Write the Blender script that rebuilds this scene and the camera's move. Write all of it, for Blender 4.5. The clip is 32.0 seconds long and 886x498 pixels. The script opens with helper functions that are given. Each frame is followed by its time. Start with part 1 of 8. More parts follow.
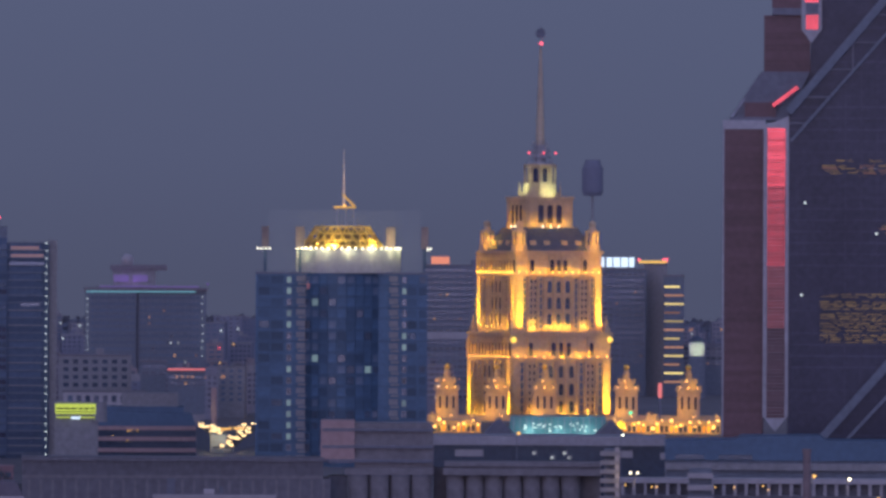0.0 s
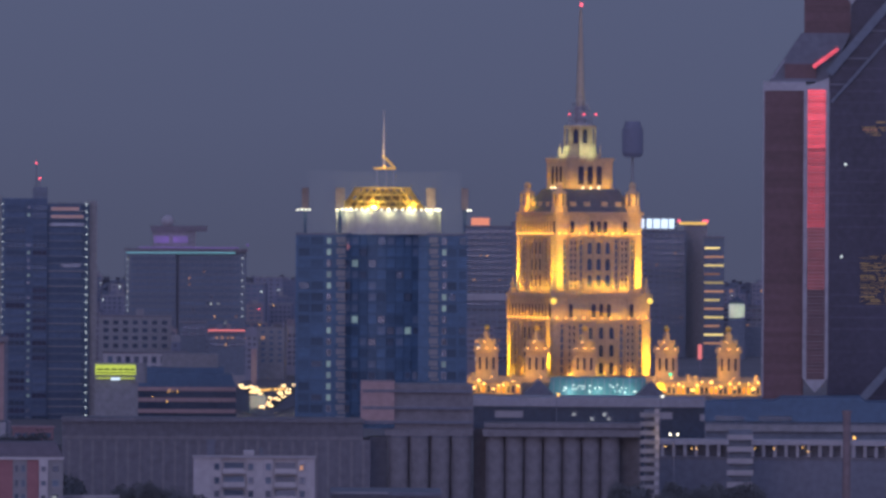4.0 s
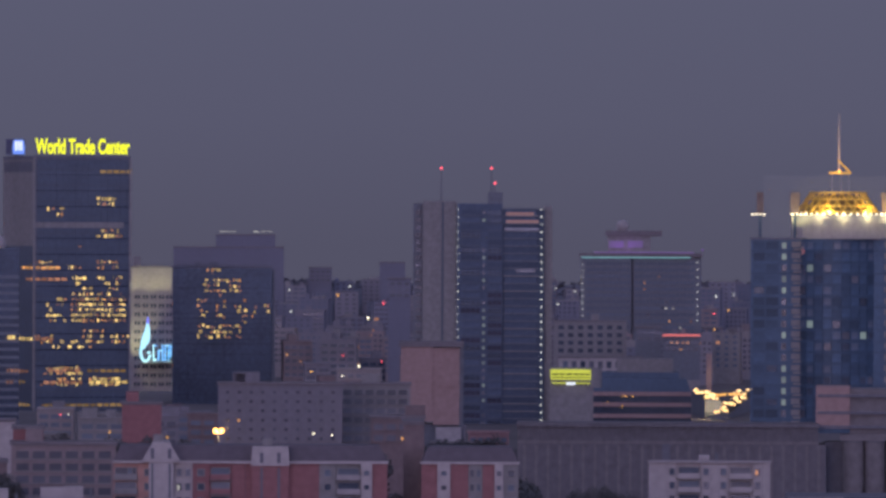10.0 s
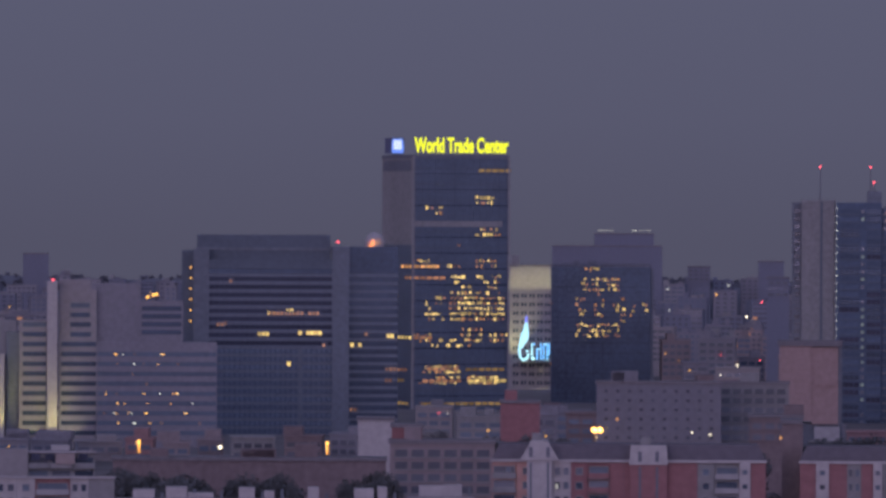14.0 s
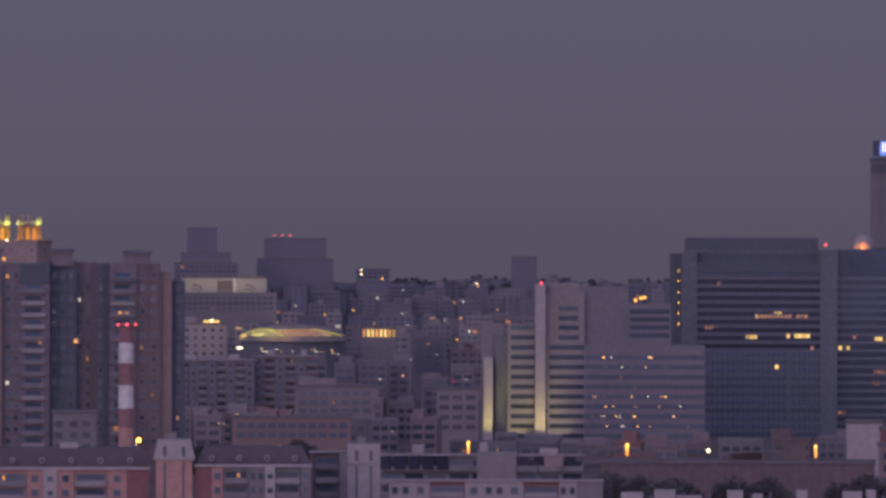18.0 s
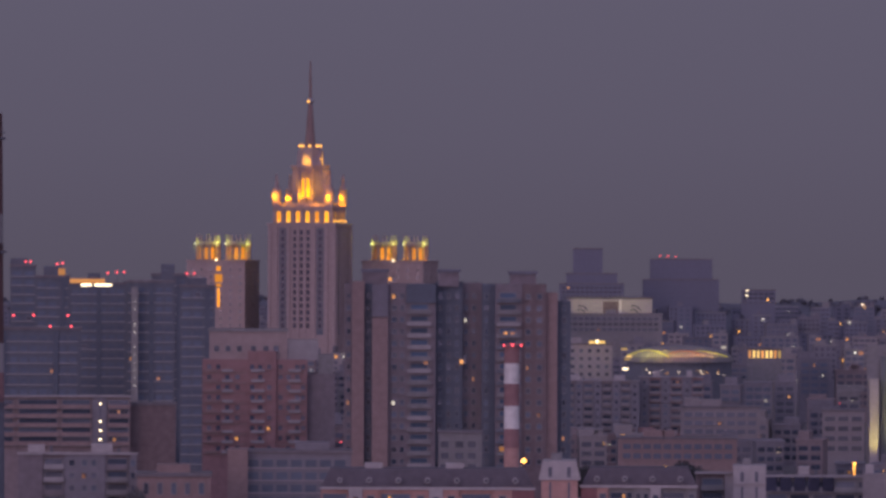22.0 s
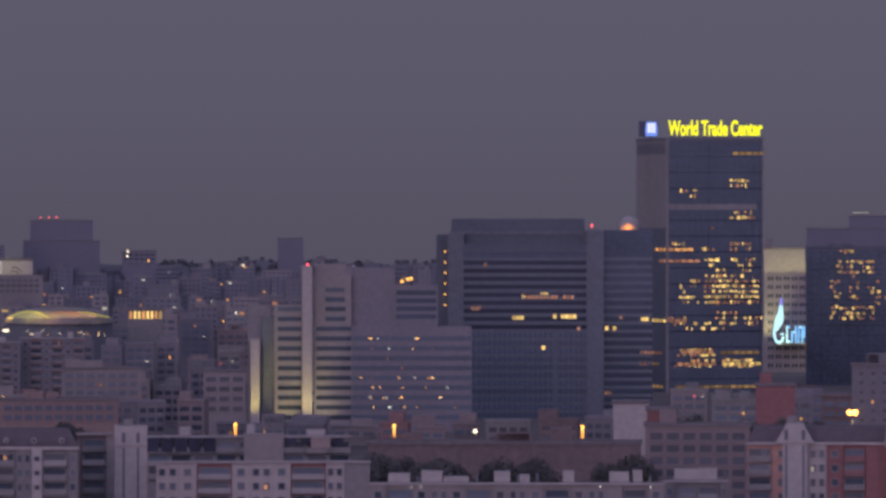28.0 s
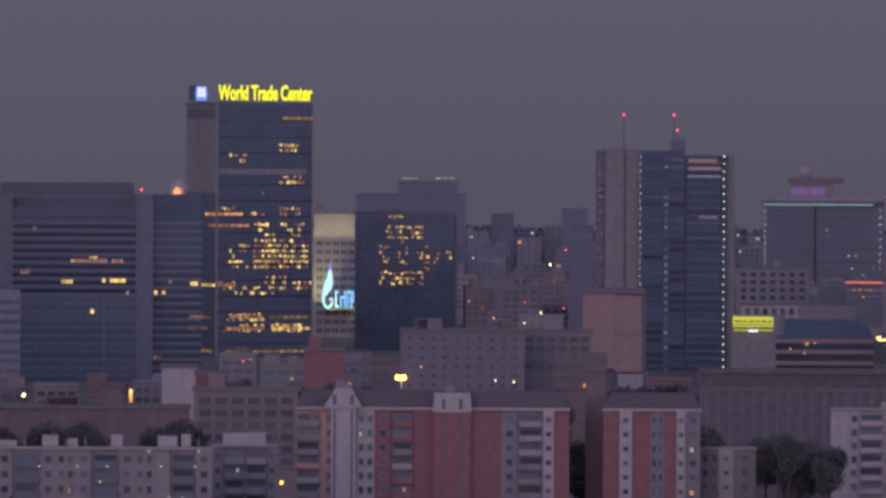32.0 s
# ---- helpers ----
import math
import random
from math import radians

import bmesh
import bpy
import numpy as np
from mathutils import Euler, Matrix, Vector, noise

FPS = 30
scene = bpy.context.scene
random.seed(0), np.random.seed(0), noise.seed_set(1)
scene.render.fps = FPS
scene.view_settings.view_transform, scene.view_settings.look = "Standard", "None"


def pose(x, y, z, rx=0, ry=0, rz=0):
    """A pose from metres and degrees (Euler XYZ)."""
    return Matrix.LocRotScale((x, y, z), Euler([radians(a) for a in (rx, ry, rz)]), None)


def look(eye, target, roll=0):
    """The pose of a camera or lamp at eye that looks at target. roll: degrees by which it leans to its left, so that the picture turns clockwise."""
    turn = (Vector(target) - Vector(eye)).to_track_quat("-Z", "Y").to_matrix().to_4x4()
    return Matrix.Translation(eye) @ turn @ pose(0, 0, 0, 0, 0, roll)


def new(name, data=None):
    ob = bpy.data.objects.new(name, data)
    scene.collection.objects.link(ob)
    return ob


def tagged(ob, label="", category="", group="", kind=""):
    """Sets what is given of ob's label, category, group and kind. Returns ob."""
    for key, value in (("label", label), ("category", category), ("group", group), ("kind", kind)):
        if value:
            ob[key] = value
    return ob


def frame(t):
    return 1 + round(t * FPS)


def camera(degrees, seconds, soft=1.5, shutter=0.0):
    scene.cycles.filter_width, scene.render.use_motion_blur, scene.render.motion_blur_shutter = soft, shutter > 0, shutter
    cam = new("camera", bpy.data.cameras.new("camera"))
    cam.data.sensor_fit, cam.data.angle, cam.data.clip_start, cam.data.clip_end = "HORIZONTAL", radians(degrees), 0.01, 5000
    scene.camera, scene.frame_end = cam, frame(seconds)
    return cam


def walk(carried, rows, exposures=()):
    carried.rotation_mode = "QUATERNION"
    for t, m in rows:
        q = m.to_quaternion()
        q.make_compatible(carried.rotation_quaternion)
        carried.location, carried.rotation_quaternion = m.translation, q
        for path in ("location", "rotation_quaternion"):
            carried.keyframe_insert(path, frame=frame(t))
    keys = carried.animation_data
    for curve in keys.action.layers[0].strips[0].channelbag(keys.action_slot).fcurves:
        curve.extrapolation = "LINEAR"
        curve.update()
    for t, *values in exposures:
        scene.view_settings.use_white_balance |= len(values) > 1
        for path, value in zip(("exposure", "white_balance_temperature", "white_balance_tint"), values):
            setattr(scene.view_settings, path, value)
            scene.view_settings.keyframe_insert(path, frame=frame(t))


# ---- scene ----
# Survey units: a bearing or height unit is 1/12000 rad seen from the eye; bearing 0 is straight ahead (+y), right is plus, down is plus.
F, EYE, LEVEL = 12000.0, 80.0, 31.0
cam = camera(math.degrees(2 * math.atan(784 / F)), 32.0, soft=3.1)
# seconds, bearing, drop, roll: the eye stays on one spot and turns
ROWS = [
    (0.0, 2.1, 0.5, -0.27),
    (0.5, 16.6, 20.3, -0.33),
    (1.0, 23.6, 47.9, -0.29),
    (1.5, 24.8, 49.0, -0.39),
    (2.0, 11.4, 75.7, -0.32),
    (2.5, 15.6, 57.4, -0.33),
    (4.5, -129.4, 85.9, -0.35),
    (5.0, -206.5, 105.3, -0.38),
    (5.5, -296.2, 106.5, -0.30),
    (6.0, -356.0, 96.4, -0.36),
    (6.5, -414.8, 107.1, -0.35),
    (7.0, -473.7, 117.6, -0.41),
    (7.5, -554.0, -68.3, -0.41),
    (8.0, -614.2, 93.0, -0.46),
    (8.5, -682.3, 40.3, -0.39),
    (9.0, -744.7, 40.3, -0.33),
    (9.5, -808.8, 65.0, -0.26),
    (10.0, -873.4, 64.7, -0.23),
    (10.5, -938.5, 62.2, -0.22),
    (11.0, -1009.9, 58.0, -0.14),
    (11.5, -1183.3, 26.2, -0.16),
    (12.0, -1255.7, 11.8, -0.16),
    (12.5, -1322.3, 26.6, -0.19),
    (13.0, -1386.4, 32.6, -0.11),
    (13.5, -1462.8, 42.1, -0.20),
    (15.5, -1819.6, 151.4, -0.21),
    (16.0, -1931.4, 102.8, -0.22),
    (16.5, -2044.8, 77.3, -0.22),
    (17.0, -2192.2, 72.9, -0.21),
    (17.5, -2292.6, 79.6, -0.20),
    (18.0, -2405.9, 67.0, -0.14),
    (18.5, -2511.6, 25.3, -0.17),
    (19.0, -2627.7, 116.4, -0.24),
    (19.5, -2738.8, 100.0, -0.20),
    (20.0, -2842.2, 75.2, -0.15),
    (20.5, -2916.5, 58.1, -0.22),
    (21.0, -2997.7, 53.1, -0.22),
    (21.5, -3076.5, 30.1, -0.18),
    (22.0, -3088.3, 32.2, -0.21),
    (22.5, -3079.6, 83.1, -0.25),
    (23.0, -3069.0, 95.1, -0.24),
    (23.5, -2992.5, 95.6, -0.30),
    (24.0, -2932.7, 102.0, -0.22),
    (24.5, -2847.1, 117.7, -0.30),
    (25.0, -2754.7, 94.1, -0.21),
    (25.5, -2608.1, -14.7, -0.02),
    (27.5, -2136.3, 95.2, 0.01),
    (28.0, -1992.7, 99.5, 0.01),
    (28.5, -1882.1, 108.2, -0.07),
    (29.0, -1770.8, 148.0, -0.09),
    (29.5, -1681.9, 176.7, -0.08),
    (30.0, -1597.9, 176.4, -0.13),
    (30.5, -1485.4, 194.7, -0.18),
    (31.0, -1369.9, 216.9, -0.20),
    (31.5, -1271.9, 138.1, -0.22),
    (32.0, -1196.1, 160.4, -0.30),
]
EXPOSURES = [(0.0, 0.0, 5660, 5), (5.0, 0.0, 5640, 5), (6.0, 0.0, 5620, 6), (8.0, 0.0, 5540, 7), (9.0, 0.0, 6000, 9), (10.0, 0.0, 6550, 11), (13.0, 0.0, 6520, 10), (16.0, 0.0, 6500, 12), (17.0, 0.0, 6980, 15), (18.0, 0.0, 7300, 18), (19.0, 0.0, 7500, 20), (20.0, 0.0, 7500, 20), (24.0, 0.0, 7450, 19), (28.0, 0.0, 7300, 13), (32.0, 0.0, 7350, 11)]
walk(cam, [(t, pose(0, 0, EYE, 90 - math.degrees((v - LEVEL) / F), roll, -math.degrees(u / F))) for t, u, v, roll in ROWS], EXPOSURES)

# ---------------------------------------------------------------- world and sky after sunset
world = bpy.data.worlds.new("dusk_sky")
scene.world = world
world.use_nodes = True
wn, wl = world.node_tree.nodes, world.node_tree.links
wn.clear()
w_out, w_bg = wn.new("ShaderNodeOutputWorld"), wn.new("ShaderNodeBackground")
w_co, w_sep = wn.new("ShaderNodeTexCoord"), wn.new("ShaderNodeSeparateXYZ")
wl.new(w_co.outputs["Generated"], w_sep.inputs[0])


def sky_ramp(source, lo, hi, stops):
    mapped, ramp = wn.new("ShaderNodeMapRange"), wn.new("ShaderNodeValToRGB")
    mapped.inputs[1].default_value, mapped.inputs[2].default_value = lo, hi
    wl.new(source, mapped.inputs[0])
    wl.new(mapped.outputs[0], ramp.inputs[0])
    while len(ramp.color_ramp.elements) < len(stops):
        ramp.color_ramp.elements.new(0.5)
    for e, (p, c) in zip(ramp.color_ramp.elements, stops):
        e.position, e.color = p, (*c, 1)
    return ramp.outputs[0]


# darkening eastern sky ahead, with a hazy band at the horizon; afterglow in the west, behind
east = sky_ramp(w_sep.outputs[2], -0.02, 0.06, [(0.0, (0.083, 0.081, 0.129)), (0.22, (0.086, 0.085, 0.134)), (0.45, (0.097, 0.098, 0.156)), (1.0, (0.110, 0.115, 0.184))])
west = sky_ramp(w_sep.outputs[2], -0.05, 1.0, [(0.0, (0.53, 0.48, 0.72)), (0.12, (0.82, 0.71, 1.12)), (0.4, (0.48, 0.51, 0.90)), (1.0, (0.23, 0.25, 0.45))])
turn_mix = wn.new("ShaderNodeMapRange")
turn_mix.interpolation_type = "SMOOTHSTEP"
turn_mix.inputs[1].default_value, turn_mix.inputs[2].default_value = -0.9, 0.75
wl.new(w_sep.outputs[1], turn_mix.inputs[0])
w_mix = wn.new("ShaderNodeMix")
w_mix.data_type = "RGBA"
wl.new(turn_mix.outputs[0], w_mix.inputs[0])
wl.new(west, w_mix.inputs[6])
wl.new(east, w_mix.inputs[7])
wl.new(w_mix.outputs[2], w_bg.inputs[0])
w_bg.inputs[1].default_value = 1.0
wl.new(w_bg.outputs[0], w_out.inputs[0])

# the last glow of the sunset, low in the west and very soft
glow = new("sunset_glow", bpy.data.lights.new("sunset_glow", "SUN"))
glow.data.energy, glow.data.angle, glow.data.color = 0.38, radians(25), (1.0, 0.68, 0.68)
glow.matrix_world = look((-900, -2000, 400), (0, 2500, 0))


# ---------------------------------------------------------------- materials
def nodes_of(name):
    m = bpy.data.materials.new(name)
    m.use_nodes = True
    return m, m.node_tree.nodes, m.node_tree.links, m.node_tree.nodes["Principled BSDF"]


def surface(name, color, rough=0.85, metal=0.0, grain=0.6, stain=0.03, amount=0.25, bump=0.15, streak=1.0, vary=0.0):
    """A weathered surface: fine grain, large stains drawn out downwards, slight relief; vary: tone from piece to piece."""
    m, n, l, p = nodes_of(name)
    co = n.new("ShaderNodeTexCoord")
    mp = n.new("ShaderNodeMapping")
    mp.inputs["Scale"].default_value = (1, 1, streak)
    l.new(co.outputs["Object"], mp.inputs[0])
    big, fine = n.new("ShaderNodeTexNoise"), n.new("ShaderNodeTexNoise")
    big.inputs["Scale"].default_value, fine.inputs["Scale"].default_value = stain, grain
    big.inputs["Detail"].default_value, fine.inputs["Detail"].default_value = 5, 4
    l.new(mp.outputs[0], big.inputs[0])
    l.new(co.outputs["Object"], fine.inputs[0])
    mix = n.new("ShaderNodeMath")
    mix.operation = "ADD"
    l.new(big.outputs[0], mix.inputs[0])
    l.new(fine.outputs[0], mix.inputs[1])
    rng = n.new("ShaderNodeMapRange")
    rng.inputs[1].default_value, rng.inputs[2].default_value = 0.6, 1.4
    rng.inputs[3].default_value, rng.inputs[4].default_value = 1 - amount, 1 + amount
    l.new(mix.outputs[0], rng.inputs[0])
    tone = rng.outputs[0]
    if vary:
        info, vr, mul = n.new("ShaderNodeObjectInfo"), n.new("ShaderNodeMapRange"), n.new("ShaderNodeMath")
        vr.inputs[3].default_value, vr.inputs[4].default_value = 1 - vary, 1 + vary
        l.new(info.outputs["Random"], vr.inputs[0])
        mul.operation = "MULTIPLY"
        l.new(tone, mul.inputs[0])
        l.new(vr.outputs[0], mul.inputs[1])
        tone = mul.outputs[0]
    col = n.new("ShaderNodeVectorMath")
    col.operation = "SCALE"
    col.inputs[0].default_value = color
    l.new(tone, col.inputs["Scale"])
    l.new(col.outputs[0], p.inputs["Base Color"])
    p.inputs["Roughness"].default_value, p.inputs["Metallic"].default_value = rough, metal
    if bump:
        b = n.new("ShaderNodeBump")
        b.inputs["Strength"].default_value = bump
        b.inputs["Distance"].default_value = 0.1
        l.new(fine.outputs[0], b.inputs["Height"])
        l.new(b.outputs[0], p.inputs["Normal"])
    return m


def glowing(name, color, strength, vary=0.0):
    """Something that gives off light: a lamp, a sign, a lit room behind its pane."""
    m, n, l, p = nodes_of(name)
    p.inputs["Base Color"].default_value = (*[c * 0.3 for c in color], 1)
    p.inputs["Emission Color"].default_value = (*color, 1)
    p.inputs["Emission Strength"].default_value = strength
    if vary:
        info, vr = n.new("ShaderNodeObjectInfo"), n.new("ShaderNodeMapRange")
        vr.inputs[3].default_value, vr.inputs[4].default_value = strength * (1 - vary), strength * (1 + vary)
        l.new(info.outputs["Random"], vr.inputs[0])
        l.new(vr.outputs[0], p.inputs["Emission Strength"])
    return m


GLASS = surface("dusk_window_glass", (0.150, 0.160, 0.205), 0.18, 0.35, vary=0.35, bump=0)
GLASS_TEAL = surface("teal_curtain_glass", (0.052, 0.092, 0.155), 0.5, 0.3, stain=0.02, amount=0.3, bump=0, vary=0.4)
GLASS_BLACK = surface("black_mirror_glass", (0.070, 0.093, 0.140), 0.15, 0.35, stain=0.05, amount=0.35, bump=0, vary=0.2)
GLASS_SLIM = surface("deep_blue_glass", (0.078, 0.106, 0.165), 0.4, 0.1, stain=0.05, amount=0.3, bump=0, vary=0.25)
GLASS_SLIM.node_tree.nodes["Principled BSDF"].inputs["Specular IOR Level"].default_value = 0.12
GLASS_BLUE = surface("blue_black_glass", (0.100, 0.130, 0.188), 0.45, 0.1, stain=0.05, amount=0.25, bump=0, vary=0.15)
SPANDREL = surface("dark_spandrel_panel", (0.106, 0.126, 0.166), 0.8, streak=0.2, amount=0.2)
GLASS_NIGHT = surface("near_black_glass", (0.050, 0.054, 0.088), 0.25, 0.2, stain=0.05, amount=0.35, bump=0, vary=0.2)
GLASS_NIGHT.node_tree.nodes["Principled BSDF"].inputs["Specular IOR Level"].default_value = 0.12
GLASS_PALE = surface("pale_reflective_glass", (0.22, 0.24, 0.30), 0.2, 0.5, bump=0, vary=0.25)
FRAME = surface("grey_window_frame", (0.25, 0.245, 0.265), 0.6)
STONE = surface("ochre_ceramic_and_limestone", (0.44, 0.322, 0.205), 0.8, amount=0.25, streak=0.2)
STONE_ROOF = surface("dark_slate_roof", (0.07, 0.085, 0.12), 0.7)
MANSARD = surface("weathered_sheet_roof", (0.125, 0.112, 0.140), 0.8)
STONE_PINK = surface("pinkish_grey_stone", (0.35, 0.275, 0.275), 0.85, amount=0.2, streak=0.2)
CONCRETE = surface("grey_concrete", (0.238, 0.23, 0.245), 0.9, streak=0.15)
CONCRETE_DARK = surface("dark_grey_concrete", (0.150, 0.166, 0.205), 0.9, streak=0.15)
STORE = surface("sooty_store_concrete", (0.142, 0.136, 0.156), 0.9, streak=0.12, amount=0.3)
SILO = surface("weathered_silo_concrete", (0.185, 0.172, 0.186), 0.9, streak=0.1, amount=0.3)
CONCRETE_PALE = surface("pale_painted_concrete", (0.34, 0.32, 0.34), 0.9, streak=0.15, amount=0.2)
TOWN_GREY = surface("sooty_grey_render", (0.222, 0.212, 0.248), 0.95, streak=0.2, amount=0.2)
# bluish grey holds the haze of distance in its base colour
TOWN_FAR = surface("hazy_far_render", (0.165, 0.172, 0.228), 0.95, streak=0.2, amount=0.12)
TOWN_DARK = surface("sooty_dark_render", (0.192, 0.185, 0.222), 0.95, streak=0.2, amount=0.2)
TOWN_BROWN = surface("sooty_brownish_render", (0.255, 0.208, 0.222), 0.95, streak=0.2, amount=0.2)
PANEL_WHITE = surface("whitewashed_panel", (0.42, 0.385, 0.40), 0.9, streak=0.2, amount=0.2)
PANEL_BEIGE = surface("beige_render", (0.345, 0.238, 0.235), 0.9, streak=0.12, amount=0.22)
BRICK_RED = surface("dark_red_brick", (0.275, 0.130, 0.142), 0.9, streak=0.3, amount=0.25)
SOOTY_RED = surface("sooty_red_paint", (0.115, 0.062, 0.066), 0.85, streak=0.3, amount=0.3)
BRICK_PINK = surface("faded_pink_brick", (0.50, 0.292, 0.265), 0.9, streak=0.3, amount=0.25)
TOWER_GREY = surface("greyish_aggregate_panel", (0.208, 0.180, 0.205), 0.9, streak=0.2, amount=0.25)
BRICK_DUSTY = surface("dusty_red_brick", (0.30, 0.178, 0.185), 0.9, streak=0.3, amount=0.25)
PANEL_GREY = surface("greyed_white_panel", (0.285, 0.258, 0.272), 0.9, streak=0.2, amount=0.2)
TOWER_PINK = surface("pinkish_end_panel", (0.285, 0.205, 0.205), 0.9, streak=0.15, amount=0.22)
BLUISH = surface("bluish_cladding", (0.122, 0.138, 0.175), 0.8, streak=0.2, amount=0.2)
BROWN = surface("brown_aggregate_panel", (0.19, 0.145, 0.155), 0.9, streak=0.2, amount=0.3)
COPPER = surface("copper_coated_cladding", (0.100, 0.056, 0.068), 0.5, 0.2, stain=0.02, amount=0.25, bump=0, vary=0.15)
# two darker copies of the copper mirror glass, for its fading sunset reflection
COPPER_GLASS_DIM_GLOW = surface("dim_reflection_copper_glass", (0.24, 0.045, 0.058), 0.2, 0.75, stain=0.06, amount=0.3, bump=0, vary=0.3)
COPPER_GLASS_LOW_GLOW = surface("faint_reflection_copper_glass", (0.15, 0.047, 0.06), 0.25, 0.5, stain=0.06, amount=0.3, bump=0, vary=0.3)
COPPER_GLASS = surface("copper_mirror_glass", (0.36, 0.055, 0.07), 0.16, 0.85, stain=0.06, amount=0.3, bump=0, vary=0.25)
STEEL = surface("light_grey_steel", (0.27, 0.27, 0.31), 0.5, 0.2)
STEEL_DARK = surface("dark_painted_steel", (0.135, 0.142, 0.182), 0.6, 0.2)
ROOF_TAR = surface("tar_roof", (0.175, 0.16, 0.18), 0.95)
ROOF_BLUE = surface("blue_sheet_metal_roof", (0.072, 0.118, 0.19), 0.6, 0.1, streak=4)
GOLD = surface("gilded_lattice", (0.75, 0.50, 0.12), 0.4, 0.6, bump=0)
WHITE = surface("white_enamel", (0.7, 0.68, 0.68), 0.5, bump=0)
# signal red paled towards grey: haze put into the paint colour
RED_PAINT = surface("haze_paled_red_paint", (0.30, 0.165, 0.175), 0.8)
TEAL_ROOF = surface("verdigris_glazed_roof", (0.10, 0.22, 0.24), 0.35)
GROUND = surface("dim_ground", (0.13, 0.12, 0.13), 0.95, stain=0.004, grain=0.05, amount=0.5)
ASPHALT = surface("asphalt", (0.05, 0.05, 0.052), 0.9)
# paler and bluer than LEAF: distance haze put into the foliage colour
WOODS = surface("hazy_far_woods", (0.135, 0.14, 0.175), 0.95, grain=0.3, amount=0.3)
LEAF = surface("dark_summer_foliage", (0.108, 0.112, 0.120), 0.9, grain=1.5, amount=0.3, vary=0.2)
BARK = surface("bark", (0.09, 0.07, 0.06), 0.9)

GLASS_SCREEN = surface("clear_glass_screen", (0.45, 0.47, 0.55), 0.2, bump=0)
screen_nodes = GLASS_SCREEN.node_tree.nodes
screen_clear, screen_mix = screen_nodes.new("ShaderNodeBsdfTransparent"), screen_nodes.new("ShaderNodeMixShader")
screen_mix.inputs[0].default_value = 0.03
GLASS_SCREEN.node_tree.links.new(screen_clear.outputs[0], screen_mix.inputs[1])
GLASS_SCREEN.node_tree.links.new(screen_nodes["Principled BSDF"].outputs[0], screen_mix.inputs[2])
GLASS_SCREEN.node_tree.links.new(screen_mix.outputs[0], screen_nodes["Material Output"].inputs[0])

LIT_WARM = glowing("lit_room_warm", (1.0, 0.46, 0.14), 0.6, 0.7)
LIT_YELLOW = glowing("lit_office_yellow", (1.0, 0.70, 0.22), 0.8, 0.7)
LIT_WHITE = glowing("lit_room_white", (0.95, 0.95, 0.80), 0.4, 0.6)
LIT_AMBER = glowing("lit_amber_arch", (1.0, 0.38, 0.02), 0.9, 0.4)
LIT_GOLD = glowing("lit_golden_arch", (1.0, 0.48, 0.02), 1.3, 0.2)
LIT_DIM = glowing("lit_room_dim", (1.0, 0.45, 0.22), 0.28, 0.7)
LIT_FAINT = glowing("lit_office_faint", (1.0, 0.62, 0.18), 0.14, 0.8)
LIT_ROSE = glowing("lit_office_rose", (1.0, 0.55, 0.50), 0.10, 0.5)
LIT_COOL = glowing("lit_stair_cool", (0.75, 1.0, 0.85), 0.10, 0.7)
LAMP_WHITE = glowing("white_lamp", (1.0, 0.88, 0.62), 3.0)
LAMP_AMBER = glowing("amber_lamp", (1.0, 0.50, 0.10), 1.9)
LAMP_SODIUM = glowing("sodium_lamp", (1.0, 0.50, 0.11), 4.0)
LAMP_HEAD = glowing("headlight_beam", (1.0, 0.62, 0.24), 5.0)
LAMP_SMALL = glowing("small_white_lamp", (0.95, 0.97, 0.85), 1.1)
LAMP_RED = glowing("red_obstruction_lamp", (1.0, 0.10, 0.14), 2.2)
LAMP_GREEN = glowing("green_lamp", (0.1, 1.0, 0.45), 1.5)
LAMP_PURPLE = glowing("purple_neon", (0.66, 0.45, 1.0), 0.075)
LAMP_TEAL = glowing("teal_neon", (0.35, 0.75, 0.80), 0.45)
LAMP_PINK = glowing("red_neon", (1.0, 0.22, 0.20), 0.75)
SIGN_YELLOW = glowing("yellow_sign_letters", (0.92, 0.95, 0.02), 1.2)
SIGN_WHITE = glowing("white_sign_letters", (0.85, 0.92, 1.0), 1.1)
SIGN_BLUE = glowing("blue_sign_light", (0.16, 0.50, 1.0), 1.35)
SIGN_CYAN = glowing("cyan_sign_light", (0.45, 0.85, 1.0), 1.2)
SIGN_LIME = glowing("lime_billboard", (0.82, 0.88, 0.10), 0.6)


# ---------------------------------------------------------------- building blocks
def box(bm, x0, x1, y0, y1, z0, z1, mi=0):
    v = [bm.verts.new(c) for c in ((x0, y0, z0), (x1, y0, z0), (x1, y1, z0), (x0, y1, z0), (x0, y0, z1), (x1, y0, z1), (x1, y1, z1), (x0, y1, z1))]
    for f in ((3, 2, 1, 0), (4, 5, 6, 7), (0, 1, 5, 4), (1, 2, 6, 5), (2, 3, 7, 6), (3, 0, 4, 7)):
        bm.faces.new([v[i] for i in f]).material_index = mi
    return v


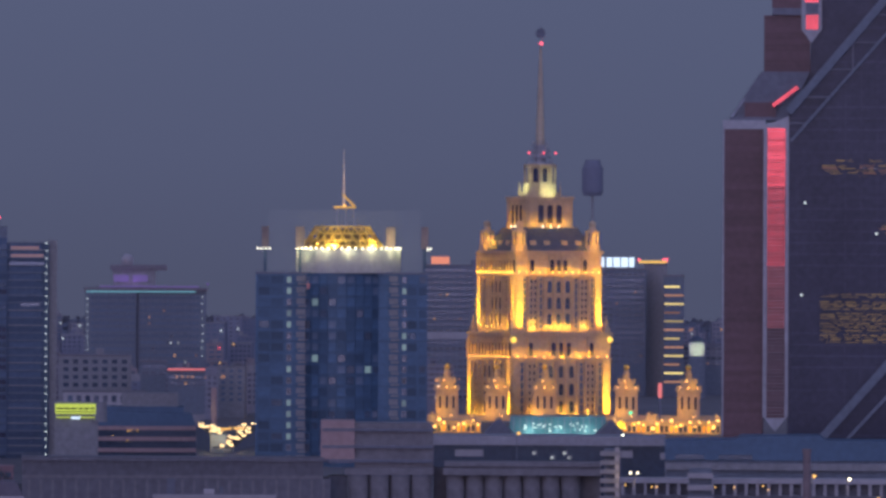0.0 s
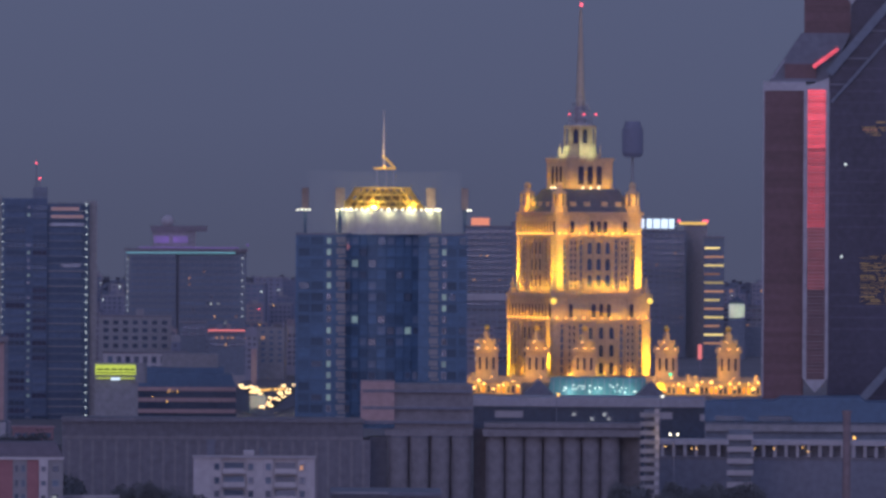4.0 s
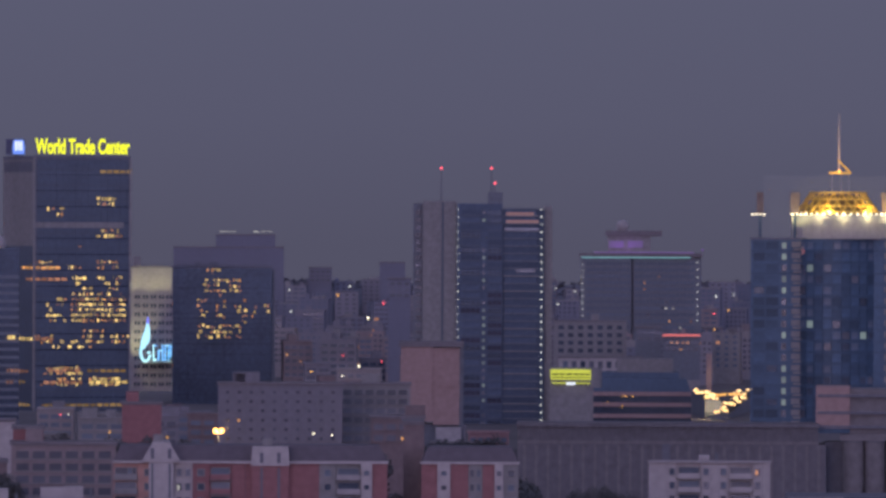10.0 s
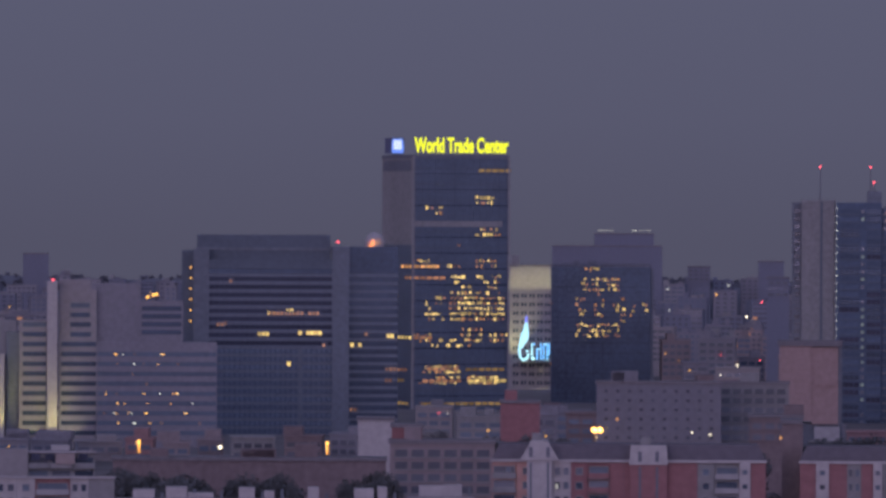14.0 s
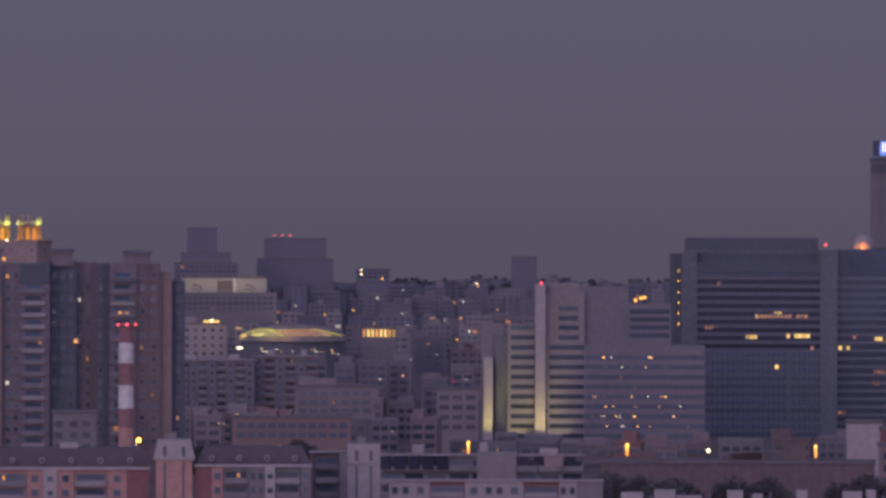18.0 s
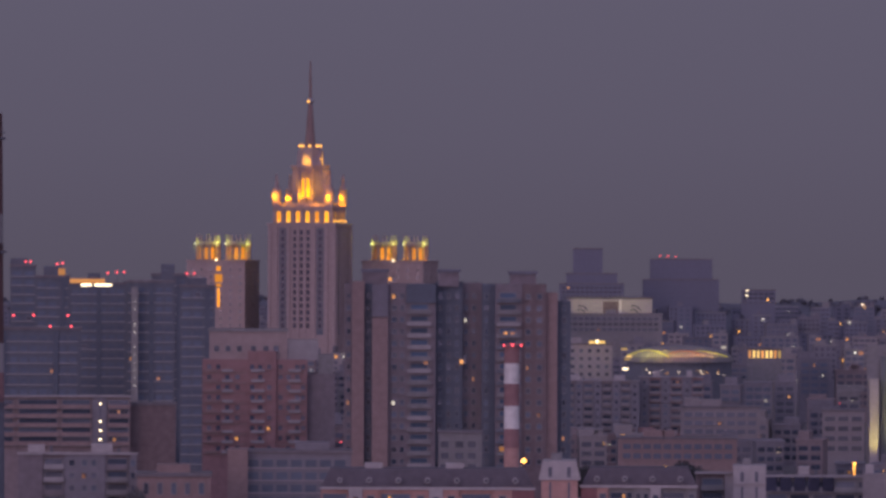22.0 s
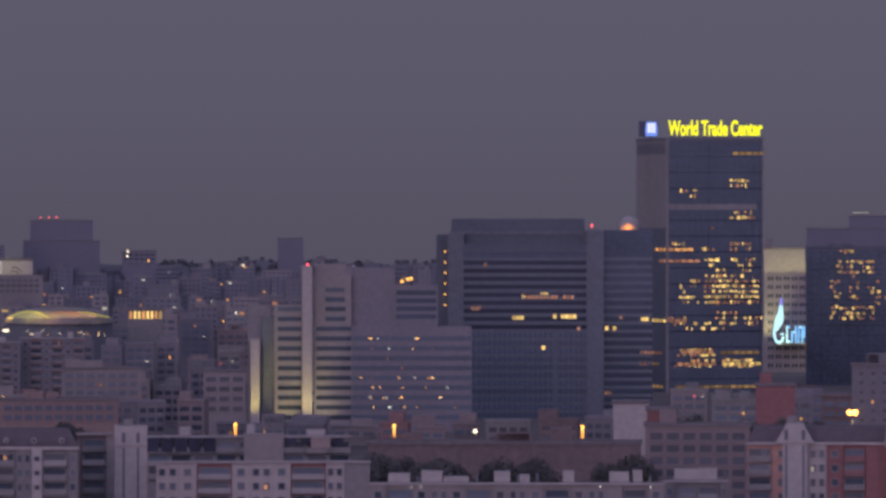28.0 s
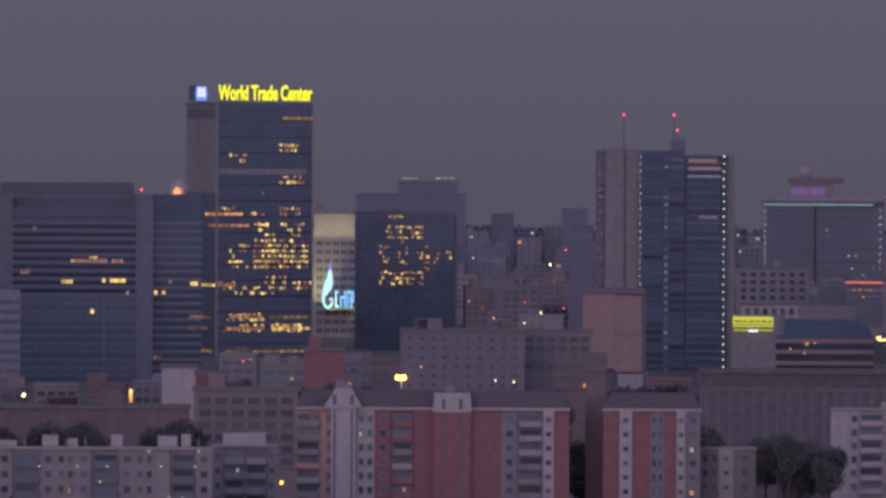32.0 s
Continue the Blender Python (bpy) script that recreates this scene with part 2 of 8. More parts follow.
def frustum(bm, cx, cy, r0, r1, z0, z1, n=16, spin=0.0, mi=0):
    lo = [bm.verts.new((cx + r0 * math.cos(spin + 2 * math.pi * i / n), cy + r0 * math.sin(spin + 2 * math.pi * i / n), z0)) for i in range(n)]
    hi = [bm.verts.new((cx + r1 * math.cos(spin + 2 * math.pi * i / n), cy + r1 * math.sin(spin + 2 * math.pi * i / n), z1)) for i in range(n)]
    for i in range(n):
        bm.faces.new((lo[i], lo[(i + 1) % n], hi[(i + 1) % n], hi[i])).material_index = mi
    bm.faces.new(lo[::-1]).material_index = mi
    bm.faces.new(hi).material_index = mi


def sphere(bm, cx, cy, cz, r, squash=1.0, n=12):
    bmesh.ops.create_uvsphere(bm, u_segments=n, v_segments=max(6, n // 2), radius=r, matrix=Matrix.Translation((cx, cy, cz)) @ Matrix.Diagonal((1, 1, squash, 1)))


def beam(bm, a, b, w, n=4):
    """A bar of width w from a to b."""
    a, b = Vector(a), Vector(b)
    q = (b - a).to_track_quat("Z", "Y").to_matrix()
    ring = [q @ Vector((w * 0.707 * math.cos(math.pi / 4 + 2 * math.pi * i / n), w * 0.707 * math.sin(math.pi / 4 + 2 * math.pi * i / n), 0)) for i in range(n)]
    lo, hi = [bm.verts.new(a + r) for r in ring], [bm.verts.new(b + r) for r in ring]
    for i in range(n):
        bm.faces.new((lo[i], lo[(i + 1) % n], hi[(i + 1) % n], hi[i]))
    bm.faces.new(lo[::-1]), bm.faces.new(hi)


def outline(bm, pts, y0, y1):
    """A plate whose outline in x and z is pts, from y0 back to y1."""
    front, back = [bm.verts.new((x, y0, z)) for x, z in pts], [bm.verts.new((x, y1, z)) for x, z in pts]
    n = len(pts)
    bm.faces.new(front), bm.faces.new(back[::-1])
    for i in range(n):
        bm.faces.new((front[(i + 1) % n], front[i], back[i], back[(i + 1) % n]))
    bmesh.ops.recalc_face_normals(bm, faces=bm.faces)


def mesh_of(name, bm, *mats):
    me = bpy.data.meshes.new(name)
    bm.to_mesh(me)
    bm.free()
    for m in mats:
        me.materials.append(m)
    return me


def part(name, bm, material, parent, label=""):
    mats = material if isinstance(material, (list, tuple)) else [material]
    ob = new(name, mesh_of(name, bm, *mats))
    ob.parent = parent
    if label:
        ob["label"] = label
    return ob


def slab(name, parent, material, x0, x1, y0, y1, z0, z1, label=""):
    bm = bmesh.new()
    box(bm, x0, x1, y0, y1, z0, z1)
    return part(name, bm, material, parent, label)


def thing(name, u, d, turn=0.0, label="", category="", group="", kind="", z=0.0):
    """An empty at bearing u and distance d on the ground; its x runs to the right, y away from the eye; turn in degrees."""
    ob = new(name)
    a = u / F
    ob.matrix_world = pose(d * math.sin(a), d * math.cos(a), z, 0, 0, turn - math.degrees(a))
    return tagged(ob, label, category, group, kind)


def rise(v, d):
    """The height in metres of what is seen at drop v, d metres off."""
    return EYE - (v - LEVEL) * d / F


SHARED = {}


def ring(bm, w, h, a, t, mi=0):
    """A rectangular frame of width a and depth t in one piece."""
    outer, inner = [(-w / 2, -h / 2), (w / 2, -h / 2), (w / 2, h / 2), (-w / 2, h / 2)], [(-w / 2 + a, -h / 2 + a), (w / 2 - a, -h / 2 + a), (w / 2 - a, h / 2 - a), (-w / 2 + a, h / 2 - a)]
    of, ob, nf = ([bm.verts.new((x, y, z)) for x, z in pts] for pts, y in ((outer, -t), (outer, 0), (inner, -t)))
    nb = [bm.verts.new((x, 0, z)) for x, z in inner]
    for i in range(4):
        j = (i + 1) % 4
        for f in ((of[i], of[j], nf[j], nf[i]), (of[j], of[i], ob[i], ob[j]), (nf[i], nf[j], nb[j], nb[i])):
            bm.faces.new(f).material_index = mi


def window_mesh(w, h, glass, frame_mat=None, kind="window"):
    """A window: a recessed pane in a proud frame with a sill."""
    key = (round(w, 2), round(h, 2), glass.name, frame_mat.name if frame_mat else "", kind)
    if key not in SHARED:
        bm = bmesh.new()
        a, t = min(w, h) * 0.1, 0.22
        if kind == "arch":
            pts = [(-w / 2, -h / 2), (w / 2, -h / 2)] + [(w / 2 * math.cos(g), h / 2 - w / 2 + w / 2 * math.sin(g)) for g in [math.pi * i / 6 for i in range(7)]]
            outline(bm, pts, -0.12, 0.0)
        else:
            ring(bm, w, h, a, t, 1)
            if glass.name.startswith("lit_room") and 0.9 < w < 2.7:
                # a lit room shows between drawn curtains and a blind
                x1, z1 = w * 0.12, h * 0.22
                box(bm, -w / 2 + a, x1, -0.06, 0, -h / 2 + a, z1, 0)
                bend = [(-w / 2 + a, z1), (x1, z1), (x1, -h / 2 + a), (w / 2 - a, -h / 2 + a), (w / 2 - a, h / 2 - a), (-w / 2 + a, h / 2 - a)]
                front, back = [bm.verts.new((x, -0.08, z)) for x, z in bend], [bm.verts.new((x, 0, z)) for x, z in bend]
                bm.faces.new(front).material_index = 2
                for i in range(6):
                    bm.faces.new((front[i - 1], back[i - 1], back[i], front[i])).material_index = 2
            else:
                box(bm, -w / 2 + a, w / 2 - a, -0.06, 0, -h / 2 + a, h / 2 - a, 0)
        SHARED[key] = mesh_of(kind, bm, glass, frame_mat or FRAME, GLASS)
    return SHARED[key]


def window(parent, x, y, z, w, h, glass, face=0.0, frame_mat=None, kind="window", name="window"):
    """face: degrees by which the window's outward side turns from -y towards +x."""
    ob = new(name, window_mesh(w, h, glass, frame_mat, kind))
    ob.parent = parent
    ob.matrix_basis = pose(x, y, z, 0, 0, face)
    return ob


def bulb(parent, x, y, z, r, material, name="lamp"):
    key = ("bulb", round(r, 2), material.name)
    if key not in SHARED:
        bm = bmesh.new()
        sphere(bm, 0, 0, 0, r, n=8)
        SHARED[key] = mesh_of("bulb", bm, material)
    ob = new(name, SHARED[key])
    ob.parent, ob.location = parent, (x, y, z)
    return ob


def spot(parent, at, to, watts, color=(1.0, 0.58, 0.16), cone=70, size=0.8, name="floodlight"):
    """A floodlight of the place, fixed to its building."""
    ob = new(name, bpy.data.lights.new(name, "SPOT"))
    ob.data.energy, ob.data.color, ob.data.spot_size, ob.data.spot_blend, ob.data.shadow_soft_size = watts, color, radians(cone), 0.9, size
    ob.parent = parent
    ob.matrix_basis = look(at, to)
    return ob


def glim(parent, at, watts, color=(1.0, 0.6, 0.2), size=0.5, name="lamp_light"):
    ob = new(name, bpy.data.lights.new(name, "POINT"))
    ob.data.energy, ob.data.color, ob.data.shadow_soft_size = watts, color, size
    ob.parent, ob.location = parent, at
    return ob


def spread(lo, hi, n):
    """The middles of n even bays from lo to hi."""
    return [lo + (hi - lo) * (i + 0.5) / n for i in range(n)]


def choose(rng, lit, dark=None):
    """A pane: mostly dark, lit with the chance given."""
    if rng.random() < lit * 0.6:
        return rng.choice((LIT_WARM, LIT_WARM, LIT_DIM, LIT_DIM, LIT_DIM, LIT_DIM, LIT_WHITE))
    return dark or rng.choice((GLASS, GLASS, GLASS_BLUE, GLASS_BLACK))


def letters(parent, text, x0, x1, y, z0, z1, material, name="sign_letters"):
    """Raised letters that fill the given width and height."""
    cu = bpy.data.curves.new(name, "FONT")
    cu.body, cu.extrude, cu.offset = text, 0.15, 0.025
    cu.materials.append(material)
    probe = new(name, cu)
    bpy.context.view_layer.update()
    w, h = probe.dimensions.x, probe.dimensions.y
    me = bpy.data.meshes.new_from_object(probe.evaluated_get(bpy.context.evaluated_depsgraph_get()))
    low = min(v.co.y for v in me.vertices)
    left = min(v.co.x for v in me.vertices)
    for v in me.vertices:
        v.co = ((v.co.x - left) * (x1 - x0) / w, -v.co.z, (v.co.y - low) * (z1 - z0) / h)
    bpy.data.objects.remove(probe)
    me.name = name
    ob = new(name, me)
    ob.parent, ob.location = parent, (x0, y, z0)
    return ob


def row_mesh(width, n, h, glass, frame_mat, gap=0.25):
    """One storey's ribbon of n panes with a sill below."""
    key = ("row", round(width, 1), n, round(h, 2), glass.name, frame_mat.name, gap)
    if key not in SHARED:
        bm = bmesh.new()
        step = width / n
        for i in range(n):
            x = -width / 2 + i * step
            box(bm, x + step * gap / 2, x + step * (1 - gap / 2), -0.08, 0, -h / 2, h / 2, 0)
        box(bm, -width / 2, width / 2, -0.3, 0, -h / 2 - 0.35, -h / 2 - 0.05, 1)
        SHARED[key] = mesh_of("ribbon_window", bm, glass, frame_mat)
    return SHARED[key]


def window_row(parent, x, y, z, width, n, h, glass, frame_mat, face=0.0, gap=0.25):
    ob = new("ribbon_window", row_mesh(width, n, h, glass, frame_mat, gap))
    ob.parent = parent
    ob.matrix_basis = pose(x, y, z, 0, 0, face)
    return ob


def around(theta, a, out):
    """Where a point lies that is a metres along and out metres before the face that looks theta degrees round from -y."""
    g = radians(theta)
    return a * math.cos(g) + out * math.sin(g), a * math.sin(g) - out * math.cos(g)


def on_face(name, parent, material, theta, a0, a1, out0, out1, z0, z1):
    """A plate on a face of a square tower, from out0 to out1 before the axis."""
    bm = bmesh.new()
    box(bm, a0, a1, -out1, -out0, z0, z1)
    bmesh.ops.rotate(bm, cent=(0, 0, 0), matrix=Matrix.Rotation(radians(theta), 3, "Z"), verts=bm.verts)
    return part(name, bm, material, parent)


# ---------------------------------------------------------------- ground and river
def ground_sheet():
    bm = bmesh.new()
    v = [bm.verts.new(c) for c in ((-9000, -3000, 0), (9000, -3000, 0), (9000, 9000, 0), (-9000, 9000, 0))]
    bm.faces.new(v)
    tagged(new("ground", mesh_of("ground", bm, GROUND)), "dim ground of the city at dusk", "ground", kind="structure")


ground_sheet()


# ---------------------------------------------------------------- the floodlit hotel tower with its spire
def stone_turret(parent, u_off, y, w, v0, v1, d):
    """A small stepped turret with a lit cupola, as a part of its building."""
    k = d / F
    x, z0, z1 = u_off * k, rise(v0, d), rise(v1, d)
    h = z1 - z0
    bm = bmesh.new()
    box(bm, x - w * 0.46, x + w * 0.46, y - w * 0.46, y + w * 0.46, 0, z0 + h * 0.50)
    box(bm, x - w * 0.54, x + w * 0.54, y - w * 0.54, y + w * 0.54, z0 + h * 0.50, z0 + h * 0.55)
    box(bm, x - w * 0.30, x + w * 0.30, y - w * 0.30, y + w * 0.30, z0 + h * 0.55, z0 + h * 0.66)
    box(bm, x - w * 0.36, x + w * 0.36, y - w * 0.36, y + w * 0.36, z0 + h * 0.64, z0 + h * 0.67)
    frustum(bm, x, y, w * 0.14, w * 0.11, z0 + h * 0.67, z0 + h * 0.88, 8)
    frustum(bm, x, y, w * 0.17, w * 0.17, z0 + h * 0.80, z0 + h * 0.82, 8)
    t = part("turret", bm, STONE, parent)
    for i in range(5):
        for zz, q in ((0.55, 0.50), (0.67, 0.34)):
            xm = x + (i - 2) * w * q * 0.46
            slab("merlon", t, STONE, xm - w * 0.055, xm + w * 0.055, y - w * q - 0.3, y - w * q + 0.4, z0 + h * zz, z0 + h * (zz + 0.065))
    bm = bmesh.new()
    sphere(bm, x, y, z0 + h * 0.94, w * 0.12, 1.0)
    part("cupola", bm, GOLD, t, "small gilded cupola")
    for i in range(3):
        window(t, x + (i - 1) * w * 0.28, y - w * 0.46 - 0.02, z0 + h * 0.28, w * 0.12, h * 0.24, GLASS_NIGHT, frame_mat=STONE)
    # small glowing bulbs added as bright highlights along the merlons
    for q, zz in ((-0.36, 0.57), (0.0, 0.57), (0.36, 0.57), (-0.1, 0.69), (0.2, 0.03)):
        bulb(t, x + q * w, y - w * 0.6, z0 + h * zz, 0.32, LAMP_SODIUM)
    glim(parent, (x - w * 0.3, y - w * 0.85, z0 + h * 0.12), 2000, (1.0, 0.46, 0.02))
    glim(parent, (x + w * 0.1, y - w * 0.78, z0 + h * 0.60), 1300, (1.0, 0.43, 0.01))
    glim(parent, (x - w * 0.1, y - w * 0.5, z0 + h * 0.84), 520, (1.0, 0.55, 0.1))


def spire_hotel():
    d, ax = 3571.0, 173.0
    k = d / F
    hotel = thing("high_rise_hotel", ax, d, 24.0, "floodlit stepped stone hotel tower with a tall spire", "hotel")
    Z = lambda y: rise(y - 440, d)
    FACES = (0, -90)

    def tier(s, y0, y1, name="tower_tier", m=STONE):
        return slab(name, hotel, m, -s, s, -s, s, Z(y0), Z(y1))

    low, mid, top = 28.3, 24.6, 13.1
    slab("tower_tier", hotel, STONE, -low, low, -low, low, 0, Z(590))
    tier(mid, 590, 446)
    tier(low + 0.9, 592, 586, "cornice")
    tier(low + 0.5, 635, 631, "cornice")
    tier(mid + 0.9, 448, 443, "cornice")
    tier(mid + 0.6, 487, 483, "cornice")
    # sloping dark roof and the upper block
    bm = bmesh.new()
    frustum(bm, 0, 0, mid * 1.32, top * 1.62, Z(443), Z(402), 4, math.pi / 4)
    part("roof", bm, STONE_ROOF, hotel, "dark slate roof")
    slab("roof_attic", hotel, STONE, -top * 1.3, top * 1.3, -top * 1.3, top * 1.3, Z(443), Z(420))
    tier(top, 420, 350, "upper_block")
    tier(top + 0.7, 352, 347, "cornice")
    tier(top + 0.5, 404, 400, "cornice")
    # lantern, rings and spire
    bm = bmesh.new()
    frustum(bm, 0, 0, 10.2, 9.8, Z(347), Z(340), 8, math.pi / 8)
    frustum(bm, 0, 0, 9.0, 8.6, Z(340), Z(324), 8, math.pi / 8)
    frustum(bm, 0, 0, 6.6, 6.6, Z(324), Z(292), 8, math.pi / 8)
    frustum(bm, 0, 0, 8.6, 8.6, Z(294), Z(290), 8, math.pi / 8)
    lantern = part("lantern", bm, STONE, hotel)
    for i in range(8):
        g = math.pi / 8 + i * math.pi / 4
        bm = bmesh.new()
        frustum(bm, 8.0 * math.cos(g), 8.0 * math.sin(g), 0.65, 0.6, Z(324), Z(293), 8)
        part("column", bm, STONE, lantern)
        bm = bmesh.new()
        frustum(bm, 10.6 * math.cos(g), 10.6 * math.sin(g), 0.8, 0.1, Z(345), Z(322), 6)
        part("pinnacle", bm, STONE, lantern)
        h = g + math.pi / 8
        window(lantern, 6.3 * math.cos(h), 6.3 * math.sin(h), Z(309), 2.6, 7.5, GLASS_NIGHT, math.degrees(h) + 90, kind="arch")
    bm = bmesh.new()
    for y0, y1, r in ((290, 287, 6.6), (279, 277, 6.0), (268, 266, 5.2), (258, 256, 4.4)):
        frustum(bm, 0, 0, r, r, Z(y0), Z(y1), 12)
        for i in range(10):
            g = i * math.pi / 5
            frustum(bm, r * 0.92 * math.cos(g), r * 0.92 * math.sin(g), 0.22, 0.22, Z(y1), Z(y1 - 7), 4)
    frustum(bm, 0, 0, 3.6, 2.8, Z(290), Z(256), 8)
    part("gallery", bm, STEEL, hotel, "open ringed gallery under the spire")
    bm = bmesh.new()
    frustum(bm, 0, 0, 2.6, 1.7, Z(256), Z(170), 8)
    frustum(bm, 0, 0, 1.7, 0.7, Z(170), Z(86), 8)
    frustum(bm, 0, 0, 0.5, 0.3, Z(86), Z(70), 6)
    part("spire", bm, surface("gilded_spire", (0.34, 0.28, 0.22), 0.5, 0.3), hotel, "tall dull gilded spire")
    bm = bmesh.new()
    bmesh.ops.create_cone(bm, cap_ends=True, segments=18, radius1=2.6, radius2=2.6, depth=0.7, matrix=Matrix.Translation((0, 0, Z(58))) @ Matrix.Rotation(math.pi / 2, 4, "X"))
    pts = [((2.9 if i % 2 == 0 else 1.2) * math.sin(math.pi * i / 5), Z(57) + (2.9 if i % 2 == 0 else 1.2) * math.cos(math.pi * i / 5)) for i in range(10)]
    outline(bm, pts, -0.5, 0.5)
    part("star", bm, STEEL_DARK, hotel, "dark star in a wreath")
    bulb(hotel, 0, -0.9, Z(76), 1.0, LAMP_RED, "obstruction_lamp")
    for x in (-7.6, 0.8, 7.6):
        bulb(hotel, x, -3, Z(270), 0.6, LAMP_RED, "obstruction_lamp")
    # corner turrets on the main shaft
    for sx, sy in ((-1, -1), (-1, 1), (1, -1), (1, 1)):
        x, y = sx * 21.0, sy * 21.0
        bm = bmesh.new()
        frustum(bm, x, y, 4.6, 4.4, Z(443), Z(432), 8)
        frustum(bm, x, y, 1.7, 1.7, Z(432), Z(411), 8)
        frustum(bm, x, y, 4.2, 3.8, Z(411), Z(407), 8)
        frustum(bm, x, y, 2.6, 1.3, Z(407), Z(399), 8)
        t = part("corner_turret", bm, STONE, hotel)
        for i in range(6):
            g = i * math.pi / 3
            bm = bmesh.new()
            frustum(bm, x + 3.4 * math.cos(g), y + 3.4 * math.sin(g), 0.6, 0.6, Z(432), Z(411), 6)
            part("column", bm, STONE, t)
        bm = bmesh.new()
        sphere(bm, x, y, Z(396), 1.9)
        part("finial", bm, STONE, t)
        glim(hotel, (x - 2.5, y - 7.0, Z(428)), 2600, (1.0, 0.43, 0.01))
        glim(hotel, (x - 0.6, y - 2.6, Z(422)), 500, (1.0, 0.6, 0.12))
        x, y = sx * 26.6, sy * 26.6
        bm = bmesh.new()
        box(bm, x - 1.6, x + 1.6, y - 1.6, y + 1.6, Z(588), Z(578))
        frustum(bm, x, y, 1.5, 0.15, Z(578), Z(556), 6)
        part("obelisk", bm, STONE, hotel)
    for th in FACES:
        # attic dormers with small pediments
        for a in (-13, -5, 5, 13):
            on_face("dormer", hotel, STONE, th, a - 1.6, a + 1.6, 18, 21, Z(443), Z(425))
        # upper block arches
        for a in (-5.2, 0, 5.2):
            x, y = around(th, a, top + 0.02)
            window(hotel, x, y, Z(378), 3.2, 9.8, GLASS_NIGHT, th, kind="arch")
        for a in (-12, -8, -2.6, 2.6, 8, 12):
            on_face("pilaster", hotel, STONE, th, a - 0.5, a + 0.5, top, top + 0.55, Z(400), Z(352))
        # loggias with columns under both cornices
        for s, y0, y1, n in ((mid, 483, 450, 13), (low, 631, 595, 13)):
            for i, a in enumerate(spread(-s, s, n)):
                if i not in (2, 5, 6, 7, 10) and th == 0:
                    continue
                x, y = around(th, a, s + 0.02)
                window(hotel, x, y, Z((y0 + y1) / 2 + 3), 2.3, (y0 - y1) * k * 0.66, GLASS_NIGHT, th, kind="arch")
                on_face("loggia_column", hotel, STONE, th, a - s / n - 0.45, a - s / n + 0.45, s, s + 0.9, Z(y0), Z(y1))
        # shafts: storeys of windows in bays between pilasters
        for s, y0, y1, n in ((mid, 578, 492, 8), (low, 733, 640, 8)):
            for zc in spread(Z(y0), Z(y1), n):
                for fr in (-0.318, -0.272, 0.272, 0.318):
                    x, y = around(th, fr * 2 * s, s + 0.02)
                    window(hotel, x, y, zc, 1.25, 2.0, GLASS_BLACK, th, STONE)
            for zc in spread(Z(y0), Z(y1), 3):
                for fr in (-0.105, 0.0, 0.105):
                    x, y = around(th, fr * 2 * s, s + 0.02)
                    window(hotel, x, y, zc, 2.4, 6.2, GLASS_BLACK, th, kind="arch")
                    on_face("window_apron", hotel, STONE, th, fr * 2 * s - 1.7, fr * 2 * s + 1.7, s, s + 0.5, zc - 4.5, zc - 3.7)
            for fr in (-0.35, -0.245, -0.165, -0.0525, 0.0525, 0.165, 0.245, 0.35):
                a = fr * 2 * s
                on_face("pilaster", hotel, STONE, th, a - 0.65, a + 0.65, s, s + 0.9, Z(y0 + 3), Z(y1 - 4))
            # tall recessed strips of dark glazing between the bays
            for fr in (-0.395, -0.205, 0.205, 0.395):
                a = fr * 2 * s
                on_face("glazed_strip", hotel, GLASS_BLUE, th, a - s * 0.028, a + s * 0.028, s, s + 0.05, Z(y0), Z(y1))
                for zc in spread(Z(y0), Z(y1), 7):
                    on_face("strip_spandrel", hotel, STONE, th, a - s * 0.03, a + s * 0.03, s, s + 0.16, zc - 0.35, zc + 0.35)
            for fr in (-0.456, 0.456):
                a = fr * 2 * s
                on_face("corner_pier", hotel, STONE, th, a - s * 0.082, a + s * 0.082, s, s + 0.7, Z(y0 + 3), Z(y1 - 4))
        # floodlights: short washes up each bay, long beams up the corner piers, small lamps under the loggias
        for s, y0, y1 in ((low, 738, 640), (mid, 583, 492)):
            for fr in (-0.295, -0.105, 0.0, 0.105, 0.295):
                xa, ya = around(th, fr * 2 * s, s + 2.4)
                glim(hotel, (xa, ya, Z(y0 - 8)), 1250, (1.0, 0.52, 0.03), 0.3)
            for fr in (-0.456, 0.456):
                xa, ya = around(th, fr * 2 * s, s + 3.6)
                for up, cone, watts in ((0.18, 60, 19000), (0.45, 32, 110000), (0.85, 20, 240000)):
                    xb, yb = around(th, fr * 2 * s, s + 0.7)
                    spot(hotel, (xa, ya, Z(y0)), (xb, yb, Z(y0) + up * (Z(y1) - Z(y0))), watts, (1.0, 0.49, 0.01), cone, 0.3)
        for s, y0, watts in ((low, 629, 760), (mid, 481, 1000), (top, 398, 1100)):
            for a in spread(-s, s, 7 if s > top else 3):
                xa, ya = around(th, a, s + 2.0)
                glim(hotel, (xa, ya, Z(y0) + 0.9), watts, (1.0, 0.43, 0.01), 0.3)
        for s, y0, n in ((mid, 481, 13), (low, 629, 11)):
            for a in spread(-s, s, n):
                x, y = around(th, a, s + 1.1)
                bulb(hotel, x, y, Z(y0), 0.36, LAMP_SODIUM)
        x, y = around(th, 0, 15.5)
        spot(hotel, (x, y, Z(346)), (0, 0, Z(318)), 9000, (0.92, 0.95, 0.45), 90)
        for a in (-4.6, 0, 4.6):
            x, y = around(th, a, top + 1.2)
            bulb(hotel, x, y, Z(400), 0.5, LAMP_WHITE)
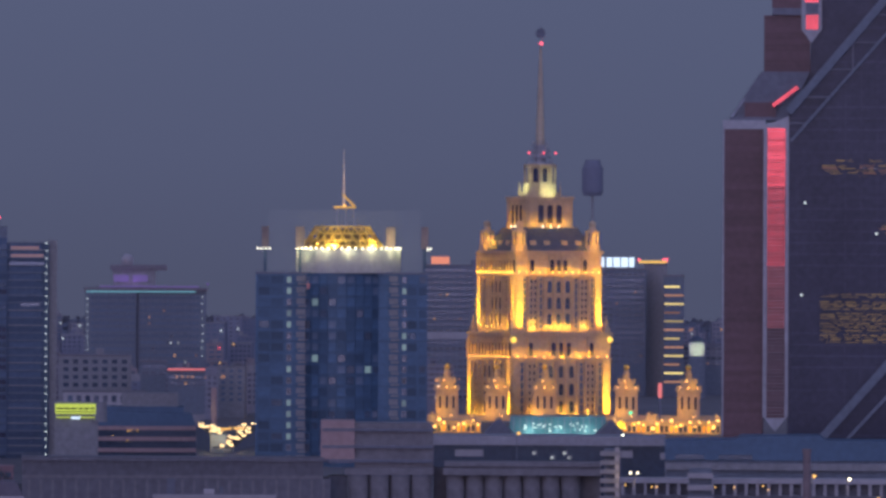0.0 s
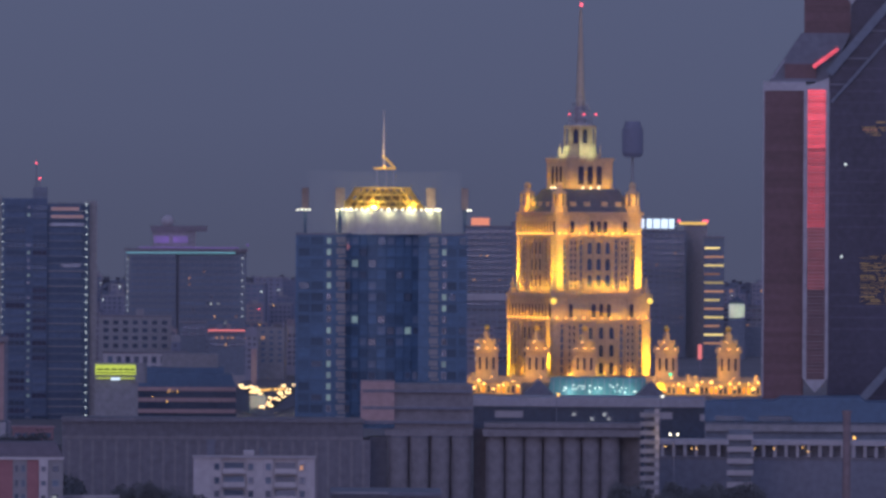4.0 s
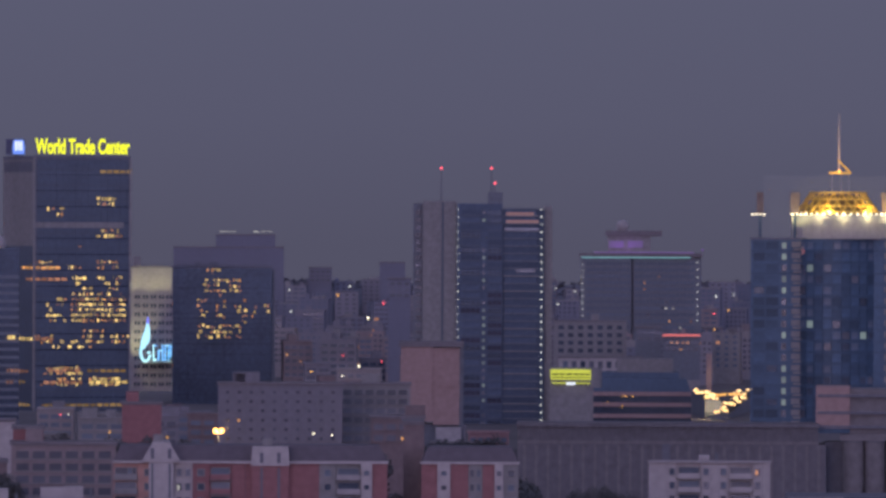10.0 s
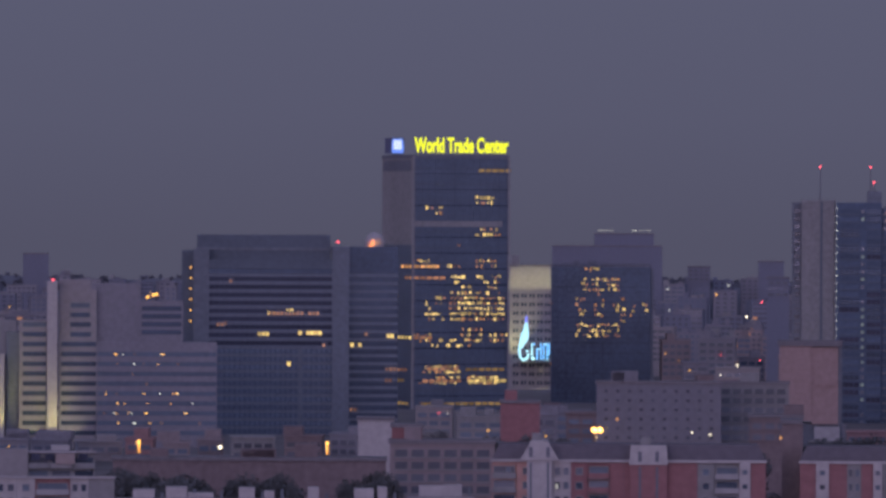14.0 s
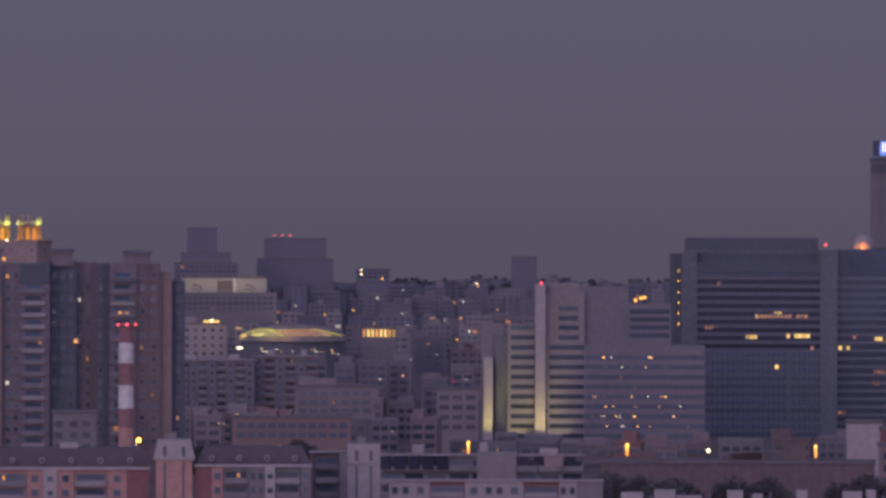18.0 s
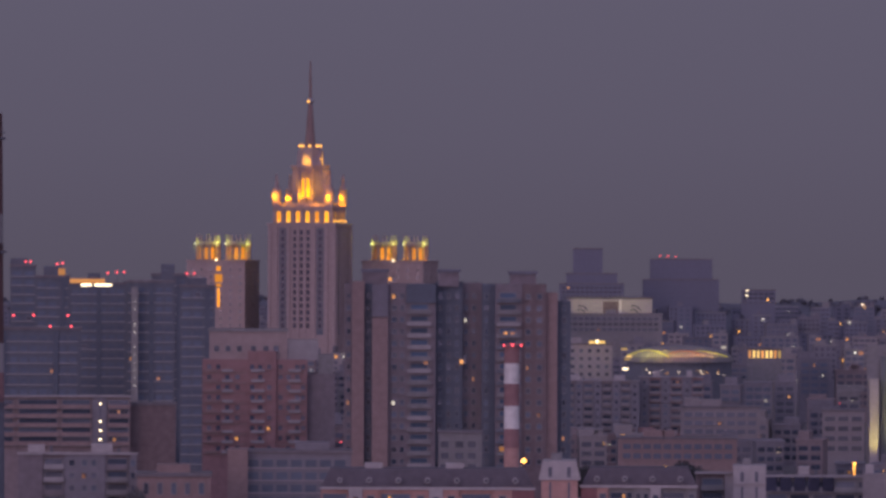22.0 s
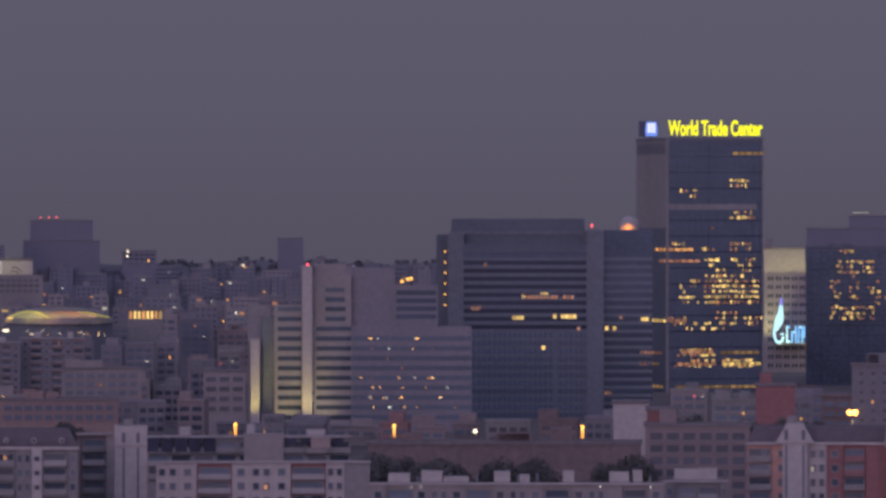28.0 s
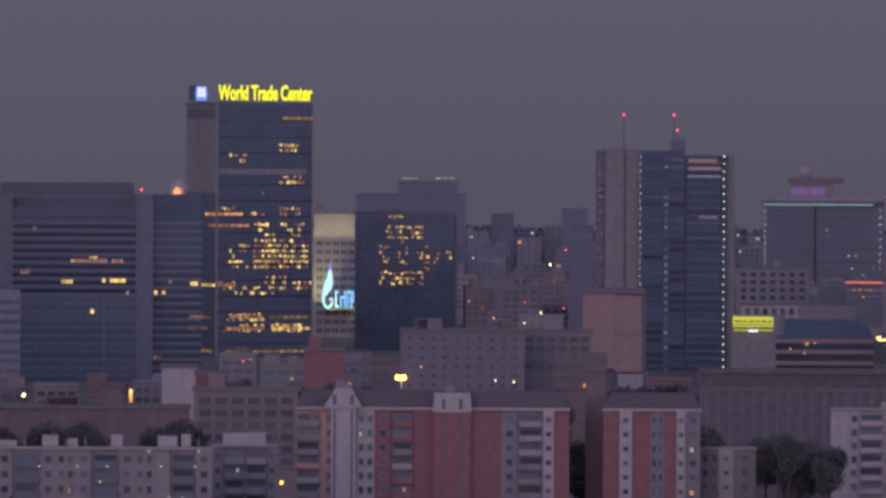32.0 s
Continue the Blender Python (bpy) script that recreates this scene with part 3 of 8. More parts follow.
    spot(hotel, (6, -8, Z(290)), (0, 0, Z(220)), 6000, (1.0, 0.85, 0.6), 40)
    # glowing globes added in place of the floodlit corner bays of the ledge
    for x, y in ((-27.5, -27.5), (27.8, -27.5)):
        bulb(hotel, x, y - 1.5, Z(599), 1.6, glowing("gold_corner_bay_glow", (1.0, 0.66, 0.10), 1.3))
    # low wings with turrets
    wing = thing("hotel_wing", ax, d - 60, 0.0, "low stone hotel wing with lit turrets and arcades", "hotel wing")
    dw = d - 60
    kw = dw / F
    slab("wall", wing, STONE, (757 - 955) * kw, (1275 - 955) * kw, 0, 22, 0, 3.0)
    for x in (792, 880, 965, 1110, 1220):
        stone_turret(wing, x - 955, 5, 12.5, 738 - 440, 643 - 440, dw)
    # low arcade on the embankment in front
    da = 3260.0
    ka = da / F
    arc = thing("embankment_arcade", ax, da, 0.0, "low stone arcade with many warm lamps", "arcade")
    X = lambda x: (x - 955) * ka
    V = lambda y: rise(y - 440, da)
    for x0, x1 in ((757, 852), (1078, 1276)):
        slab("wall", arc, STONE, X(x0), X(x1), 0, 12, 0, V(746))
        slab("cornice", arc, STONE, X(x0) - 0.4, X(x1) + 0.4, -0.6, 12.4, V(746), V(743))
        n = int((x1 - x0) / 8)
        for i, x in enumerate(spread(X(x0), X(x1), n)):
            window(arc, x, -0.02, V(757), 1.3, 3.2, LIT_AMBER if (i * 5) % 7 < 3 else GLASS_BLACK, kind="arch", frame_mat=STONE)
            slab("pier", arc, STONE, x + X(955 + 4) - 0.35, x + X(955 + 4) + 0.35, -0.5, 0, 0, V(746))
            if (i * 3) % 4:
                bulb(arc, x, -0.9, V(random.uniform(741, 757)), random.choice((0.35, 0.45, 0.55, 0.7)), LAMP_SODIUM)
        for x in spread(x0, x1, max(2, int((x1 - x0) / 32))):
            glim(arc, (X(x), -5, V(753)), 1500, (1.0, 0.43, 0.01))
    for x0, y0, y1 in ((766, 743, 728), (838, 743, 735), (1090, 743, 733), (1148, 743, 728), (1162, 743, 732), (1268, 743, 731)):
        bm = bmesh.new()
        frustum(bm, X(x0), 2, 1.5, 1.2, V(y0), V((y0 + y1) / 2), 8)
        sphere(bm, X(x0), 2, V((y0 + y1) / 2) + 0.8, 1.2, 1.1, n=8)
        part("roof_ornament", bm, STONE, arc)
        glim(arc, (X(x0) - 0.5, -1.5, V(y0 - 6)), 420, (1.0, 0.5, 0.08))
    bulb(arc, X(1100), -1.5, V(750), 2.1, glowing("gold_lit_portal", (1.0, 0.72, 0.05), 1.2), "lit_portal")
    bulb(arc, X(1117), -1, V(729), 0.8, LAMP_GREEN)


spire_hotel()


# ---------------------------------------------------------------- copper tower with diagonal bracing
def copper_tower():
    d, ax = 1950.0, 613.0
    k = d / F
    tower = thing("copper_skyscraper", ax, d, 0.0, "copper-clad faceted skyscraper with a diagonal light frame", "skyscraper")
    X = lambda x: (x - 782 - ax) * k
    Z = lambda y: rise(y - 442, d)
    # main dark glass body
    right = X(1900)
    bm = bmesh.new()
    outline(bm, [(X(1394), 0), (right, 0), (right, Z(-398)), (X(1750), Z(-221)), (X(1394), Z(198))], 0, 34)
    part("glass_body", bm, GLASS_NIGHT, tower, "black mirror glass front")
    # storeys of the glass front
    for i in range(62):
        y = 770 - i * 20.0
        x0 = 1396 if y > 215 else 1396 + (215 - y) * 0.77
        if x0 < 1880:
            slab("floor_band", tower, GLASS_NIGHT, X(x0), right, -0.10, 0, Z(y), Z(y) + 0.5)
    for i in range(16):
        x = 1410 + i * 28
        top = Z(205) + (X(x) - X(1394)) * (Z(-260) - Z(205)) / (X(1750) - X(1394))
        slab("mullion", tower, GLASS_NIGHT, X(x), X(x) + 0.2, -0.14, 0, 0, top)
    bm = bmesh.new()
    outline(bm, [(X(1394), Z(212)), (X(1432), Z(126)), (X(1440), Z(-160)), (X(1800), Z(-430)), (X(1800), Z(-300))], 9, 32)
    part("upper_glass_body", bm, GLASS_NIGHT, tower)
    # diagonal frames
    for a, b, w in (((1394, 198), (1760, -233), 2.3), ((1398, 249), (1760, -162), 0.8), ((1440, 790), (1800, 385), 2.3), ((1486, 790), (1800, 450), 0.9)):
        bm = bmesh.new()
        beam(bm, (X(a[0]), -0.9, Z(a[1])), (X(b[0]), -0.9, Z(b[1])), w)
        part("diagonal_frame", bm, CONCRETE_DARK, tower)
    # thin struts between the two upper diagonals
    for y in (-24, 25, 74, 122, 171, 217):
        bm = bmesh.new()
        beam(bm, (X(max(1396, 1400 + (191 - y) / 1.178)), -0.7, Z(y)), (X(1400 + (247 - y) / 1.137), -0.7, Z(y)), 0.4)
        part("strut", bm, STEEL_DARK, tower)
    for x in (1507, 1590):
        bm = bmesh.new()
        beam(bm, (X(x), -0.7, Z(247 - (x - 1400) * 1.137)), (X(x), -0.7, Z(191 - (x - 1400) * 1.178)), 0.4)
        part("strut", bm, STEEL_DARK, tower)
    # low side volume, copper panels, and the bright copper glass pier
    low = slab("side_volume", tower, COPPER, X(1280), X(1351), 2, 30, 0, Z(228))
    for i in range(57):
        y = 768 - i * 9.45
        slab("cladding_panel", low, COPPER, X(1281.5), X(1349), 1.88, 2, Z(y), Z(y - 8.7))
    slab("parapet", tower, STEEL, X(1279), X(1353), 1.5, 30, Z(228), Z(212))
    slab("corner_fin", tower, STEEL, X(1278), X(1281), 1.4, 3, Z(770), Z(212))
    bm = bmesh.new()
    outline(bm, [(X(1372), Z(762)), (X(1395), Z(735)), (X(1395), Z(205)), (X(1350), Z(222)), (X(1350), Z(735))], -0.6, 26)
    pier = part("pier", bm, STEEL, tower)
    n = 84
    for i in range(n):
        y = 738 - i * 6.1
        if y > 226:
            # panel materials darken downward to paint the sunset reflection fading out
            slab("pier_glass_panel", pier, COPPER_GLASS if y < 330 else COPPER_GLASS_DIM_GLOW if y < 470 else COPPER_GLASS_LOW_GLOW if y < 580 else COPPER, X(1357), X(1389), -0.75, -0.6, Z(y), Z(y - 5.4))
    # upper setback volumes behind
    slab("roof_deck", tower, STEEL_DARK, X(1290), X(1400), 4, 30, Z(212), Z(206))
    bm = bmesh.new()
    outline(bm, [(X(1290), Z(206)), (X(1395), Z(206)), (X(1432), Z(125)), (X(1345), Z(125))], 6, 28)
    part("sloping_roof", bm, STEEL_DARK, tower)
    slab("roof_house", tower, COPPER, X(1316), X(1372), 5, 12, Z(206), Z(180))
    upper = slab("upper_volume", tower, COPPER, X(1350), X(1432), 8, 30, Z(125), Z(25))
    for i in range(14):
        y = 124 - i * 7
        slab("cladding_panel", upper, COPPER, X(1351), X(1431), 7.88, 8, Z(y), Z(y - 6.2))
    slab("upper_volume", tower, COPPER, X(1364), X(1450), 7, 30, Z(25), Z(-160))
    # solid dark band painted in place of a shaded gap
    slab("shadow_gap", tower, STEEL_DARK, X(1364), X(1450), 6.9, 30.1, Z(24), Z(12))
    bm = bmesh.new()
    outline(bm, [(X(1416), Z(-160)), (X(1416), Z(50)), (X(1434), Z(74)), (X(1452), Z(50)), (X(1452), Z(-160))], 6.75, 7.4)
    part("bay_frame", bm, STEEL, tower)
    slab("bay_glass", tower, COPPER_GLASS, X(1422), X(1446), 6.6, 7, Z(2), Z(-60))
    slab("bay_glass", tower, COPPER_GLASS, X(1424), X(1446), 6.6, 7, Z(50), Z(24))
    slab("bay_glass", tower, STEEL_DARK, X(1424), X(1446), 6.6, 7, Z(22), Z(4))
    bm = bmesh.new()
    beam(bm, (X(1366), 3, Z(186)), (X(1410), 3, Z(153)), 1.1)
    part("edge_glass", bm, COPPER_GLASS, tower)
    bm = bmesh.new()
    beam(bm, (X(1292), 5, Z(208)), (X(1346), 8, Z(128)), 0.7)
    part("edge_rail", bm, STEEL, tower)
    # thin glowing strips paint golden reflections on the glass front
    rng = random.Random(5)
    for y0, y1, x0, x1, p, m in ((520, 606, 1450, 1566, 0.85, LIT_FAINT), (284, 310, 1450, 1568, 0.45, LIT_DIM), (395, 415, 1548, 1600, 0.4, LIT_DIM)):
        y = y0
        while y < y1:
            x = x0
            while x < x1:
                mid = 1 - abs((y - (y0 + y1) / 2) / (y1 - y0)) - 0.4 * abs((x - (x0 + x1) / 2) / (x1 - x0))
                if rng.random() < p * mid:
                    wide = rng.uniform(8, 34)
                    window(tower, X(x + wide / 2), -0.03, Z(y + rng.uniform(-1, 1)), wide * k * 0.9, rng.choice((0.2, 0.3)), rng.choice((m, LIT_FAINT, LIT_FAINT)), name="lit_window", frame_mat=GLASS_NIGHT)
                    x += wide
                x += 2.5
            y += 4.2
    for x, y in ((1424, 358), (1418, 521), (1550, 412)):
        bulb(tower, X(x), -0.4, Z(y), 0.35, LAMP_SMALL)


copper_tower()


# ---------------------------------------------------------------- dark teal office block with a golden crown
def crown_office():
    d, ax = 2700.0, -177.0
    k = d / F
    office = thing("crowned_office_block", ax, d, 0.0, "dark teal glass office block with a lit golden crown", "office block")
    X = lambda x: (x - 782 - ax) * k
    Z = lambda y: rise(y - 440, d)
    slab("glass_body", office, GLASS_TEAL, X(453), X(757), 0, 60, 0, Z(486))
    bm = bmesh.new()
    frustum(bm, 0, 14, 20.0, 20.0, 0, Z(484), 32)
    part("bowed_front", bm, GLASS_TEAL, office)
    slab("parapet", office, STEEL_DARK, X(452), X(758), -0.4, 60.4, Z(486), Z(482))
    rng = random.Random(11)
    # storeys: a pane in every bay, floor lines between
    for i in range(17):
        y = 496 + i * 19.8
        slab("floor_band", office, GLASS_TEAL, X(453), X(757), -0.12, 0, Z(y + 10.6), Z(y + 9))
        for x0, x1 in ((458, 478), (480, 502), (742, 755), (722, 738)):
            window(office, (X(x0) + X(x1)) / 2, -0.02, Z(y), X(x1) - X(x0), 3.2, GLASS_TEAL if rng.random() < 0.9 else GLASS_BLACK, frame_mat=GLASS_TEAL)
        for x in (533, 697):
            slab("balcony", office, CONCRETE, X(x - 8), X(x + 8), -0.9, 0, Z(y + 3), Z(y - 7))
            slab("balcony", office, CONCRETE, X(x - 5), X(x + 10), -0.5, 0, Z(y + 9), Z(y + 5))
        for x in (512, 716):
            window(office, X(x), -0.5 - 0.02, Z(y), 1.9, 2.6, LIT_COOL if rng.random() < (0.65 if x < 600 else 0.3) else GLASS)
        for j in range(9):
            a = -42 + j * 10.5
            g = radians(a)
            r = 20.0
            # odd pane tones paint the mottled reflections of the front
            glass = rng.choice((GLASS_TEAL, GLASS_TEAL, GLASS_TEAL, GLASS_TEAL, GLASS_BLUE, GLASS_BLACK)) if rng.random() > 0.04 else rng.choice((LIT_COOL, GLASS_PALE, GLASS))
            window(office, (r + 0.05) * math.sin(g), 14 - (r + 0.05) * math.cos(g), Z(y), 3.5, 3.4, glass, a, GLASS_TEAL)
    # glowing panes paint pinkish reflections; no rooms are lit here
    for y, x in ((505, 548), (545, 552), (556, 556), (655, 570)):
        window(office, X(x), -1.2, Z(y), 2.2, 3.4, glowing("lit_room_red_reflection", (1.0, 0.34, 0.36), 0.17), name="lit_window")
    # crown: white drum, lamps, golden lattice dome, mast
    bm = bmesh.new()
    frustum(bm, X(617), 14, 20.9, 20.9, Z(484), Z(440), 28)
    part("drum", bm, CONCRETE_PALE, office, "pale floodlit drum")
    for i in range(21):
        g = radians(-74 + i * 7.4)
        bulb(office, X(617) + 21.5 * math.sin(g), 14 - 21.5 * math.cos(g), Z(440), (0.42, 0.55, 0.38)[i % 3], LAMP_WHITE)
    for i in range(7):
        g = radians(-78 + i * 26)
        glim(office, (X(617) + 23.0 * math.sin(g), 14 - 23.0 * math.cos(g), Z(443)), 1250, (1.0, 0.88, 0.36))
    n, r0, r1 = 22, 16.4, 10.9
    for i in range(n):
        bm = bmesh.new()
        for s in (0, 1):
            a, b = 2 * math.pi * i / n, 2 * math.pi * (i + (1 if s else -1)) / n
            beam(bm, (X(606) + r0 * math.cos(a), 14 + r0 * math.sin(a), Z(438)), (X(606) + r1 * math.cos(b), 14 + r1 * math.sin(b), Z(403)), 0.55)
        part("lattice_rib", bm, GOLD, office)
    for r, y in ((r0, 436), (14.5, 426), (12.6, 414), (r1, 402)):
        bm = bmesh.new()
        for i in range(n):
            a, b = 2 * math.pi * i / n, 2 * math.pi * (i + 1) / n
            beam(bm, (X(606) + r * math.cos(a), 14 + r * math.sin(a), Z(y)), (X(606) + r * math.cos(b), 14 + r * math.sin(b), Z(y)), 0.7)
        part("lattice_ring", bm, GOLD, office)
    bm = bmesh.new()
    frustum(bm, X(606), 14, r0 - 3, r1 - 2, Z(440), Z(406), 16)
    part("inner_dome", bm, surface("brown_inner_dome", (0.30, 0.20, 0.08), 0.7), office)
    for i in range(6):
        g = i * math.pi / 3 + 0.3
        glim(office, (X(606) + 18.4 * math.cos(g), 14 + 18.4 * math.sin(g), Z(438) + 0.5), 5000, (1.0, 0.72, 0.16))
    for x in (531, 692):
        slab("pylon", office, BROWN, X(x - 8), X(x + 8), 4, 9, Z(440), Z(402))
    for x in (469, 752):
        slab("pylon", office, BROWN, X(x - 6), X(x + 6), 4, 7, Z(440), Z(402))
    for x in (456, 463, 470, 477, 757, 762):
        bulb(office, X(x), 2, Z(441), 0.36, LAMP_WHITE)
    glim(office, (X(466), 0, Z(446)), 250, (1.0, 0.9, 0.6)), glim(office, (X(757), 0, Z(446)), 200, (1.0, 0.9, 0.6))
    for x, w in ((531, 3), (692, 3), (469, 2.5), (752, 2.5)):
        slab("pylon_post", office, GLASS_TEAL, X(x - w), X(x + w), 5, 6, Z(484), Z(440))
    for x0, x1 in ((476, 522), (710, 744)):
        slab("glass_screen", office, GLASS_SCREEN, X(x0), X(x1), 6, 6.2, Z(482), Z(372))
    slab("glass_screen", office, GLASS_SCREEN, X(522), X(710), 40, 40.2, Z(482), Z(372))
    bm = bmesh.new()
    beam(bm, (X(590), 14, Z(367)), (X(630), 14, Z(367)), 0.9)
    beam(bm, (X(606), 14, Z(344)), (X(628), 14, Z(366)), 0.9)
    part("mast_foot", bm, GOLD, office)
    for x in (596, 612, 626):
        bm = bmesh.new()
        beam(bm, (X(x), 14, Z(404)), (X(x), 14, Z(366)), 0.35)
        part("mast_leg", bm, STEEL, office)
    bm = bmesh.new()
    frustum(bm, X(608), 14, 0.55, 0.3, Z(366), Z(300), 8)
    frustum(bm, X(608), 14, 0.3, 0.1, Z(300), Z(262), 6)
    part("mast", bm, surface("pale_mast", (0.6, 0.5, 0.42), 0.5), office, "thin pale mast")
    spot(office, (X(604), 10, Z(366)), (X(608), 14, Z(320)), 3500, (1.0, 0.7, 0.35), 40)
    bulb(office, X(609), 13, Z(364), 0.6, LAMP_AMBER)
    glim(office, (X(606), 8, Z(362)), 500, (1.0, 0.65, 0.2))


crown_office()


# ---------------------------------------------------------------- slim dark tower with strings of lamps
def lamp_string_tower():
    d, ax = 2800.0, -772.0
    k = d / F
    tower = thing("slim_office_tower", ax, d, 0.0, "slim dark office tower edged with strings of small lamps", "office tower")
    X = lambda x: (x - 1140 - ax) * k
    Z = lambda y: rise(y - 342, d)
    slab("glass_body", tower, GLASS_SLIM, X(292), X(372), 0, 30, 0, Z(326))
    slab("office_body", tower, GLASS_SLIM, X(372), X(446), 1, 30, 0, Z(336))
    slab("edge_pier", tower, CONCRETE, X(446), X(460), 3, 28, 0, Z(330))
    slab("pale_shaft", tower, CONCRETE, X(231), X(290), 2, 26, 0, Z(322))
    slab("side_shaft", tower, CONCRETE_DARK, X(214), X(234), 6, 26, 0, Z(326))
    slab("shaft_groove", tower, SPANDREL, X(264), X(268), 1.8, 2, Z(715), Z(324))
    slab("roof_house", tower, CONCRETE_DARK, X(346), X(372), 6, 18, Z(326), Z(306))
    rng = random.Random(21)
    for i in range(29):
        y = 336 + i * 13.3
        window_row(tower, (X(376) + X(432)) / 2, 0.98, Z(y + 6), X(432) - X(376), 9, 2.0, GLASS_SLIM, SPANDREL, gap=0.12)
        for x0, x1, n in ((298, 333, 4), (346, 371, 3)):
            window_row(tower, (X(x0) + X(x1)) / 2, -0.02, Z(y + 6), X(x1) - X(x0), n, 1.9, rng.choice((GLASS_SLIM, GLASS_SLIM, GLASS_NIGHT, GLASS_BLACK)), SPANDREL, gap=0.1)
        slab("floor_band", tower, CONCRETE_DARK if rng.random() < 0.7 else CONCRETE, X(374), X(436), 0.62, 1, Z(y - 0.6), Z(y - 2.6))
        if rng.random() < 0.75:
            window(tower, X(339), -0.15, Z(y + 6), 1.2, 1.3, rng.choice((LIT_COOL, GLASS_PALE, LIT_COOL)), name="lit_window")
        bulb(tower, X(441), -0.2, Z(y), 0.33, LAMP_SMALL)
        bulb(tower, X(293), -0.4, Z(y), 0.25, LAMP_SMALL)
        window(tower, X(223), 5.9, Z(y + 6), 2.4, 1.6, GLASS)
    for y, x0, x1, m in ((344, 378, 428, LIT_ROSE), (358, 378, 436, LIT_ROSE), (372, 376, 436, GLASS_PALE), (444, 396, 430, GLASS_PALE)):
        window(tower, (X(x0) + X(x1)) / 2, 0.8, Z(y), X(x1) - X(x0), 1.5, m, name="lit_storey")
    for x, y, z in ((263, 263, 322), (352, 263, 306), (358, 290, 306)):
        bm = bmesh.new()
        frustum(bm, X(x), 10, 0.3, 0.12, Z(z), Z(y), 6)
        part("antenna", bm, STEEL_DARK, tower)
        bulb(tower, X(x), 10, Z(y), 0.5, LAMP_RED, "obstruction_lamp")


lamp_string_tower()


# ---------------------------------------------------------------- plain city blocks
def city_block(name, u0, u1, v, d, wall, label, depth=14.0, turn=0.0, storey=3.0, rows=6, bay=3.4, style="rows", lit=0.05, glass=None, seed=1,
               roof_mat=None, huts=1, category="building", group="", first=0.8, trim=None, win=(1.7, 1.6), parapet=0.8):
    """A block whose front spans two bearings and whose roof shows at drop v, with storeys of windows, a roof edge and roof huts."""
    rng = random.Random(seed)
    k = d / F
    w, top = (u1 - u0) * k, rise(v, d)
    ob = thing(name, (u0 + u1) / 2, d, turn, label, category, group)
    slab("wall", ob, wall, -w / 2, w / 2, 0, depth, 0, top - parapet)
    slab("roof", ob, roof_mat or (wall if group == "town blocks" else ROOF_TAR), -w / 2 - 0.35, w / 2 + 0.35, -0.4, depth + 0.4, top - parapet, top)
    for i in range(huts):
        hx, hw = rng.uniform(-0.4, 0.4) * w, rng.uniform(1.5, 4.0)
        slab("roof_hut", ob, wall, hx - hw, hx + hw, 3, depth - 2, top, top + rng.uniform(1.6, 3.2))
    n = max(2, int(w / bay))
    for r in range(rows):
        z = top - parapet - first - storey * (r + 0.5)
        if z < 1.5:
            break
        if style == "rows":
            window_row(ob, 0, -0.02, z, w * 0.94, n, win[1], glass or GLASS, trim or wall)
        elif style == "bands":
            slab("window_band", ob, glass or GLASS, -w / 2 + 0.5, w / 2 - 0.5, -0.10, 0, z - win[1] / 2, z + win[1] / 2)
        for x in spread(-w * 0.47, w * 0.47, n):
            if style == "grid":
                window(ob, x, -0.02, z, win[0], win[1], choose(rng, lit, glass), frame_mat=trim)
            elif rng.random() < lit:
                window(ob, x, -0.13, z, win[0], win[1] * 0.9, choose(rng, 1.0), name="lit_window")
    return ob


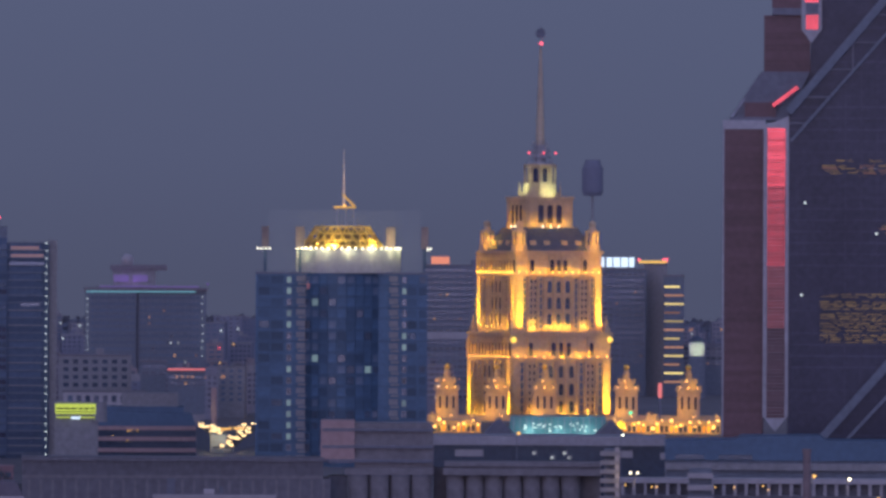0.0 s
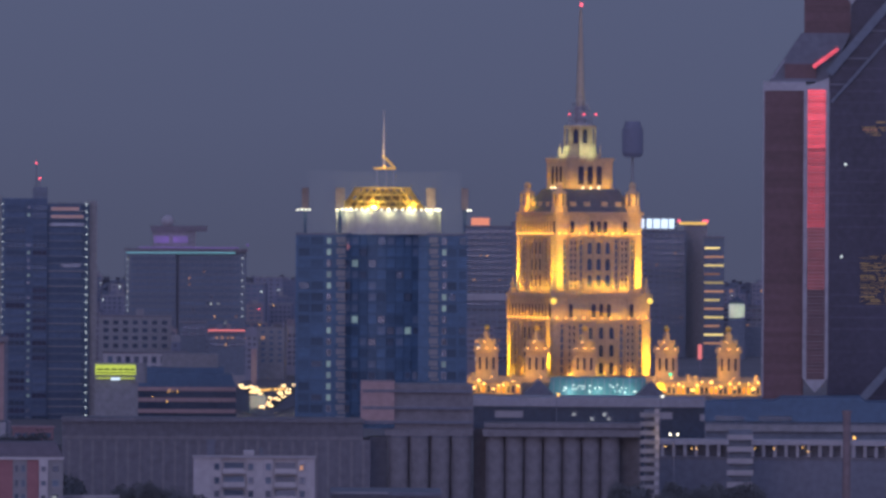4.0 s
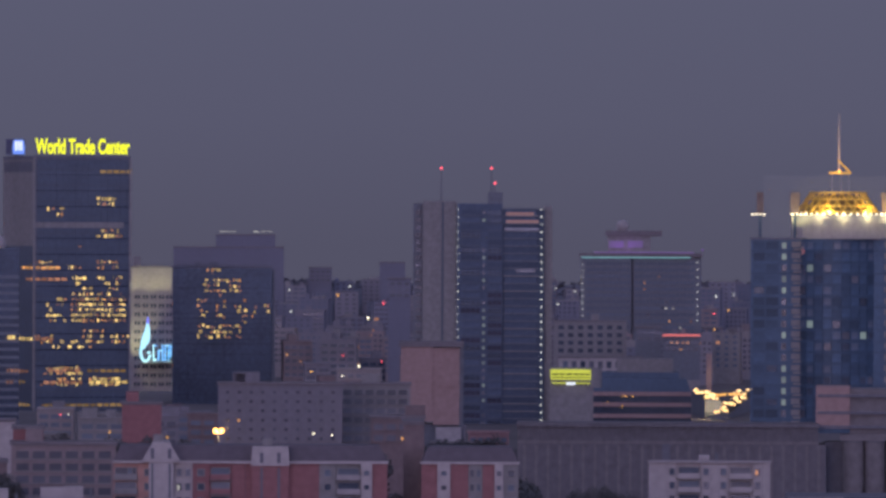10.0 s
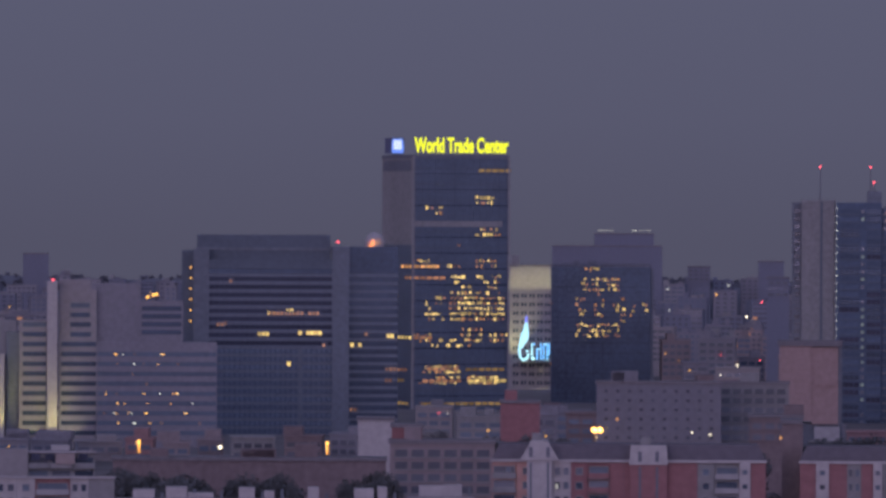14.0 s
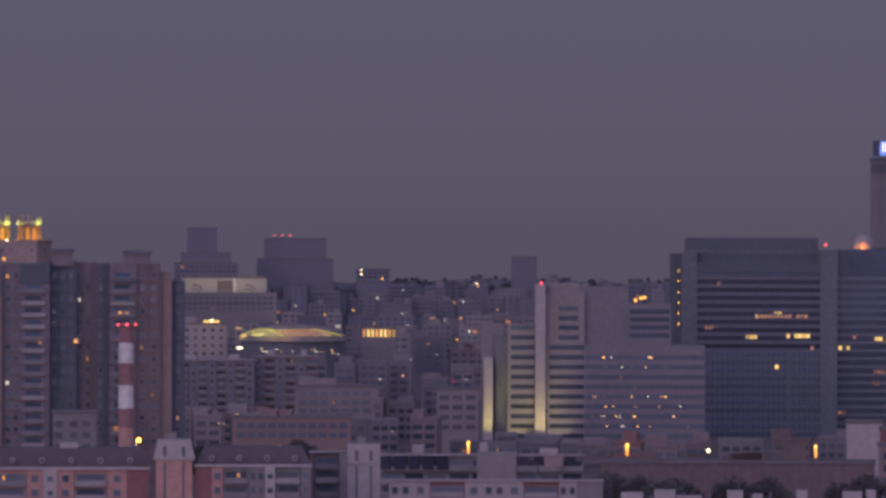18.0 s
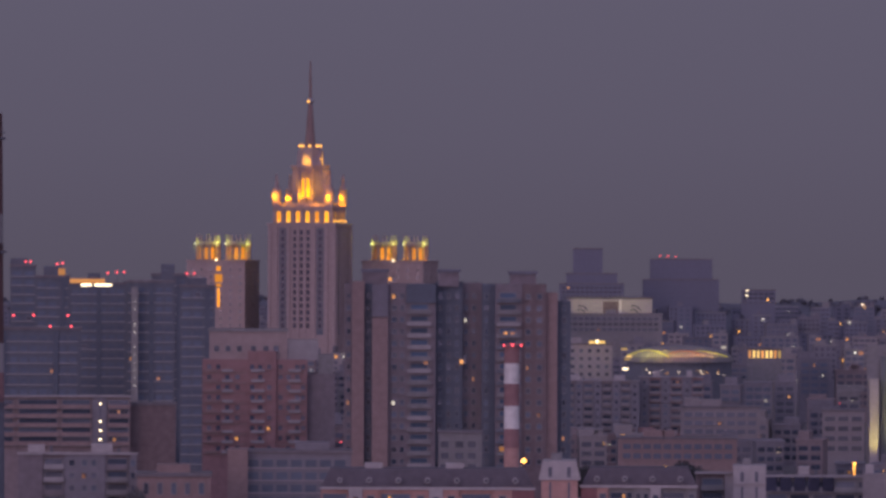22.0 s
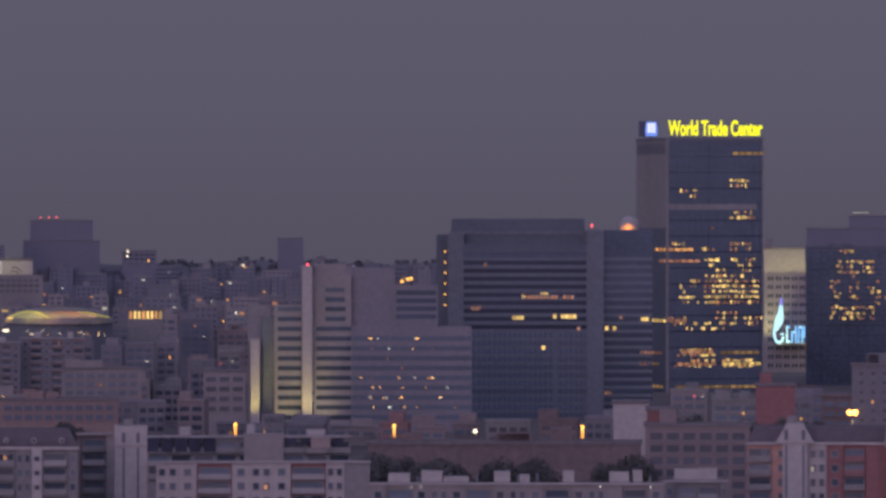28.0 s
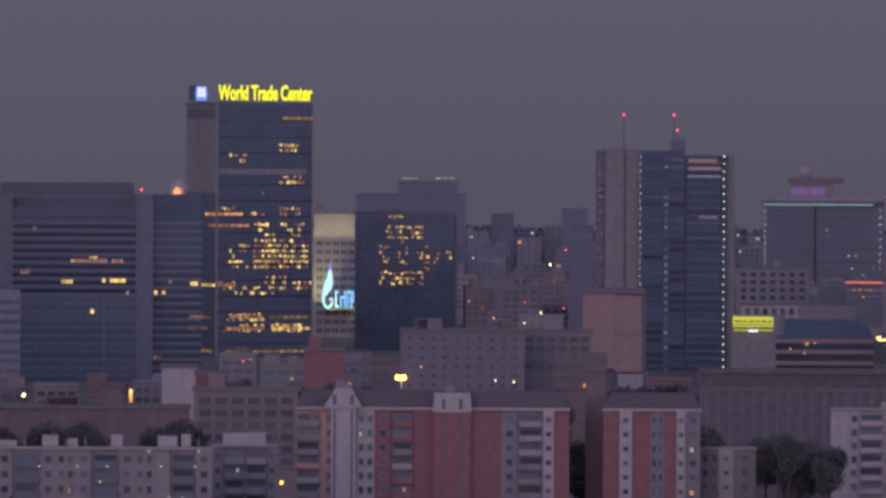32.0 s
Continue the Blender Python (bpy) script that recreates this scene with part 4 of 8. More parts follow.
def bay_block(name, u0, u1, v, d, bays, label, depth=14.0, storey=2.8, rows=6, lit=0.08, seed=1, dormers=0, mansard=0.0, huts=0, group="", rail=None):
    """A slab block divided into upright bays. bays: (width share, wall, kind); kinds: blank, window, pair, loggia, strip."""
    rng = random.Random(seed)
    k = d / F
    w, top = (u1 - u0) * k, rise(v, d)
    ob = thing(name, (u0 + u1) / 2, d, 0.0, label, "apartment block", group)
    total = sum(b[0] for b in bays)
    x = -w / 2
    slab("core", ob, CONCRETE_DARK, -w / 2 + 0.1, w / 2 - 0.1, 0.6, depth, 0, top - 0.5)
    slab("roof_edge", ob, PANEL_WHITE if mansard else CONCRETE_PALE, -w / 2 - 0.2, w / 2 + 0.2, -0.5, 0.6, top - 0.5, top)
    for share, wall, kind in bays:
        bw = w * share / total
        xm = x + bw / 2
        proud = {"strip": -0.5, "loggia": 0.5}.get(kind, 0.0)
        slab("facade_bay", ob, wall, x + 0.02, x + bw - 0.02, proud, 0.7, 0, top - 0.5)
        for r in range(rows):
            z = top - 0.9 - storey * (r + 0.5)
            if z < 1:
                break
            if kind == "window":
                window(ob, xm, proud - 0.02, z, min(1.5, bw * 0.6), 1.5, choose(rng, lit))
            elif kind == "strip":
                window(ob, xm, proud - 0.02, z, min(1.1, bw * 0.55), 1.0, choose(rng, lit * 0.5))
            elif kind == "pair":
                for s in (-0.24, 0.24):
                    window(ob, xm + s * bw, proud - 0.02, z, min(1.5, bw * 0.3), 1.5, choose(rng, lit))
            elif kind == "loggia":
                window(ob, xm, proud - 0.02, z + 0.25, bw * 0.88, 1.5, rng.choice((GLASS, GLASS_BLUE, GLASS_BLACK)))
                if rng.random() < lit:
                    window(ob, xm + rng.uniform(-0.2, 0.2) * bw, proud - 0.15, z + 0.3, 1.0, 1.2, choose(rng, 1.0), name="lit_window")
                slab("balcony_rail", ob, rail or rng.choice((wall, wall, CONCRETE_PALE, CONCRETE)), x + 0.15, x + bw - 0.15, proud - 1.1, proud - 0.95, z - 1.35, z - 0.35)
                slab("balcony_floor", ob, CONCRETE, x + 0.1, x + bw - 0.1, proud - 1.15, proud, z - 1.5, z - 1.36)
        x += bw
    if mansard:
        bm = bmesh.new()
        outline(bm, [(-w / 2, top), (w / 2, top), (w / 2 - mansard * 0.5, top + mansard), (-w / 2 + mansard * 0.5, top + mansard)], 1.5, depth - 1)
        part("mansard_roof", bm, MANSARD, ob, "dark mansard roof")
        for xd in spread(-w * 0.48, w * 0.48, dormers) if dormers else ():
            bm = bmesh.new()
            bmesh.ops.create_cone(bm, cap_ends=True, segments=14, radius1=0.6, radius2=0.6, depth=1.6, matrix=Matrix.Translation((xd, 1.4, top + mansard * 0.36)) @ Matrix.Rotation(math.pi / 2, 4, "X"))
            dm = part("dormer", bm, CONCRETE_PALE, ob)
            window(dm, xd, 0.58, top + mansard * 0.36, 0.6, 0.6, GLASS)
    for i in range(huts):
        hx, hw = (i + 0.5 + rng.uniform(-0.3, 0.3)) / huts * w - w / 2, rng.uniform(0.8, 2.4)
        slab("roof_hut", ob, PANEL_WHITE, hx - hw, hx + hw, 2.5, 8, top, top + rng.uniform(0.9, 2.2))
        slab("vent_pipe", ob, CONCRETE_DARK, hx + hw + 1.2, hx + hw + 1.7, 3, 3.5, top, top + rng.uniform(0.8, 1.8))
    return ob


def stair_tower(u0, u1, v, d, wall, label, taper=0.0, depth=12.0, seed=1):
    """A tall plain stair or lift tower between two blocks, with a raised head and slit openings."""
    k = d / F
    w, top = (u1 - u0) * k, rise(v, d)
    ob = thing("stair_tower", (u0 + u1) / 2, d - 1.2, 0.0, label, "tower")
    slab("wall", ob, wall, -w / 2 + taper, w / 2 - taper, 0, depth, 0, top - 3.6)
    bm = bmesh.new()
    outline(bm, [(-w / 2, top - 3.8), (w / 2, top - 3.8), (w / 2 - taper * 1.6, top), (-w / 2 + taper * 1.6, top)], -0.3, depth)
    part("head", bm, PANEL_WHITE, ob, "pale raised roof head")
    for x in (-w * 0.22, w * 0.22):
        slab("slit", ob, STEEL_DARK, x - 0.35, x + 0.35, -0.36, -0.3, top - 3.2, top - 1.2)
        slab("groove", ob, CONCRETE_DARK, x - 0.2, x + 0.2, -0.06, 0, top - 26, top - 4.2)
    slab("vent", ob, CONCRETE, -w * 0.2, w * 0.05, 3, 6, top, top + 1.4)
    return ob


# ---------------------------------------------------------------- trade centre tower with its roof sign
def trade_tower():
    d = 3000.0
    k = d / F
    ax = -1539.0
    tower = thing("trade_centre_tower", ax, d, 20.0, "dark glass office tower with a yellow roof sign", "office tower")
    Z = lambda y: rise(y - 408, d)
    a, b = 179 * k / 2, 160 * k / 2
    slab("glass_body", tower, GLASS_BLUE, -a, a, -b, b, 0, Z(318))
    slab("side_face", tower, CONCRETE, -a - 0.25, -a, -b, b, Z(470), Z(318))
    slab("side_glass", tower, GLASS_BLUE, -a - 0.22, -a, -b, b, 0, Z(470))
    slab("parapet", tower, STEEL_DARK, -a - 0.3, a + 0.3, -b - 0.3, b + 0.3, Z(318), Z(312))
    slab("corner_pier", tower, CONCRETE, -a - 0.5, -a + 0.6, -b - 0.5, -b + 0.4, 0, Z(314))
    slab("corner_pier", tower, CONCRETE, a - 0.4, a + 0.5, -b - 0.5, -b + 0.4, 0, Z(314))
    slab("side_panel", tower, STEEL_DARK, -a - 0.4, -a - 0.25, -b + 2, b - 2, Z(340), Z(322))
    slab("sky_lobby", tower, CONCRETE, -a - 0.05, a - 3, -b - 0.25, -b, Z(438), Z(428))
    rng = random.Random(3)
    # lit rooms: drop from and to, from and to along the front, chance
    lit_zones = ((381, 402, 0.66, 0.85, 0.9), (401, 421, 0.12, 0.30, 0.6), (426, 458, 0.66, 0.93, 0.62), (498, 514, 0.0, 0.24, 0.8), (500, 512, 0.34, 0.5, 0.75), (498, 514, 0.64, 0.93, 0.8), (517, 560, 0.4, 0.93, 0.62), (556, 602, 0.1, 0.42, 0.5),
                 (556, 602, 0.4, 0.95, 0.95), (616, 640, 0.5, 0.72, 0.8), (622, 644, 0.0, 0.2, 0.65), (636, 656, 0.2, 0.62, 0.6), (624, 640, 0.8, 1.0, 0.85), (682, 696, 0.12, 0.5, 0.9), (702, 716, 0.08, 0.5, 0.75), (702, 716, 0.56, 0.93, 1.0), (742, 756, 0.08, 0.55, 0.65))
    storey = 9.3
    for i in range(47):
        y = 326 + i * storey
        slab("floor_band", tower, (GLASS_BLUE, SPANDREL, GLASS_BLACK)[i % 3], -a + 0.6, a - 0.4, -b - 0.12, -b, Z(y + 1.4), Z(y - 0.8))
        for j in range(26):
            fr = (j + 0.5) / 26
            p = max([z[4] for z in lit_zones if z[0] <= y + 4.6 <= z[1] and z[2] <= fr <= z[3]], default=0.004)
            # neighbouring rooms are lit in clusters
            p *= 0.35 + 1.1 * (0.5 + 0.5 * math.sin(j * 1.3 + 2 * math.sin(i * 0.9)) * math.sin(i * 1.7 + j * 0.4)) if p < 0.88 else 1.0
            if rng.random() < p:
                window(tower, -a + 2 * a * fr + rng.uniform(-0.4, 0.4), -b - 0.02, Z(y + 4.6 + rng.uniform(-1.0, 1.0)), rng.choice((0.8, 1.2, 1.7, 2.1)), rng.choice((0.9, 1.3, 1.8)), rng.choice((LIT_YELLOW, LIT_YELLOW, LIT_YELLOW, LIT_WARM, LIT_DIM)), name="lit_window", frame_mat=GLASS_BLUE)
    for i in range(15):
        x = -a + 2 * a * (i + 0.5) / 15
        slab("mullion", tower, GLASS_BLUE, x - 0.12, x + 0.12, -b - 0.2, -b, 0, Z(318))
    # whole storeys with a dim or bright glow: drop, from and to along the front
    for y, f0, f1, m in ((508, 0.0, 0.24, LIT_WARM), (528, 0.0, 0.34, LIT_DIM), (339, 0.68, 0.98, LIT_FAINT), (709, 0.57, 0.92, LIT_YELLOW), (688, 0.14, 0.48, LIT_DIM), (709, 0.1, 0.48, LIT_DIM), (633, 0.0, 0.2, LIT_DIM), (749, 0.1, 0.9, LIT_FAINT), (689, 0.55, 0.9, LIT_FAINT)):
        for x in np.arange(-a + 2 * a * f0, -a + 2 * a * f1, 3.1):
            window(tower, x + 1.5, -b - 0.16, Z(y), 2.8, 1.5, m, name="lit_window", frame_mat=GLASS_BLUE)
    # lit rooms on the narrow side near the corner
    for y, y0, y1, m in ((508, 0.0, 14.0, LIT_WARM), (528, 0.0, 12.0, LIT_DIM), (633, 0.0, 22.0, LIT_YELLOW), (690, 6.0, 30.0, LIT_DIM), (709, 10.0, 28.0, LIT_FAINT), (749, 4.0, 30.0, LIT_FAINT)):
        for q in np.arange(y0 + 2, y1, 5.0):
            window(tower, -a - 0.28, -b + q, Z(y), 4.2, 1.6, m, -90, name="lit_window", frame_mat=GLASS_BLUE)
    sign = thing("roof_sign", ax, d, 20.0, "yellow illuminated letters on the tower's roof edge", "sign", z=Z(312))
    h = Z(281) - Z(312)
    slab("sign_rail", sign, STEEL_DARK, -a * 0.98, a, -b + 0.3, -b + 0.6, 0.2, 0.5)
    slab("sign_rail", sign, STEEL_DARK, -a * 0.98, a, -b + 0.3, -b + 0.6, h * 0.55, h * 0.6)
    for x in spread(-a * 0.98, a, 9):
        slab("sign_post", sign, STEEL_DARK, x - 0.15, x + 0.15, -b + 0.3, -b + 0.7, 0, h * 0.9)
    letters(sign, "World Trade Center", -a + 0.6, a - 0.2, -b, 0.9, h, SIGN_YELLOW)
    emblem = thing("roof_emblem", -1624, d - 8, 0.0, "small square blue and white lit emblem on the roof", "sign", z=Z(312))
    slab("panel", emblem, surface("navy_sign_panel", (0.05, 0.06, 0.14), 0.5), -5.6, 2.9, 0.1, 0.5, 0.6, h * 0.97)
    slab("stand", emblem, STEEL_DARK, -2.2, 2.2, 0.1, 0.3, 0, 0.6)
    bm = bmesh.new()
    outline(bm, [(-2.5, 0.9), (2.5, 0.9), (2.7, h * 0.5), (2.2, h * 0.93), (-2.2, h * 0.93), (-2.7, h * 0.5)], -0.1, 0.1)
    part("disc", bm, glowing("pale_blue_sign_light", (0.16, 0.32, 1.0), 0.9), emblem)
    for x in (-1.2, 0.0, 1.2):
        slab("sign_bar", emblem, SIGN_WHITE, x - 0.38, x + 0.38, -0.25, -0.1, h * 0.32, h * 0.85)


trade_tower()


def conference_hotel():
    d = 2600.0
    k = d / F
    ax = -1848.0
    hotel = thing("business_hotel", ax, d, 0.0, "dark banded hotel block with scattered lit rooms", "hotel")
    X = lambda x: (x - 2170 - ax) * k
    Z = lambda y: rise(y - 408, d)
    slab("main_body", hotel, GLASS_BLACK, X(200), X(432), 0, 34, 0, Z(498))
    slab("crown_band", hotel, SPANDREL, X(200), X(432), -0.6, 34, Z(514), Z(498))
    slab("roof_storey", hotel, SPANDREL, X(192), X(428), 3, 30, Z(498), Z(454))
    slab("roof_storey_band", hotel, CONCRETE_DARK, X(190), X(430), 2.6, 30.5, Z(482), Z(476))
    slab("west_pier", hotel, CONCRETE_DARK, X(186), X(214), -0.9, 32, 0, Z(480))
    slab("west_end", hotel, SPANDREL, X(165), X(187), 4, 30, 0, Z(482))
    slab("middle_pier", hotel, CONCRETE_DARK, X(431), X(462), -1.2, 34, 0, Z(474))
    slab("east_body", hotel, GLASS_BLACK, X(462), X(548), 2, 34, 0, Z(474))
    slab("slim_pier", hotel, CONCRETE_DARK, X(372), X(379), -0.5, 0, 0, Z(650))
    rng = random.Random(8)
    for i in range(23):
        y = 520 + i * 14.2
        slab("spandrel", hotel, CONCRETE_DARK, X(214), X(431), -0.35, 0, Z(y + 8), Z(y + 2.5))
        slab("spandrel", hotel, CONCRETE_DARK, X(462), X(548), 1.7, 2, Z(y + 8), Z(y + 2.5))
        window_row(hotel, (X(214) + X(431)) / 2, -0.02, Z(y + 11.7), X(431) - X(214), 24, 1.5, GLASS_NIGHT if i < 9 else GLASS_BLUE, SPANDREL, gap=0.15)
    for x0, x1, y, m in ((372, 415, 627, LIT_YELLOW), (224, 234, 627, LIT_YELLOW), (300, 318, 629, LIT_YELLOW), (320, 415, 592, LIT_DIM), (350, 362, 588, LIT_YELLOW), (318, 330, 592, LIT_YELLOW), (240, 248, 610, LIT_DIM), (228, 240, 612, LIT_DIM), (250, 262, 535, LIT_DIM), (352, 362, 682, LIT_YELLOW),
                         (415, 425, 648, LIT_DIM), (464, 486, 648, LIT_YELLOW), (490, 505, 628, LIT_DIM), (528, 548, 632, LIT_YELLOW), (526, 540, 710, LIT_DIM), (520, 548, 690, LIT_DIM), (464, 484, 762, LIT_DIM)):
        for x in np.arange(x0 + 3, x1, 7.0):
            if rng.random() < 0.85:
                yy = 1.6 if x > 462 else -0.4
                window(hotel, X(x), yy, Z(y), 1.6, 1.8, m, name="lit_window")
    for i in range(6):
        bulb(hotel, X(181), 3.2, Z(512 + i * 19), 0.32, LAMP_AMBER)
    bm = bmesh.new()
    sphere(bm, X(507), 12, Z(467), 4.0, n=16)
    part("radome", bm, CONCRETE_PALE, hotel, "white radome lit orange from below")
    slab("radome_stand", hotel, STEEL, X(502), X(512), 10, 14, Z(474), Z(478) + 1.2)
    spot(hotel, (X(507), 2.6, Z(472.5)), (X(504), 12, Z(472)), 9000, (1.0, 0.28, 0.03), 46)
    bulb(hotel, X(441), 2, Z(466), 0.5, LAMP_RED, "obstruction_lamp")


conference_hotel()


def flame_sign_building():
    d = 3350.0
    k = d / F
    ax = -1389.0
    b = thing("pale_office_block", ax, d, 0.0, "pale floodlit office block with a grid of windows", "office block")
    X = lambda x: (x - 2170 - ax) * k
    Z = lambda y: rise(y - 408, d)
    slab("wall", b, PANEL_GREY, X(744), X(818), 0, 20, 0, Z(508))
    slab("roof", b, ROOF_TAR, X(743), X(819), -0.3, 20, Z(508), Z(505))
    slab("roof_hut", b, CONCRETE, X(748), X(762), 4, 10, Z(505), Z(488))
    for i in range(11):
        for x in (756.5, 770.8, 785, 799.2, 812.5):
            for s in (-2.9, 2.9):
                window(b, X(x + s), -0.02, Z(559.5 + i * 15.4), 1.25, 2.1, GLASS_BLACK, frame_mat=PANEL_GREY)
    for x in (748, 780, 812):
        spot(b, (X(x), -14, Z(700)), (X(x), 0, Z(590)), 42000, (1.0, 0.96, 0.42), 62)
        spot(b, (X(x), -8, Z(560)), (X(x), 0, Z(520)), 3600, (1.0, 0.97, 0.45), 80)
    s = thing("flame_sign", -1389, d - 12, 0.0, "blue lit sign with a flame shape", "sign", z=Z(676))
    z = lambda y: (676 - y) * k
    bm = bmesh.new()
    # a drop-shaped flame drawn out to a tip, with a round ring below that opens to one side
    lobe = [(763, 650), (763.5, 637), (766, 627), (770, 618), (772.5, 608), (773.5, 600), (775, 596.5), (776.5, 604), (778.5, 614), (779.5, 624), (779, 634), (776, 641), (772, 645), (769, 652)]
    outline(bm, [(X(p), z(q)) for p, q in lobe[::-1]], -0.4, 0)
    part("flame", bm, SIGN_CYAN, s, "pale blue flame shape")
    bm = bmesh.new()
    outline(bm, [(X(773.3), z(606)), (X(777.4), z(606)), (X(776.6), z(594)), (X(774), z(594))], -0.6, -0.42)
    part("flame_tip", bm, glowing("violet_blue_sign_light", (0.16, 0.20, 1.0), 1.2), s, "violet-blue tip")
    bm = bmesh.new()
    arc = [(771.5 + 8.6 * math.cos(g), 655 + 17.5 * math.sin(g)) for g in [radians(20 + i * 24) for i in range(12)]]
    for (xa, ya), (xb, yb) in zip(arc, arc[1:]):
        beam(bm, (X(xa), -0.3, z(ya)), (X(xb), -0.3, z(yb)), 1.25)
    beam(bm, (X(774), -0.3, z(657)), (X(780), -0.3, z(657)), 1.0)
    part("ring", bm, SIGN_CYAN, s)
    for i, (x0, x1, y0, y1) in enumerate(((784, 787, 672, 643), (787, 791, 646, 643), (793, 796, 672, 652), (796, 800, 655, 652), (800, 802.5, 672, 643), (805, 807.5, 672, 643), (807.5, 811, 646, 643), (811, 813.5, 672, 643), (814.5, 817, 664, 643), (787, 791, 672, 668))):
        slab("sign_bar", s, SIGN_BLUE if i % 3 else SIGN_CYAN, X(x0), X(x1), -0.5, 0, z(y0), z(y1))
    slab("sign_rail", s, STEEL_DARK, X(762), X(818), 0, 12, z(676), z(675))


flame_sign_building()


def black_office():
    d = 3100.0
    k = d / F
    ax = -1263.0
    b = thing("black_office_block", ax, d, 0.0, "black glass office block with clusters of lit windows", "office block")
    X = lambda x: (x - 2170 - ax) * k
    Z = lambda y: rise(y - 408, d)
    slab("glass_body", b, GLASS_BLACK, X(819), X(994), 0, 30, 0, Z(508))
    slab("parapet", b, STEEL_DARK, X(818), X(995), -0.3, 30, Z(508), Z(503))
    slab("side_wall", b, CONCRETE_DARK, X(992), X(1000), 2, 30, 0, Z(512))
    for x in (858, 884, 890):
        slab("roof_hut", b, STEEL_DARK, X(x), X(x + 10), 6, 10, Z(503), Z(497))
    rng = random.Random(14)
    zones = ((503, 514, 880, 900, 0.8), (522, 555, 875, 938, 0.7), (555, 610, 895, 912, 0.6), (565, 600, 865, 885, 0.55), (560, 612, 928, 950, 0.5), (575, 605, 955, 970, 0.5), (570, 600, 980, 990, 0.7), (608, 632, 865, 938, 0.72))
    for i in range(26):
        y = 512 + i * 9.0
        slab("floor_band", b, GLASS_BLACK, X(820), X(993), -0.12, 0, Z(y + 5), Z(y + 3.6))
        for x in np.arange(822, 992, 5.5):
            p = max([z[4] for z in zones if z[0] <= y <= z[1] and z[2] <= x <= z[3]], default=0.0)
            if rng.random() < p:
                window(b, X(x) + rng.uniform(-0.5, 0.5), -0.02, Z(y + rng.uniform(-2, 2)), rng.choice((0.8, 1.2, 1.8)), rng.choice((0.9, 1.4, 2.0)), rng.choice((LIT_YELLOW, LIT_YELLOW, LIT_WARM, LIT_DIM)), name="lit_window", frame_mat=GLASS_BLACK)
    for x in np.arange(830, 990, 16.0):
        slab("mullion", b, GLASS_BLACK, X(x), X(x) + 0.2, -0.2, 0, 0, Z(508))


black_office()


# ---------------------------------------------------------------- white banded offices with a floodlit column
def banded_offices():
    d = 2450.0
    k = d / F
    ax = -2120.0
    b = thing("banded_office_complex", ax, d, 0.0, "stepped white office complex with dark window bands", "office complex")
    X = lambda x: (x - 2777 - ax) * k
    Z = lambda y: rise(y - 341, d)
    slab("stair_column", b, PANEL_WHITE, X(535), X(553), -3, 6, 0, Z(470), "tall white floodlit column")
    slab("wing", b, PANEL_GREY, X(486), X(534), 0, 18, 0, Z(540))
    slab("wing", b, PANEL_GREY, X(556), X(622), 1, 18, 0, Z(486))
    slab("wing", b, PANEL_GREY, X(556), X(612), 3, 18, Z(486), Z(468))
    slab("wing", b, TOWN_GREY, X(612), X(700), 3, 20, 0, Z(474))
    slab("wing", b, TOWN_GREY, X(698), X(775), 2, 20, 0, Z(505))
    slab("wing", b, TOWN_GREY, X(622), X(835), 0, 20, 0, Z(578))
    slab("low_column", b, PANEL_WHITE, X(444), X(460), -4, 4, 0, Z(600), "low white floodlit column")
    slab("low_block", b, CONCRETE_DARK, X(463), X(487), 2, 16, 0, Z(560))
    slab("low_block", b, CONCRETE, X(438), X(480), 4, 16, 0, Z(540))
    for i in range(12):
        y = 547 + i * 17.4
        slab("window_band", b, GLASS_BLUE if i == 0 else GLASS_BLACK, X(492), X(533.5), -0.1, 0, Z(y + 4), Z(y - 4))
        slab("window_band", b, GLASS_BLACK, X(576 if i < 2 else 560), X(612 if i < 2 else 621.5), 0.9, 1, Z(y + 4), Z(y - 4))
    for y, m in ((513, GLASS_BLUE), (530, GLASS_BLACK)):
        slab("window_band", b, m, X(576), X(610), 0.9, 1, Z(y + 4), Z(y - 4))
    rng = random.Random(6)
    for i in range(9):
        y = 599 + i * 17.4
        slab("window_band", b, GLASS_BLUE, X(624), X(834), -0.1, 0, Z(y + 4), Z(y - 4))
    for i in range(4):
        slab("window_band", b, GLASS_BLACK, X(702), X(772), 1.9, 2, Z(522 + i * 14), Z(514 + i * 14))
    for i in range(44):
        x, y = rng.gauss(712, 52), 599 + 17.4 * rng.randrange(8)
        if 628 < x < 830:
            window(b, X(x), -0.15, Z(y), rng.choice((0.45, 0.6, 1.2)), 0.55, rng.choice((LIT_WARM, LAMP_SMALL, LAMP_AMBER, LAMP_AMBER, LIT_DIM)), name="lit_window")
    spot(b, (X(544), -11, 1.5), (X(544), -2, 18), 10000, (1.0, 0.90, 0.26), 60)
    spot(b, (X(505), -9, 1.5), (X(505), 0, 14), 4200, (1.0, 0.9, 0.3), 80)
    spot(b, (X(575), -9, 1.5), (X(575), 0, 12), 3400, (1.0, 0.92, 0.5), 80)
    spot(b, (X(452), -11, 1.5), (X(452), -4, 18), 11000, (1.0, 0.92, 0.2), 60)
    bulb(b, X(545), -1, Z(468), 0.5, LAMP_RED, "obstruction_lamp")
    bulb(b, X(598), 2.6, Z(519), 0.5, LAMP_RED, "obstruction_lamp")
    for x, y in ((722, 494), (728, 493), (712, 498)):
        bulb(b, X(x), 1.5, Z(y), 0.6, LAMP_AMBER)


banded_offices()


